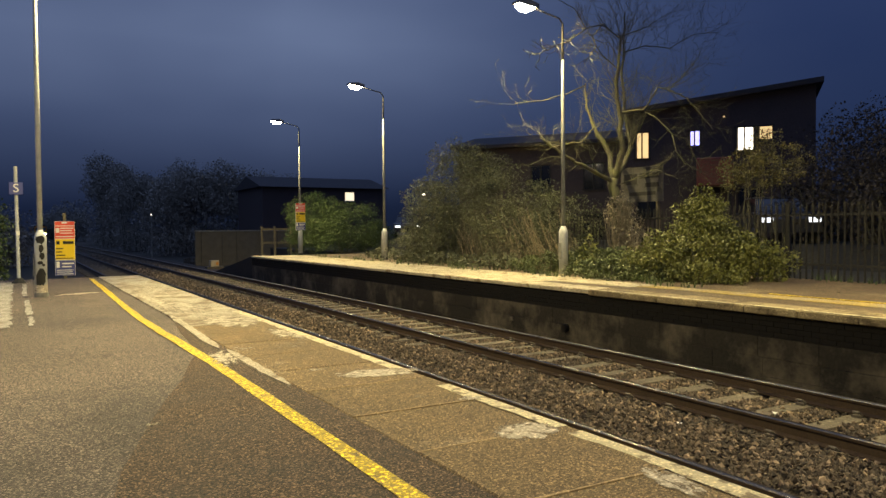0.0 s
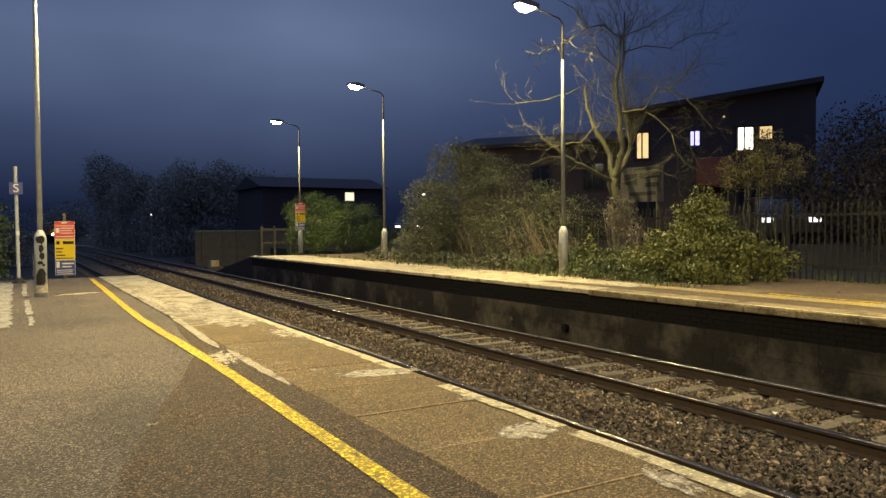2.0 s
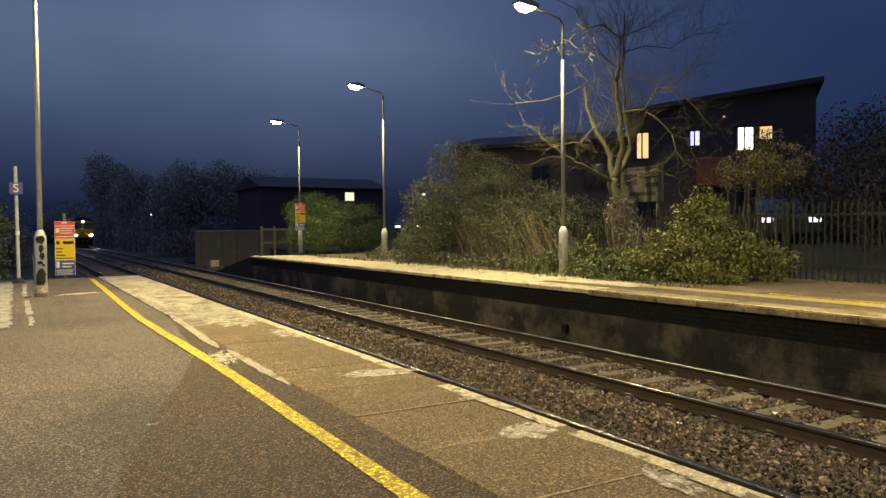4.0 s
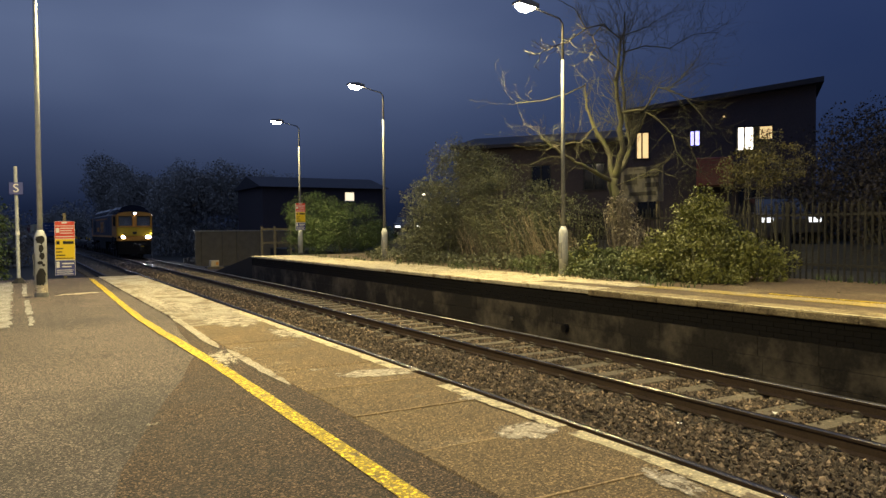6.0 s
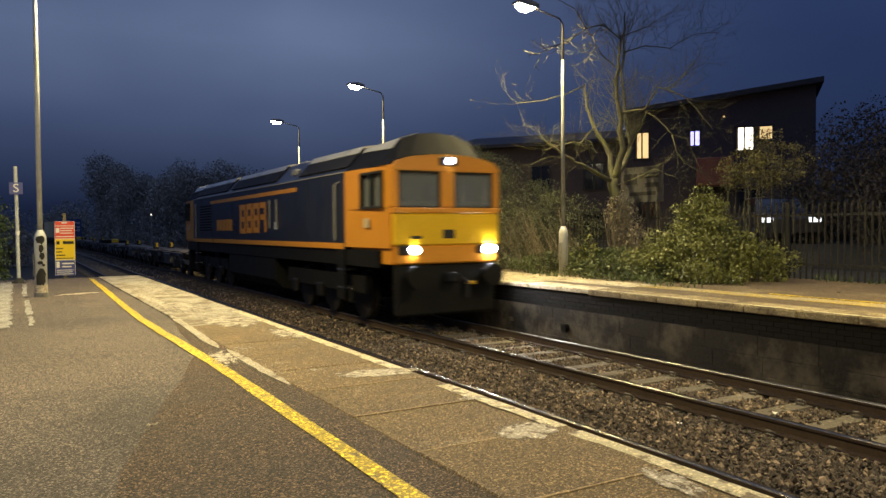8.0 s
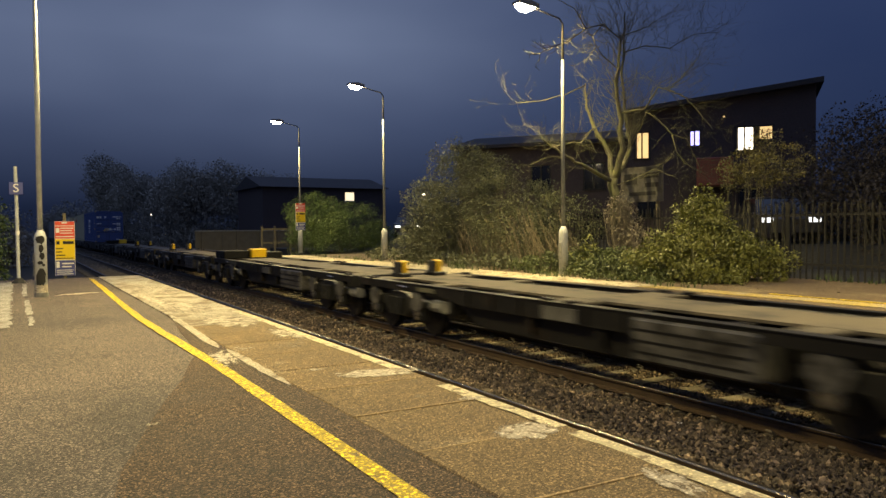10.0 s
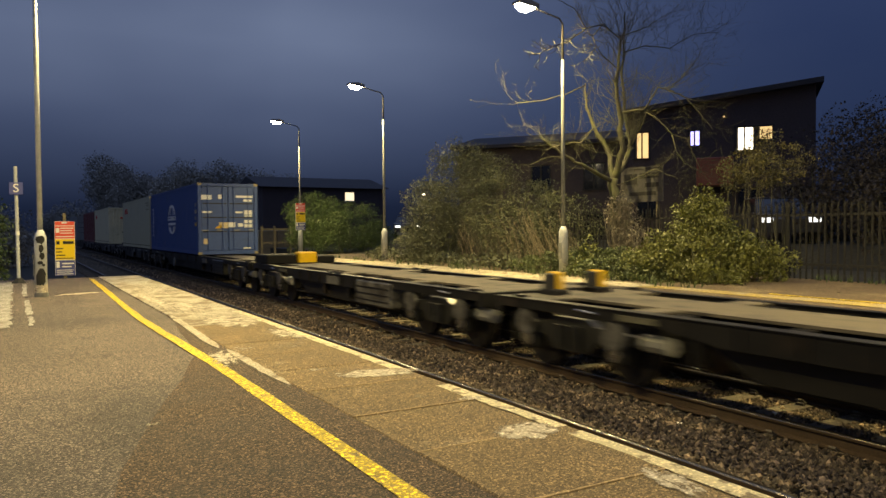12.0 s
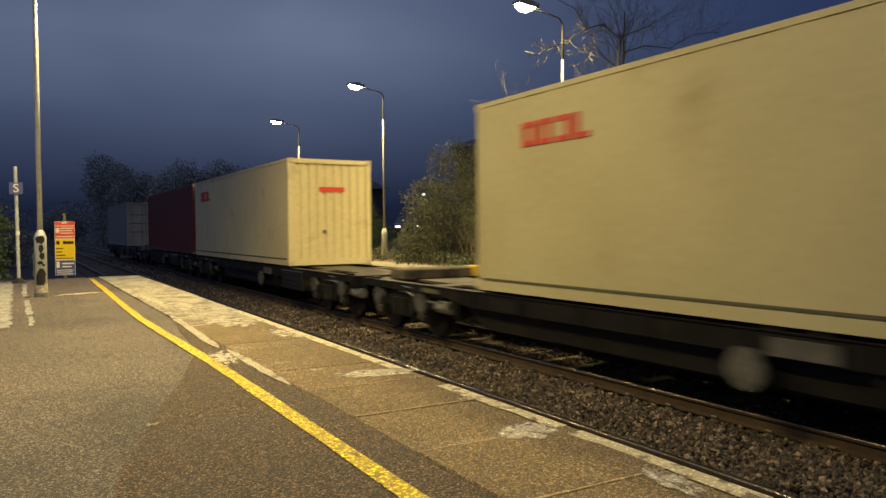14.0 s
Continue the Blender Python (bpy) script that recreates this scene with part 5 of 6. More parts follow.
def train():
    engine()
    empty, full = "empty skeletal container wagon, grimy dark steel", "container wagon with bogies, grimy dark steel, loaded"
    mid = wagon(13.5, empty, "pair")
    tail = wagon(13.5, empty, "block")
    CARS.extend([(mid, 20.95, 13.5), (tail, 48.05, 13.5)])
    for o, src in ((34.5, mid), (61.6, mid), (75.15, mid), (88.6, tail)):
        CARS.append((copy_thing(src, pose(0, o, 0)), o, 13.5))
    CARS.append((wagon(20.0, full, "pair", 12.9), 102.2, 20.0))
    long = wagon(16.9, full, "none", 7.15)
    CARS.append((long, 122.4, 16.9))
    for o in (139.4, 156.45, 173.45):
        CARS.append((copy_thing(long, pose(0, o, 0)), o, 16.9))
    container(109.9, BLUE_BOX, "blue steel freight container with white markings on a wagon", "blue")
    container(122.5, CREAM_BOX, "cream freight container with red emblem on a wagon", "cream", 12.06)
    container(144.0, CREAM_PALE, "cream freight container with ribbed end on a wagon", "cream", 12.0, False)
    container(156.5, MAROON_BOX, "maroon steel freight container on a wagon", "plain")
    container(178.1, GREY_BOX, "grey steel freight container on a wagon", "plain")


def motions():
    for ob, off, ln in CARS:
        rows = []
        for k in range(29):
            t = 0.5 * k
            s = front_at(t) + off
            turn = (track_x(s + ln) - track_x(s)) / ln
            rows.append((t, pose(track_x(s), s, 0, 0, 0, -math.degrees(turn))))
        walk(ob, rows)


# ---- planting ----
RIGHT = Vector((math.cos(YAW), -math.sin(YAW), 0))


def leaf_cloud(rng, blobs, count, size, droop=0.3):
    """Leaves as bent quads on the shells of uneven blobs: rows of (x, y, z, rx, ry, rz)."""
    b = np.array(blobs, float)
    w = b[:, 3] * b[:, 4] + b[:, 3] * b[:, 5] + b[:, 4] * b[:, 5]
    k = rng.choice(len(b), count, p=w / w.sum())
    d = rng.normal(0, 1, (count, 3))
    d /= np.linalg.norm(d, axis=1)[:, None]
    lump = 1 + 0.22 * np.sin(d[:, 0] * 5 + k) * np.cos(d[:, 1] * 6 + 2 * k) + 0.15 * np.sin(d[:, 2] * 9 + 3 * k + d[:, 0] * 7)
    r = lump * rng.uniform(0.25, 1.0, count) ** 0.35
    c = b[k, :3] + d * b[k, 3:] * r[:, None]
    a = rng.normal(0, 1, (count, 3))
    a[:, 2] -= droop
    a /= np.linalg.norm(a, axis=1)[:, None]
    s = np.cross(a, d + rng.normal(0, 0.5, (count, 3)))
    s /= np.linalg.norm(s, axis=1)[:, None] + 1e-9
    L = size * rng.uniform(0.6, 1.4, (count, 1))
    W = L * rng.uniform(0.30, 0.55, (count, 1))
    return np.stack([c - a * L * 0.5, c + s * W * 0.6, c + a * L * 0.5, c - s * W * 0.6], 1)


def clumped(blobs, count, seed, small=(0.16, 0.34)):
    """Small uneven clumps of leaves on the upper shells of the given blobs, with gaps between them."""
    rnd = random.Random(seed)
    out = []
    size = [b[3] * b[4] + b[3] * b[5] + b[4] * b[5] for b in blobs]
    for _ in range(count):
        x, y, z, rx, ry, rz = rnd.choices(blobs, size)[0]
        a, h = rnd.uniform(0, 2 * math.pi), rnd.uniform(-0.75, 1.0)
        k = math.sqrt(max(0.0, 1 - h * h)) * rnd.uniform(0.62, 1.10)
        h *= rnd.uniform(0.75, 1.12)
        r = rnd.uniform(*small)
        out.append((x + rx * k * math.cos(a), y + ry * k * math.sin(a), z + rz * h, r * rnd.uniform(0.7, 1.4), r * rnd.uniform(0.7, 1.4), r * rnd.uniform(0.5, 1.0)))
    return out


def leaves(name, quads, mat, parent, label=""):
    n = len(quads)
    me = bpy.data.meshes.new(name)
    me.from_pydata(quads.reshape(-1, 3).tolist(), [], np.arange(4 * n).reshape(n, 4).tolist())
    me.materials.append(mat)
    ob = new(name, me)
    ob.parent = parent
    return tagged(ob, label, kind="stuff")


def shrub(name, label, blobs, count, size, mat, seed, stems=14, stem_mat=None, foot=None, category="bush"):
    """Stems that fan out from the ground into a crown of leaves."""
    rng = np.random.default_rng(seed)
    rnd = random.Random(seed)
    t = thing(name, label, category, group="bushes and trees")
    leaves("crown", leaf_cloud(rng, blobs, count, size), mat, t)
    g = Geo()
    z0 = foot if foot is not None else PH - 0.1
    for i in range(stems):
        x, y, z, rx, ry, rz = rnd.choice(blobs)
        bx, by = x + rnd.uniform(-0.35, 0.35) * rx, y + rnd.uniform(-0.35, 0.35) * ry
        tx, ty, tz = x + rnd.uniform(-0.8, 0.8) * rx, y + rnd.uniform(-0.8, 0.8) * ry, z + rnd.uniform(0.1, 0.85) * rz
        mid = ((bx + tx) / 2 + rnd.uniform(-.15, .15), (by + ty) / 2 + rnd.uniform(-.15, .15), (z0 + tz) / 2)
        r = 0.012 + 0.012 * rz
        g.tube([(bx, by, z0), mid, (tx, ty, tz)], [r, r * 0.7, r * 0.25], 5, False)
    tagged(part("stem", g, stem_mat or BARK, t), kind="stuff")
    return t


def bare_tree():
    t = thing("bare_tree", "bare winter tree with mossy forked trunk and thin twigs", "tree", group="bushes and trees")
    foot = Vector((6.2, 14.64, 0))
    P = lambda u, h, w=0.0: EYE + (foot + RIGHT * u + Vector((0, 0, h)) - EYE) * (1 + w / 18.0)
    rnd = random.Random(21)
    fine = Geo()

    def twig(p, d, ln, r, depth):
        pts, q, n = [p], p.copy(), 5
        for i in range(n):
            d = (d + Vector((rnd.uniform(-.34, .34), rnd.uniform(-.34, .34), rnd.uniform(-.24, .34)))).normalized()
            q = q + d * (ln / n)
            pts.append(q.copy())
        fine.tube(pts, [r * (1 - 0.16 * i) for i in range(n + 1)], 4 if depth < 2 else 3, False)
        if depth < 3:
            for i in range(1, n + 1):
                if rnd.random() < 0.66:
                    dd = (d + Vector((rnd.uniform(-1, 1), rnd.uniform(-1, 1), rnd.uniform(-.6, .7)))).normalized()
                    twig(pts[i], dd, ln * rnd.uniform(0.35, 0.65), max(0.0024, r * 0.6), depth + 1)

    def limb(name, r0, r1, way, shoots=1.0, reach=(0.4, 1.1), thin=0.0035):
        """A tapering, slightly crooked bough along way, with shoots that break off it."""
        ps = [P(*p) for p in way]
        pts = []
        for i, (a, b) in enumerate(zip(ps, ps[1:])):
            for k in range(4):
                q = a.lerp(b, k / 4)
                if i or k:
                    q += Vector([rnd.uniform(-1, 1) * (0.012 + 0.12 * r0) for _ in range(3)])
                pts.append(q)
        pts.append(ps[-1])
        rad = [r0 + (r1 - r0) * (i / (len(pts) - 1)) ** 0.8 for i in range(len(pts))]
        part(name, Geo().tube(pts, rad, 10 if r0 > 0.06 else 6), BARK, t, smooth=True)
        for i in range(2, len(pts)):
            for _ in range(4):
                if rnd.random() < 0.25 * shoots:
                    d = (pts[i] - pts[i - 1]).normalized()
                    dd = (d + Vector((rnd.uniform(-1, 1), rnd.uniform(-1, 1), rnd.uniform(-.5, .8)))).normalized()
                    twig(pts[i], dd, rnd.uniform(*reach), max(thin, min(0.010, rad[i] * 0.3)), 1)

    limb("trunk", 0.19, 0.135, [(-0.04, 0.66), (0.0, 1.6), (-0.05, 2.55), (-0.09, 3.30)], 0)
    limb("limb", 0.092, 0.018, [(-0.09, 3.22), (-0.18, 3.90, .1), (-0.58, 4.64, .2), (-0.80, 5.17, .3), (-0.82, 5.80, .4)], 0.7)
    limb("limb", 0.098, 0.026, [(-0.08, 3.22), (0.13, 4.05, -.2), (0.08, 5.02, -.3), (-0.03, 5.61, -.4), (0.07, 6.43, -.5), (0.12, 7.02, -.5)], 1.9, (0.8, 1.8))
    limb("limb", 0.080, 0.022, [(-0.04, 3.26), (0.38, 4.09, .4), (0.24, 4.80, .5), (0.15, 6.06, .7), (0.21, 7.60, .8)], 2.3, (0.9, 2.2))
    limb("limb", 0.062, 0.013, [(-0.10, 3.20), (-0.70, 3.53, -.5), (-1.19, 3.78, -.9), (-1.60, 4.09, -1.1), (-2.00, 4.36, -1.3)], 0.9, (0.5, 1.0))
    limb("limb", 0.030, 0.009, [(-0.58, 4.64, .2), (-0.95, 4.25, -.3), (-1.45, 4.20, -.6), (-1.95, 4.05, -.8)], 0.9)
    limb("limb", 0.030, 0.009, [(0.08, 5.02, -.3), (0.72, 5.09, -.6), (1.09, 5.69, -.9), (1.35, 5.60, -1), (1.70, 5.90, -1.1), (2.12, 6.40, -1.2)], 1.5, (0.6, 1.5))
    limb("limb", 0.022, 0.008, [(1.35, 5.60, -1), (1.75, 5.44, -1.1), (2.03, 5.17, -1.2), (2.54, 4.54, -1.3)], 1.4, (0.5, 1.2))
    limb("limb", 0.022, 0.007, [(0.38, 4.09, .4), (0.79, 5.02, -.2), (1.09, 4.84, -.5), (1.46, 4.42, -.7), (1.84, 4.33, -.8), (2.24, 3.44, -.9)], 1.3, (0.4, 1.1))
    limb("limb", 0.020, 0.006, [(1.46, 4.42, -.7), (1.61, 3.90, -.8), (1.79, 3.68, -.8), (2.21, 3.45, -.9)], 0.7)
    limb("limb", 0.020, 0.009, [(-0.82, 5.75, .4), (-1.37, 5.50, 0), (-1.97, 5.35, -.3), (-2.60, 5.29, -.5)], 0.5)
    limb("limb", 0.020, 0.006, [(-0.09, 3.05), (0.42, 3.26, -.5), (1.01, 3.53, -.7), (1.61, 3.26, -.9)], 0.8)
    limb("limb", 0.016, 0.009, [(0.12, 7.02, -.5), (0.39, 7.11, -.6), (0.80, 7.24, -.7), (1.05, 7.42, -.8)], 1.2, (0.6, 1.4))
    limb("limb", 0.020, 0.006, [(0.21, 6.60, .7), (0.75, 6.75, .4), (1.40, 6.70, .2), (2.05, 7.05, .1), (2.70, 7.10, 0)], 1.7, (0.6, 1.5))
    limb("limb", 0.020, 0.006, [(0.15, 6.06, .7), (-0.40, 6.55, .9), (-0.75, 7.15, 1.1), (-0.95, 7.80, 1.2)], 1.7, (0.6, 1.4))
    # the boughs that hang in the lantern's light
    limb("limb", 0.022, 0.008, [(0.10, 6.95, -.5), (-0.35, 7.32, -1.4), (-0.80, 7.22, -1.9), (-1.25, 6.90, -2.1), (-1.70, 6.72, -2.2), (-2.12, 6.56, -2.3)], 0.55, (0.3, 0.6), 0.010)
    limb("limb", 0.016, 0.007, [(-0.35, 7.32, -1.4), (-0.62, 7.02, -1.8), (-0.55, 6.70, -1.9), (-0.80, 6.42, -2.0)], 0.7, (0.25, 0.5), 0.009)
    limb("limb", 0.016, 0.007, [(-0.80, 7.22, -1.9), (-1.10, 7.75, -2.1), (-1.55, 7.98, -2.4)], 0.7, (0.25, 0.5), 0.009)
    tagged(part("twig", fine, BARK, t, "fine bare twigs"), kind="stuff")


def planting():
    bare_tree()
    ivy = "thick ivy and bramble bush, bright green leaves in lamplight"
    heap = [(5.05, 10.7, 1.30, 0.85, 0.80, 0.80), (5.8, 10.2, 1.10, 0.75, 0.65, 0.55), (4.8, 11.6, 1.15, 0.7, 0.75, 0.60), (5.25, 11.0, 1.95, 0.50, 0.50, 0.60), (4.5, 10.1, 1.02, 0.45, 0.55, 0.32), (5.35, 11.0, 2.45, 0.26, 0.26, 0.32)]
    shrub("ivy_bush", ivy, clumped(heap, 240, 71) + [(x, y, z - 0.1, a * 0.7, b * 0.7, c * 0.75) for x, y, z, a, b, c in heap], 36000, 0.066, LEAF_IVY, 1, 40)
    low = [(4.35, 12.9, 0.95, 0.9, 1.5, 0.32), (5.1, 14.0, 1.05, 0.9, 1.4, 0.42), (4.6, 15.4, 0.95, 0.85, 1.2, 0.35), (4.0, 11.5, 0.90, 0.45, 0.8, 0.22)]
    shrub("bramble_bush", "low bramble and ivy ground cover, dark green", clumped(low, 170, 72, (0.10, 0.24)) + low, 20000, 0.062, LEAF_BRAMBLE, 2, 24)
    shrub("ivy_bush", "leafy sucker beside the lamp column, yellow green", [(4.75, 14.1, 1.35, 0.28, 0.28, 0.45), (4.6, 14.3, 1.05, 0.4, 0.3, 0.3)], 500, 0.11, LEAF_IVY, 12, 7)
    shrub("dead_creeper", "dry brown creeper wrapped round the tree trunk", [(6.15, 14.5, 2.3, 0.42, 0.36, 0.62), (6.35, 14.3, 1.6, 0.55, 0.42, 0.7)], 2600, 0.065, CREEPER, 3, 170, CREEPER)
    dull = "tall scrubby bush with dull olive leaves and bare stems"
    tall = [(5.6, 21.8, 3.1, 1.2, 1.3, 1.75), (5.4, 23.2, 2.3, 0.95, 1.0, 1.5), (5.2, 22.6, 1.5, 1.2, 1.6, 0.8), (5.9, 20.9, 3.6, 0.9, 0.9, 1.1)]
    shrub("scrub_bush", dull, clumped(tall, 330, 73, (0.20, 0.46)) + [(x, y, z, a * .8, b * .8, c * .85) for x, y, z, a, b, c in tall], 36000, 0.064, LEAF_DRY, 4, 120)
    wide = [(6.0, 19.4, 2.5, 1.4, 1.5, 1.5), (5.4, 18.2, 1.7, 1.1, 1.3, 1.0), (6.6, 17.4, 2.0, 1.2, 1.1, 1.0)]
    shrub("scrub_bush", dull, clumped(wide, 280, 74, (0.18, 0.42)) + [(x, y, z, a * .8, b * .8, c * .85) for x, y, z, a, b, c in wide], 26000, 0.062, LEAF_DRY, 5, 150)
    shrub("bramble_bush", "low weeds along the back of the platform", [(4.5, 18.0, 0.98, 0.8, 2.2, 0.30), (4.7, 21.8, 0.98, 0.8, 2.2, 0.30), (5.0, 25.5, 0.98, 0.9, 2.4, 0.30)], 6500, 0.085, LEAF_DRY, 6, 10)
    # dry standing stalks
    rnd = random.Random(31)
    g = Geo()
    for i in range(210):
        y = rnd.uniform(15.2, 19.6)
        x = 4.4 + rnd.uniform(0, 1.6)
        h = rnd.uniform(0.7, 2.0)
        lean = Vector((rnd.uniform(-.30, .08), rnd.uniform(.0, .55), 1)).normalized()
        p = Vector((x, y, PH - 0.05))
        g.tube([p, p + lean * h * 0.55, p + lean * h + Vector((rnd.uniform(-.15, .1), rnd.uniform(0, .25), -0.08))], [0.009, 0.007, 0.003], 4, False)
    tagged(part("dry_stalks", g, STALK, None), "tall dry weed stalks leaning beside the platform", "weeds", kind="stuff")
    green = "rounded evergreen bush, mid green, behind the far platform"
    shrub("round_bush", green, clumped([(6.6, 38.5, 2.5, 1.5, 1.5, 1.40), (5.9, 38.0, 1.7, 0.9, 1.1, 1.0), (7.6, 38.6, 2.2, 1.3, 1.2, 1.1)], 260, 75, (0.2, 0.5)), 26000, 0.075, LEAF_BUSH, 7, 16)
    shrub("round_bush", green, clumped([(7.9, 36.0, 2.0, 1.5, 1.3, 1.25), (6.7, 36.4, 1.5, 1.1, 1.1, 0.85), (8.9, 36.2, 1.5, 1.0, 1.0, 0.9)], 240, 76, (0.18, 0.45)), 24000, 0.072, LEAF_BUSH, 8, 16)
    shrub("fence_tree", "small tree with sparse olive crown behind the fence", clumped([(8.5, 12.3, 3.45, 0.85, 0.9, 0.50), (8.6, 11.6, 3.50, 0.7, 0.7, 0.55), (8.8, 12.5, 3.15, 0.6, 0.6, 0.35), (8.5, 11.85, 4.12, 0.30, 0.30, 0.22)], 90, 77, (0.12, 0.28)), 5600, 0.060, LEAF_OLIVE, 9, 22, category="tree")
    dark = "dark tree crown in the night, hardly lit"
    for i, (x, y, z, r, h) in enumerate(((14.5, 13.2, 3.6, 1.5, 2.0), (16.0, 11.5, 4.2, 1.9, 2.5), (13.5, 10.4, 3.0, 1.5, 1.9))):
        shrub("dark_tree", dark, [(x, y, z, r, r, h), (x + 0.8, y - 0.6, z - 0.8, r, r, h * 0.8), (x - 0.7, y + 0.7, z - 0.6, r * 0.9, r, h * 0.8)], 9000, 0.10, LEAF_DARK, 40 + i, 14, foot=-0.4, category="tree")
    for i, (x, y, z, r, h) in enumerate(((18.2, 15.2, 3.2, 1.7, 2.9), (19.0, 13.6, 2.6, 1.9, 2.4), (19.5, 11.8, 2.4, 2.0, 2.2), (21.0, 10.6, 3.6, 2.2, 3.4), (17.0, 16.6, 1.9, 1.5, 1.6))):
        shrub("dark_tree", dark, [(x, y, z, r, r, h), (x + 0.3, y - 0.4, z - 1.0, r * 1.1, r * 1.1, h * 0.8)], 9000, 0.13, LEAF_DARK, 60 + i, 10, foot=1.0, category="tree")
    # far belt of trees on both sides of the line
    rnd = random.Random(77)
    belt = [(2.6, 205, 10.0), (6.9, 150, 16.8), (4.8, 120, 12.7), (4.7, 95, 10.8), (5.6, 77, 9.0), (8.0, 76, 8.8), (10.8, 74, 9.0), (13.6, 73, 8.6), (16.4, 76, 8.2), (5.6, 100, 11.3), (8.8, 86, 9.6), (-9.5, 60, 3.9), (-11.5, 52, 4.8), (-14, 66, 5.5), (19.5, 80, 7.8), (23, 80, 7.6), (9.5, 165, 16.0)]
    for i, (x, y, top) in enumerate(belt):
        r = rnd.uniform(2.0, 2.8) * max(1.0, y / 110)
        blobs = [(x + rnd.uniform(-1, 1) * r * 0.6, y + rnd.uniform(-1, 1), top - r * 0.75 - rnd.uniform(0, 0.35) * top, r * rnd.uniform(.6, .95), r * rnd.uniform(.6, .9), r * rnd.uniform(.6, .9)) for _ in range(8)]
        blobs += [(x, y, 1.2, r * 1.15, r, 1.7), (x, y, top * 0.4, r * 1.1, r, top * 0.38)]
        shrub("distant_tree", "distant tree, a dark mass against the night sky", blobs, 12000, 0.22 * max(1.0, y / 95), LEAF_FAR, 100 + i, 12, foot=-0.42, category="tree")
    # hedge beyond the near platform
    hb = [(-8.75 - 0.9 * i, 23 + 0.5 * i, 1.7, 1.0, 1.2, 1.45) for i in range(4)] + [(-8.45, 21.9, 1.2, 0.75, 0.9, 1.1), (-8.6, 22.6, 2.3, 0.9, 1.0, 0.8)]
    shrub("hedge", "tall dark green hedge beyond the platform end", hb, 16000, 0.09, LEAF_BUSH, 55, 10, foot=-0.42, category="hedge")


# ---- fences, boards and signs ----
def palisade():
    t = thing("palisade_fence", "grey steel palisade fence behind the far platform", "fence")
    x = 7.0
    post = Geo().chamfer(-0.05, 0.05, -0.05, 0.05, PH - 0.3, 2.52, 0.01).mesh("post", PALISADE)
    pale = Geo().prism([(-0.021, PH - 0.02), (-0.021, 2.42), (0.0, 2.50), (0.021, 2.42), (0.021, PH - 0.02)], "x", -0.004, 0.004)
    pale.box(-0.016, 0.0, -0.007, 0.007, PH - 0.02, 2.40)
    pale = pale.mesh("pale", PALISADE)
    y = 2.06
    while y < 24:
        p = part("post", post, None, t)
        p.location = (x + 0.08, y, 0)
        y += 2.73
    y, i = 2.2, 0
    rnd = random.Random(3)
    while y < 23.9:
        p = part("pale", pale, None, t)
        p.location = (x, y, rnd.uniform(-0.01, 0.01))
        y += 0.140
    for z in (1.15, 2.2):
        part("fence_rail", Geo().box(x + 0.008, x + 0.05, 2.0, 24, z, z + 0.05), PALISADE, t)
    g = Geo().box(7.2, 60, -60, 49, -0.45, PH - 0.06)
    tagged(part("yard", g, SOIL, None), "dark ground behind the fence", "ground", kind="structure")
    g = Geo().prism([(11.0, PH - 0.2), (12.4, 1.45), (60, 1.45), (60, PH - 0.2)], "y", -30, 48.9)
    tagged(part("street_bank", g, SOIL, None), "dark bank with a street on top", "ground", kind="structure")


SIGN_RED = material("sign_red", (0.62, 0.06, 0.035), (0.70, 0.085, 0.05), 0.45, bump=0)
SIGN_YELLOW = material("sign_yellow", (0.72, 0.50, 0.01), (0.78, 0.56, 0.015), 0.45, bump=0)
SIGN_BLUE = material("sign_blue", (0.045, 0.055, 0.20), (0.06, 0.07, 0.25), 0.45, bump=0)
SIGN_WHITE = material("sign_white", (0.70, 0.68, 0.64), (0.78, 0.76, 0.72), 0.5, bump=0)
TIMBER = material("weathered_timber", (0.10, 0.085, 0.05), (0.20, 0.17, 0.11), 0.85, scale=3, fine=30)


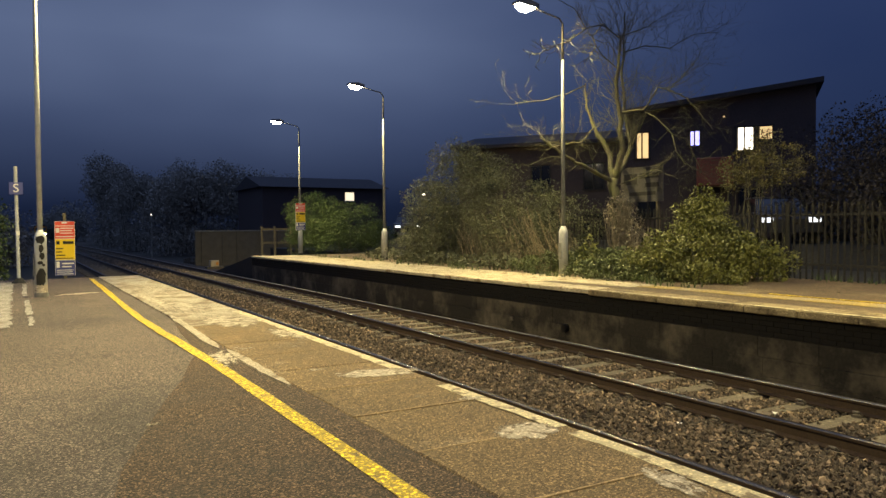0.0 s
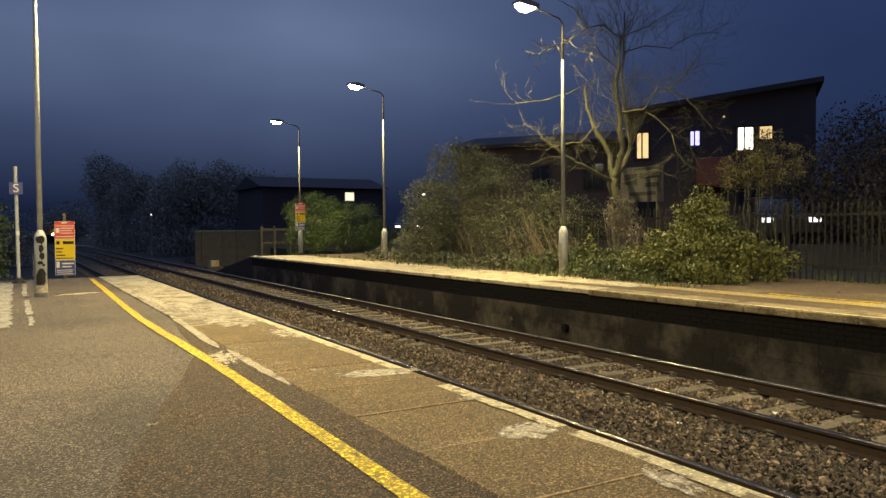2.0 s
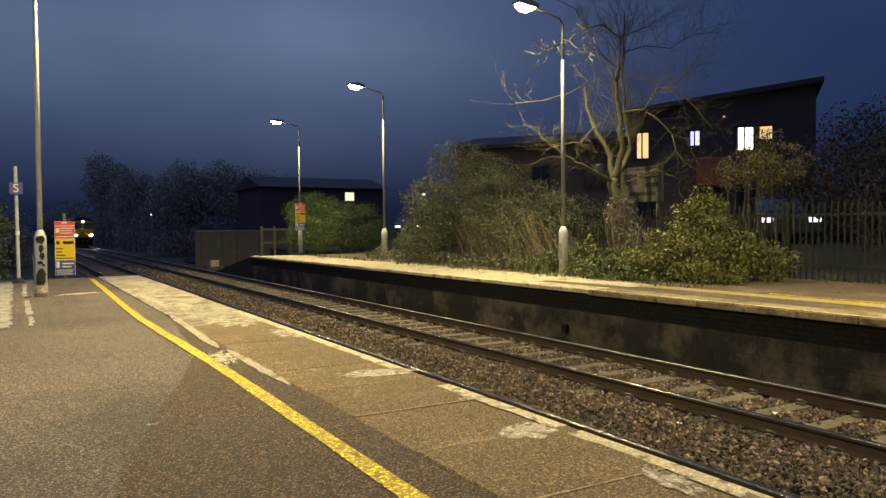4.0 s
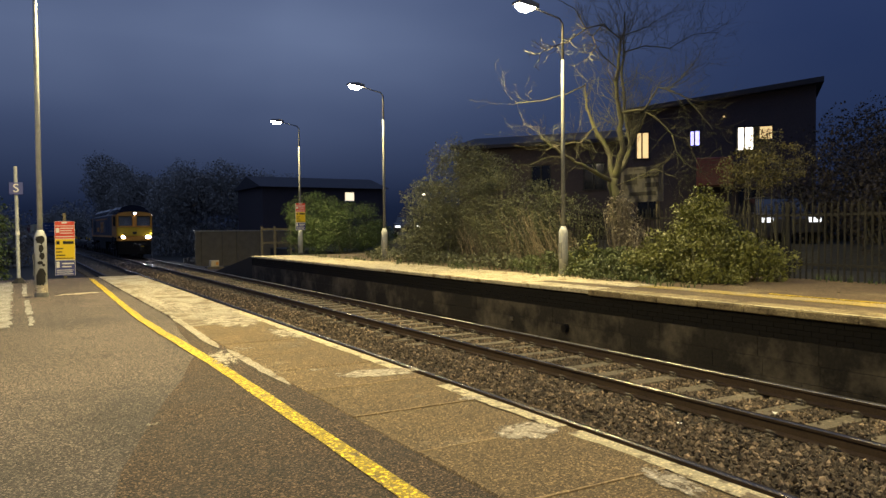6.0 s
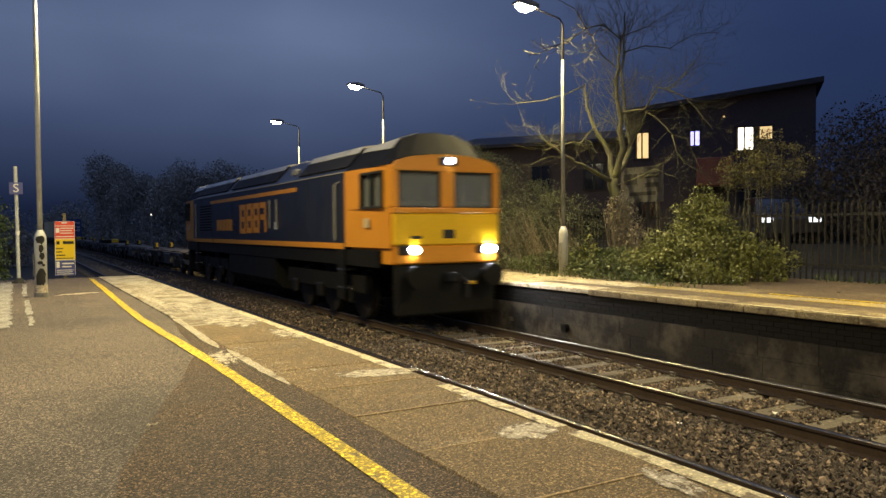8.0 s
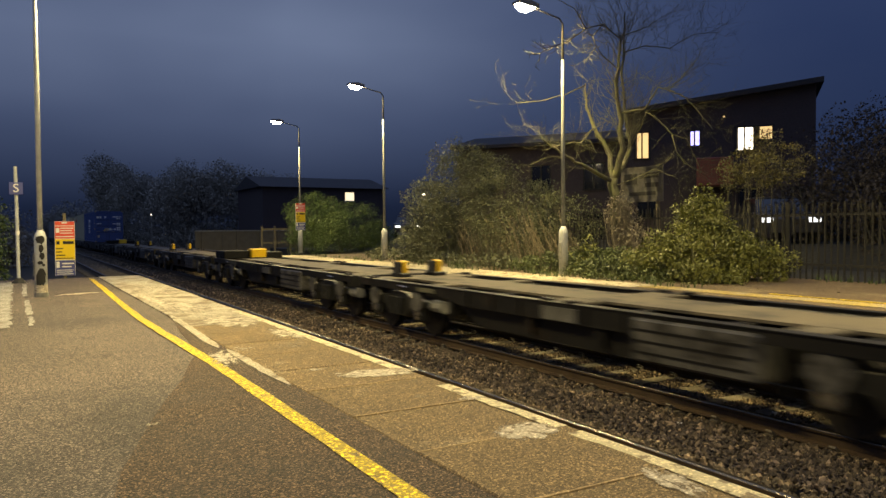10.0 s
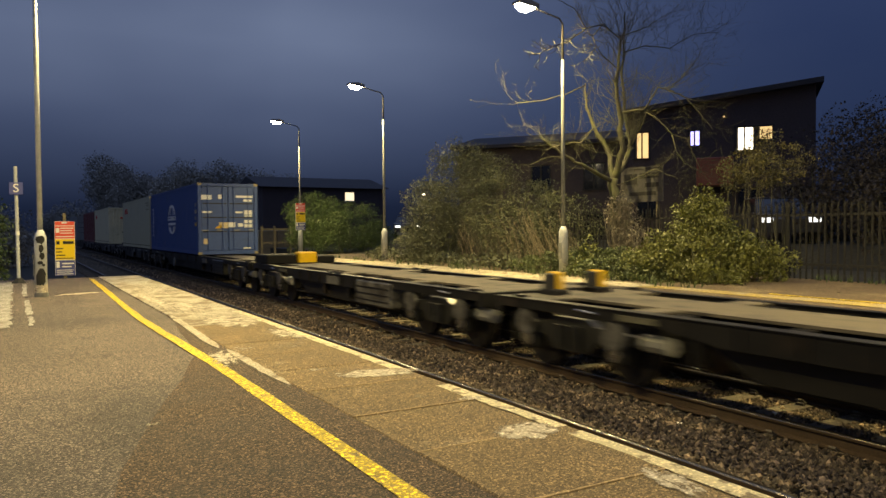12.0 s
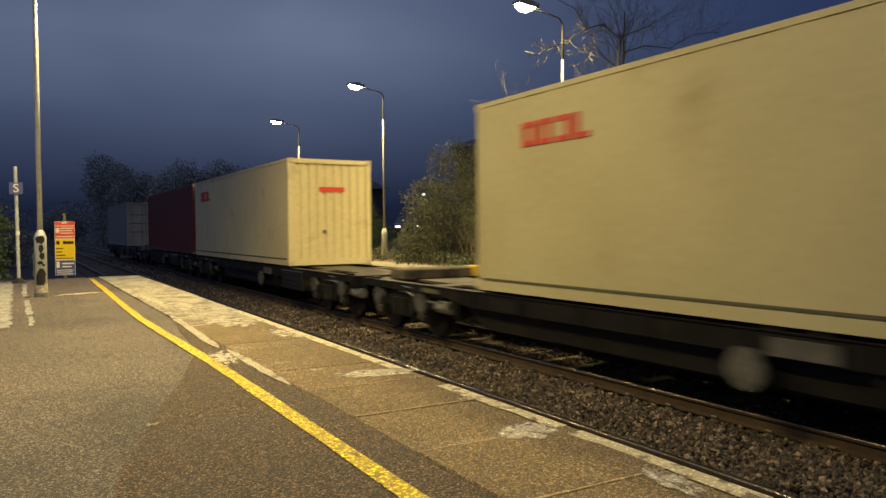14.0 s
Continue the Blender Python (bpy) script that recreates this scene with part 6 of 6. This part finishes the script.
def warning_sign(x0, x1, y, z0, z1, on_pole):
    t = thing("warning_sign", "red, yellow and blue platform warning sign board", "sign", group="warning signs")
    w, h = x1 - x0, z1 - z0
    b = part("board", Geo().chamfer(x0, x1, y, y + 0.025, z0, z1, 0.006), SIGN_WHITE, t)
    cuts = ((0.0, 0.285, SIGN_BLUE, "blue notice panel"), (0.29, 0.675, SIGN_YELLOW, "yellow warning panel"), (0.68, 1.0, SIGN_RED, "red warning panel"))
    bars = {0: [(0.06, 0.22, 0.52, 0.92, SIGN_WHITE), (0.34, 0.92, 0.74, 0.83, SIGN_WHITE), (0.34, 0.80, 0.54, 0.62, SIGN_WHITE), (0.08, 0.90, 0.34, 0.38, SIGN_WHITE), (0.08, 0.84, 0.22, 0.26, SIGN_WHITE), (0.08, 0.90, 0.09, 0.13, SIGN_WHITE)],
            1: [(0.08, 0.24, 0.74, 0.90, RUBBER), (0.40, 0.94, 0.76, 0.90, RUBBER), (0.06, 0.42, 0.52, 0.57, RUBBER), (0.06, 0.35, 0.36, 0.41, RUBBER), (0.06, 0.50, 0.20, 0.25, RUBBER), (0.06, 0.90, 0.06, 0.10, RUBBER)],
            2: [(0.36, 0.62, 0.88, 0.96, SIGN_WHITE), (0.03, 0.97, 0.72, 0.76, SIGN_WHITE), (0.28, 0.92, 0.58, 0.63, SIGN_WHITE), (0.28, 0.86, 0.44, 0.49, SIGN_WHITE), (0.28, 0.92, 0.30, 0.35, SIGN_WHITE), (0.06, 0.94, 0.10, 0.15, SIGN_WHITE), (0.06, 0.24, 0.35, 0.62, SIGN_WHITE)]}
    for i, (a, c, m, lab) in enumerate(cuts):
        p = part("panel", Geo().box(x0 + 0.008, x1 - 0.008, y - 0.006, y + 0.002, z0 + a * h + 0.006, z0 + c * h - 0.004), m, b, lab)
        for u0, u1, v0, v1, mm in bars[i]:
            z = lambda v: z0 + (a + (c - a) * v) * h
            part("text_bar", Geo().box(x0 + u0 * w, x0 + u1 * w, y - 0.010, y - 0.004, z(v0), z(v1)), mm, b)
    xm = (x0 + x1) / 2
    if on_pole:
        for z in (z0 + 0.25, z1 - 0.25):
            part("clamp", Geo().box(xm - 0.08, xm + 0.08, y + 0.02, y + 0.10, z, z + 0.04), GALV, t)
    else:
        part("post", Geo().box(xm - 0.035, xm + 0.035, y + 0.027, y + 0.09, -0.42, z1 + 0.2), TIMBER, t, "weathered wooden post")


def stop_post():
    t = thing("stop_marker", "thin grey post with small blue marker sign", "sign post")
    part("post", Geo().tube([(-7.54, 19.1, PH - 0.05), (-7.56, 19.1, 3.47)], 0.038, 10), POLE_PAINT, t)
    part("collar", Geo().tube([(-7.545, 19.1, 1.93), (-7.545, 19.1, 2.02)], 0.043, 10), SIGN_WHITE, t)
    s = part("plate", Geo().chamfer(-7.69, -7.42, 19.03, 19.05, 2.84, 3.11, 0.004), SIGN_BLUE, t, "blue marker plate")
    cu = bpy.data.curves.new("letter", "FONT")
    cu.body, cu.size, cu.align_x, cu.align_y, cu.extrude = "S", 0.27, "CENTER", "CENTER", 0.002
    tmp = new("letter_curve", cu)
    me = bpy.data.meshes.new_from_object(tmp.evaluated_get(bpy.context.evaluated_depsgraph_get()))
    bpy.data.objects.remove(tmp)
    me.materials.clear()
    me.materials.append(SIGN_WHITE)
    l = part("letter", me, None, s, "white letter S")
    l.matrix_basis = pose(-7.555, 19.022, 2.975, 90, 0, 0)
    part("foot", Geo().tube([(-7.54, 19.1, PH - 0.02), (-7.54, 19.1, PH + 0.10)], [0.16, 0.06], 10), GRIME, t)


def peeled_base():
    """Dark bare patches where paint has peeled off the near column's base."""
    rnd = random.Random(5)
    n = 11
    for z, h, a, w in ((1.86, 0.075, -1.62, 0.75), (1.71, 0.075, -1.50, 0.42), (1.58, 0.065, -1.35, 0.50), (1.46, 0.03, -1.65, 0.55), (1.42, 0.025, -1.15, 0.3), (1.20, 0.155, -1.62, 1.0)):
        rim = [(w * rnd.uniform(0.7, 1.1) * math.cos(2 * math.pi * k / n), h * rnd.uniform(0.7, 1.15) * math.sin(2 * math.pi * k / n)) for k in range(n)]
        at = lambda q, r: (-7.20 + r * math.cos(a + q[0]), 14.77 + r * math.sin(a + q[0]), z + q[1])
        vs = [at((0, 0), 0.1055)]
        for f in (0.25, 0.5, 0.75, 1.0):
            vs += [at((f * u, f * v), 0.1055) for u, v in rim]
        vs += [at(q, 0.099) for q in rim]
        fs = [(0, 1 + k, 1 + (k + 1) % n) for k in range(n)]
        for b in range(4):
            fs += [(1 + b * n + k, 1 + b * n + (k + 1) % n, 1 + (b + 1) * n + (k + 1) % n, 1 + (b + 1) * n + k) for k in range(n)]
        p = part("peeled_patch", Geo().add(vs, fs), GRIME, NEAR_POLE[0], "dark peeled paint patch")
        p.matrix_parent_inverse = NEAR_POLE[0].matrix_basis.inverted()
    p = part("bare_foot", Geo().tube([(-7.20, 14.77, PH + 0.06), (-7.20, 14.77, PH + 0.20)], 0.1045, 14), PATCH, NEAR_POLE[0], "bare yellowish foot of the column")
    p.matrix_parent_inverse = NEAR_POLE[0].matrix_basis.inverted()


def notice_board():
    t = thing("notice_board", "weathered grey board on posts behind the tree", "board")
    part("panel", Geo().chamfer(7.58, 7.62, 14.35, 15.95, 2.72, 3.66, 0.008), BOARD_GREY, t)
    for y in (14.6, 15.7):
        part("post", Geo().box(7.62, 7.70, y - 0.04, y + 0.04, PH - 0.06, 3.7), TIMBER, t)
    for a, b in ((2.70, 2.76), (3.62, 3.68)):
        part("board_frame", Geo().box(7.56, 7.60, 14.33, 15.97, a, b), BOARD_GREY, t)
    for a, b, c, d in ((14.5, 15.2, 3.35, 3.5), (14.5, 15.0, 3.1, 3.22), (15.3, 15.8, 3.2, 3.5), (14.6, 15.6, 2.88, 2.98)):
        part("text_bar", Geo().box(7.57, 7.584, a, b, c, d), GRIME, t)


# added glow that stands in for white glints on the parked cars
CAR_GLINT = glow("car_glint", (0.92, 0.95, 1.0), 1.6)
CAR_PAINT = material("dark_car_paint", (0.03, 0.03, 0.034), (0.05, 0.05, 0.055), 0.3, scale=2, fine=20, bump=0)


def parked_car(m, paint, label, tall=1.0):
    t = thing("parked_car", label, "car", m, group="parked cars")
    body = [(-2.1, 0.35), (-2.12, 0.75), (-1.9, 0.90), (-1.0, 0.98), (1.75, 1.0), (2.1, 0.9), (2.12, 0.35)]
    part("body", Geo().prism(body, "x", -0.88, 0.88), paint, t)
    part("cabin", Geo().add([(-0.8, -1.05, 0.96), (0.8, -1.05, 0.96), (0.8, 1.75, 0.98), (-0.8, 1.75, 0.98), (-0.62, -0.4, 1.45 * tall), (0.62, -0.4, 1.45 * tall), (0.62, 1.1, 1.47 * tall), (-0.62, 1.1, 1.47 * tall)],
                            [(0, 1, 5, 4), (1, 2, 6, 5), (2, 3, 7, 6), (3, 0, 4, 7), (4, 5, 6, 7)]), DARK_PANE, t, "dark glazed cabin")
    part("roof", Geo().chamfer(-0.63, 0.63, -0.42, 1.12, 1.44 * tall, 1.44 * tall + 0.05, 0.02), paint, t)
    for sx in (-1, 1):
        for y in (-1.3, 1.3):
            w = part("wheel", Geo().prism(ring(y, 0.31, 0.31, 18), "x", sx * 0.70, sx * 0.89), RUBBER, t)
            part("rim", Geo().prism(ring(y, 0.31, 0.20, 14), "x", sx * 0.885, sx * 0.90), CHROME, w)
        # glowing blocks at the nose, made up to give the glints
        part("glint_block", Geo().chamfer(*sorted((sx * 0.5, sx * 0.84)), -2.14, -2.08, 0.66, 0.80, 0.02), CAR_GLINT, t, "glowing white block in place of a glint")
        part("tail_lamp", Geo().chamfer(*sorted((sx * 0.55, sx * 0.86)), 2.08, 2.14, 0.66, 0.86, 0.02), SIGN_RED, t)


# ---- buildings ----
def window(parent, u, z0, z1, wid, mat, bars=1, y=0.0):
    """A window in a wall that faces -y of its house."""
    w = part("window", Geo().box(u - wid / 2 - 0.08, u + wid / 2 + 0.08, y - 0.06, y + 0.02, z0 - 0.06, z0), GRIME, parent)
    part("pane", Geo().box(u - wid / 2, u + wid / 2, y - 0.012, y + 0.01, z0, z1), mat, w)
    g = Geo().box(u - wid / 2 - 0.06, u + wid / 2 + 0.06, y - 0.03, y + 0.02, z1, z1 + 0.06)
    for k in range(bars + 2):
        uu = u - wid / 2 + wid * k / (bars + 1)
        g.box(uu - 0.03, uu + 0.03, y - 0.03, y + 0.02, z0, z1)
    part("window_frame", g, GRIME, w)
    if mat is not DARK_PANE:
        part("curtain", Geo().box(u - wid / 2, u - wid * 0.34, y - 0.018, y - 0.013, z0, z1), TIMBER, w)


DARK_PANE = glass("dark_pane", (0.012, 0.014, 0.018), 0.1)


def houses():
    t = thing("apartment_building", "dark brick building with a few lit upper windows", "building", pose(18.0, 19.3, 0, 0, 0, -53))
    part("wall", Geo().prism([(-5.0, -0.4), (-5.0, 6.75), (2.1, 7.45), (2.1, -0.4)], "y", 0, 7), BRICK_DARK, t, "dark brick wall")
    part("roof", Geo().prism([(-5.4, 6.72), (-5.4, 6.92), (2.35, 7.68), (2.35, 7.48)], "y", -0.4, 7.3), ROOF, t, "single pitch dark roof")
    part("wall", Geo().box(-13.0, -5.0, 0.6, 7, -0.4, 5.7), BRICK_DARK, t)
    part("roof", Geo().prism([(0.2, 5.7), (0.2, 5.85), (3.6, 6.6), (7.2, 5.7)], "x", -13.3, -5.0), ROOF, t)
    window(t, -4.45, 4.9, 5.95, 0.58, WINDOW_WARM, 1)
    window(t, -2.35, 5.33, 5.9, 0.44, WINDOW_BLUE, 1)
    window(t, -0.45, 5.05, 5.94, 0.68, WINDOW_WHITE, 1)
    window(t, 0.30, 5.45, 5.94, 0.56, WINDOW_WARM, 0)
    for u in (-4.2, -0.2, 1.4):
        window(t, u, 2.4, 3.5, 0.9, DARK_PANE, 1)
    for u in (-11.5, -9.0, -6.6):
        window(t, u, 3.7, 4.8, 0.9, DARK_PANE, 1, 0.6)
        window(t, u, 1.5, 2.6, 0.9, DARK_PANE, 1, 0.6)
    part("porch", Geo().chamfer(-2.2, -0.85, -1.1, -0.02, 3.6, 4.72, 0.03), MAROON_BOX, t, "maroon clad porch")
    part("porch_post", Geo().box(-2.15, -2.03, -1.05, -0.93, PH - 0.06, 3.6).box(-1.02, -0.9, -1.05, -0.93, PH - 0.06, 3.6), GRIME, t)
    part("security_light", Geo().chamfer(-1.25, -1.19, -0.07, -0.01, 6.40, 6.45, 0.008), WINDOW_WARM, t)
    # low houses behind the far end of the platform
    h = thing("terraced_house", "dark low house far behind the bushes, one lit window", "house")
    part("wall", Geo().box(10.5, 22, 62, 70, -0.45, 5.75), BRICK_DARK, h)
    part("roof", Geo().prism([(61.6, 5.72), (66, 6.85), (70.4, 5.72)], "x", 10.2, 22.3), ROOF, h)
    w = part("window", Geo().box(17.9, 18.9, 61.94, 62.0, 4.55, 4.62), SIGN_WHITE, h)
    part("pane", Geo().box(18.0, 18.85, 61.95, 61.99, 4.62, 5.35), WINDOW_PALE, w, "lit window pane")
    part("window_frame", Geo().box(17.94, 18.0, 61.93, 61.99, 4.6, 5.4).box(18.85, 18.91, 61.93, 61.99, 4.6, 5.4).box(17.94, 18.91, 61.93, 61.99, 5.35, 5.41), GRIME, w)
    s = thing("site_hoarding", "low weathered grey hoarding with posts beside the line", "hoarding")
    part("hoarding_panel", Geo().box(2.9, 9.5, 52, 52.12, -0.45, 1.95), TIMBER, s)
    part("capping", Geo().box(2.85, 9.55, 51.96, 52.16, 1.95, 2.03), GALV, s, "dull metal capping strip")
    for x in (3.3, 4.7, 5.7, 7.3, 8.6):
        part("panel_post", Geo().box(x, x + 0.10, 51.90, 51.998, -0.42, 1.94), TIMBER, s)
    f = thing("timber_gate", "timber gate frame at the platform end", "gate")
    for x in (5.1, 5.9, 6.9):
        part("gate_post", Geo().box(x, x + 0.12, 43.9, 44.02, -0.42, 2.25), TIMBER, f)
    part("gate_rail", Geo().box(5.1, 7.0, 43.94, 43.99, 2.0, 2.12), TIMBER, f)
    part("gate_rail", Geo().box(5.1, 7.0, 43.94, 43.99, 1.2, 1.3), TIMBER, f)


def line_side():
    b = thing("relay_box", "small pale lineside equipment box on a slab", "equipment box")
    part("case", Geo().chamfer(2.65, 3.15, 46.2, 46.6, -0.2, 0.18, 0.02), TAN_MARK, b)
    part("slab", Geo().box(2.4, 3.4, 46.0, 46.8, -0.42, -0.2), SLEEPER, b)
    part("label", Geo().box(2.95, 3.1, 46.19, 46.21, -0.1, 0.08), ORANGE, b)
    h = thing("rubble_heap", "heap of pale broken stone beside the line", "rubble")
    rnd = random.Random(14)
    g = Geo()
    for i in range(60):
        s = rnd.uniform(0.06, 0.2)
        x, y = 4.2 + rnd.gauss(0, 0.4), 56 + rnd.gauss(0, 0.4)
        g.chamfer(x - s, x + s, y - s, y + s, -0.42, -0.4 + s + rnd.uniform(0, 0.45), 0.03, )
    tagged(part("stone", g, SLEEPER, h), kind="stuff")
    q = thing("street_lamp", "small distant street lamp glowing behind the bush", "street lamp")
    part("column", Geo().tube([(8.75, 30, PH - 0.1), (8.75, 30, 3.65)], 0.045, 6), GALV, q)
    part("lamp_head", Geo().chamfer(8.62, 8.78, 29.93, 30.07, 3.56, 3.66, 0.02), WINDOW_WHITE, q)
    # a distant lamp on a post
    p = thing("yard_lamp", "tiny distant white lamp on a thin pole", "street lamp")
    part("pole", Geo().tube([(2.78, 70, -0.42), (2.78, 70, 3.55)], 0.05, 6), GALV, p)
    part("lamp", Geo().chamfer(2.73, 2.83, 69.94, 70.0, 3.45, 3.53, 0.01), WINDOW_WHITE, p)


def oddments():
    """Litter between the tracks and outlets in the far wall."""
    for x, y in ((-1.45, 5.55), (-0.2, 5.3)):
        t = thing("litter", "scrap of white paper litter on the ballast", "litter")
        part("scrap", Geo().add([(x, y, -0.125), (x + 0.07, y + 0.01, -0.11), (x + 0.08, y + 0.05, -0.12), (x + 0.01, y + 0.045, -0.10), (x + 0.01, y + 0.01, -0.150), (x + 0.07, y + 0.04, -0.150)], [(0, 1, 2, 3), (0, 1, 4), (2, 3, 5)]), SIGN_WHITE, t)
    t = thing("wall_tag", "small pale marker plate on the platform wall", "marker")
    part("plate", Geo().chamfer(FAR_EDGE + 0.04, FAR_EDGE + 0.075, 12.68, 12.80, 0.05, 0.13, 0.004), SLEEPER, t)
    t = thing("drain_pipe", "dark drain pipe end in the platform wall", "pipe")
    part("pipe", Geo().tube([(FAR_EDGE + 0.12, 10.95, 0.10), (FAR_EDGE - 0.02, 10.95, 0.09)], 0.075, 12), FRAME_STEEL, t)
    # tufts along the back of the far platform
    rnd = random.Random(19)
    g = Geo()
    for i in range(420):
        y = rnd.uniform(3.0, 33.0)
        x = (6.85 if y < 9.5 else 3.55 + 0.35 * math.sin(y * 1.7)) + rnd.gauss(0, 0.10)
        h = rnd.uniform(0.05, 0.22)
        p = Vector((x, y, PH - 0.02))
        for k in range(4):
            d = Vector((rnd.uniform(-.5, .5), rnd.uniform(-.5, .5), 1)).normalized()
            side = d.cross(Vector((0, 0, 1))).normalized() * 0.008
            g.add([p - side, p + side, p + d * h], [(0, 1, 2)])
    tagged(part("grass_tufts", g, LEAF_BUSH, None), "small grass tufts along the back of the platform", "grass", kind="stuff")
    g = Geo()
    for i in range(700):
        x, y = rnd.uniform(2.2, 6.8), rnd.uniform(3.5, 30)
        if x > 3.4 and y > 10.4:
            x = 3.4 - abs(rnd.gauss(0, 0.35))
        r, a = rnd.uniform(0.02, 0.045), rnd.uniform(0, 6.28)
        z = PH - 0.014 + rnd.uniform(0, 0.012)
        g.add([(x + r * math.cos(a + k * 1.57) * (1 if k % 2 else 0.5), y + r * math.sin(a + k * 1.57) * (1 if k % 2 else 0.5), z + rnd.uniform(0, 0.012)) for k in range(4)], [(0, 1, 2, 3)])
    tagged(part("fallen_leaves", g, STALK, None), "scattered brown fallen leaves on the far platform", "leaves", kind="stuff")


FILLETS = ((5.15, 7.0, -5.86, -5.85, 0.040), (7.15, 10.3, -5.90, -5.80, 0.045))
FILLET = material("pale_mortar", (0.33, 0.285, 0.20), (0.52, 0.465, 0.35), 0.9, scale=4, fine=40, bump=0.4, grit=0.3, stain=(0.15, 0.115, 0.07), stain_at=(0.54, 0.66), stain_scale=5, shared=True)


def platform_marks():
    smear(-5.13, 3.27, 0.27, 0.20, 3, 0.35, 12, 8, stretch=(1.6, 2.2, 1))
    smear(-5.14, 5.22, 0.42, 0.23, 4, 0.36, -14, 6.5, stretch=(1.2, 2.6, 1))
    smear(-5.48, 5.60, 0.16, 0.10, 19, 0.46, 0, 9)
    smear(-5.24, 4.33, 0.10, 0.10, 14, 0.47, 0, 12)
    smear(-4.97, 4.10, 0.12, 0.12, 13, 0.42, 0, 10)
    smear(-5.07, 2.28, 0.13, 0.28, 5, 0.40, -6, 8, stretch=(2.2, 1, 1))
    smear(-5.99, 6.55, 0.17, 0.62, 6, 0.40, -6, 8, stretch=(2.0, 1, 1))
    smear(-5.72, 6.95, 0.20, 0.30, 20, 0.48, 0, 7)
    smear(-5.05, 7.75, 0.22, 0.85, 8, 0.42, 4, 5, stretch=(1.6, 1.6, 1))
    smear(-5.30, 6.9, 0.42, 0.25, 21, 0.50, 0, 7)
    smear(-5.30, 9.3, 0.50, 1.2, 9, 0.41, 0, 5, stretch=(1.2, 1.3, 1))
    smear(-5.66, 12.8, 0.18, 3.2, 10, 0.39, 0, 5)
    smear(-5.45, 11.4, 0.55, 1.7, 15, 0.42, 0, 5, stretch=(1.2, 1.2, 1))
    smear(-5.25, 14.8, 0.45, 2.2, 22, 0.43, 0, 4, stretch=(1.2, 1.0, 1))
    smear(-6.88, 4.52, 0.10, 0.07, 11, 0.46, scale=16.0, stretch=(1.0, 1.4, 1.0), label="small fleck of white paint on the asphalt")
    smear(-6.58, 14.85, 0.62, 0.22, 16, 0.35, 22, 6, label="pale repair seam across the platform")
    # whitened paving and a broken white line at the back of the platform
    rnd = random.Random(27)

    def edge(x, y0, y1, amp, n):
        return [(x + rnd.uniform(-amp, amp), y0 + (y1 - y0) * k / n) for k in range(n + 1)]

    def sheet(name, right, left, label, mat, z=PH - 0.006):
        out = right + left[::-1]
        n = len(out)
        g = Geo().add([(x, y, z) for x, y in out] + [(x, y, z - 0.015) for x, y in out], [tuple(range(n))[::-1]] + [(k, (k + 1) % n, n + (k + 1) % n, n + k) for k in range(n)])
        tagged(part(name, g, mat, None), label, "paint patch", kind="structure")

    for y0, y1, xa, xb, w in FILLETS:
        n = int((y1 - y0) / 0.12)
        c = [(xa + (xb - xa) * k / n, y0 + (y1 - y0) * k / n) for k in range(n + 1)]
        sheet("mortar_fillet", [(x + w * min(1, 0.25 + k / 5, 0.25 + (n - k) / 5) + rnd.uniform(-0.012, 0.012), y) for k, (x, y) in enumerate(c)], [(x - w * min(1, 0.25 + k / 5, 0.25 + (n - k) / 5) + rnd.uniform(-0.008, 0.008), y) for k, (x, y) in enumerate(c)], "pale mortar fillet along the edge slabs", FILLET, PH + 0.006)
    for k in range(9):
        y = 10.15 + k * 1.02
        sheet("whitened_paving", edge(-7.64 - 0.004 * k, y, y + 1.0, 0.035, 9), edge(-9.6, y, y + 1.0, 0.0, 2), "row of whitened worn paving beside the platform end", PAVING_WHITE)
    for y0, y1, w in ((10.2, 11.3, 0.025), (11.6, 14.1, 0.055), (15.0, 18.4, 0.045)):
        sheet("white_line", edge(-7.40 - 0.006 * (y0 - 10) + w / 2, y0, y1, 0.02, 12), edge(-7.43 - 0.006 * (y0 - 10) - w / 2, y0, y1, 0.02, 12), "broken white painted line on the platform", PAVING_WHITE)


ground()
track("track_far", 0.0, "far railway track, rusty rails on concrete sleepers", True)
track("track_near", NEAR_TRACK, "near railway track below the platform edge", False)
near_platform()
far_platform()
lamps()
train()
peeled_base()
warning_sign(-6.755, -6.305, 20.6, 0.91, 2.26, False)
warning_sign(4.245, 4.735, 34.9, 1.985, 3.315, True)
stop_post()
palisade()
notice_board()
houses()
parked_car(pose(13.9, 15.6, 1.45, 0, 0, -40), CAR_PAINT, "dark car with glowing glint blocks parked on the bank behind the fence")
parked_car(pose(16.0, 46.0, 1.45, 0, 0, -25), CAR_PAINT, "dark car with glowing glint blocks parked far behind the bushes")
line_side()
planting()
platform_marks()
oddments()
far_wall()
edge_slabs()
stones()
motions()
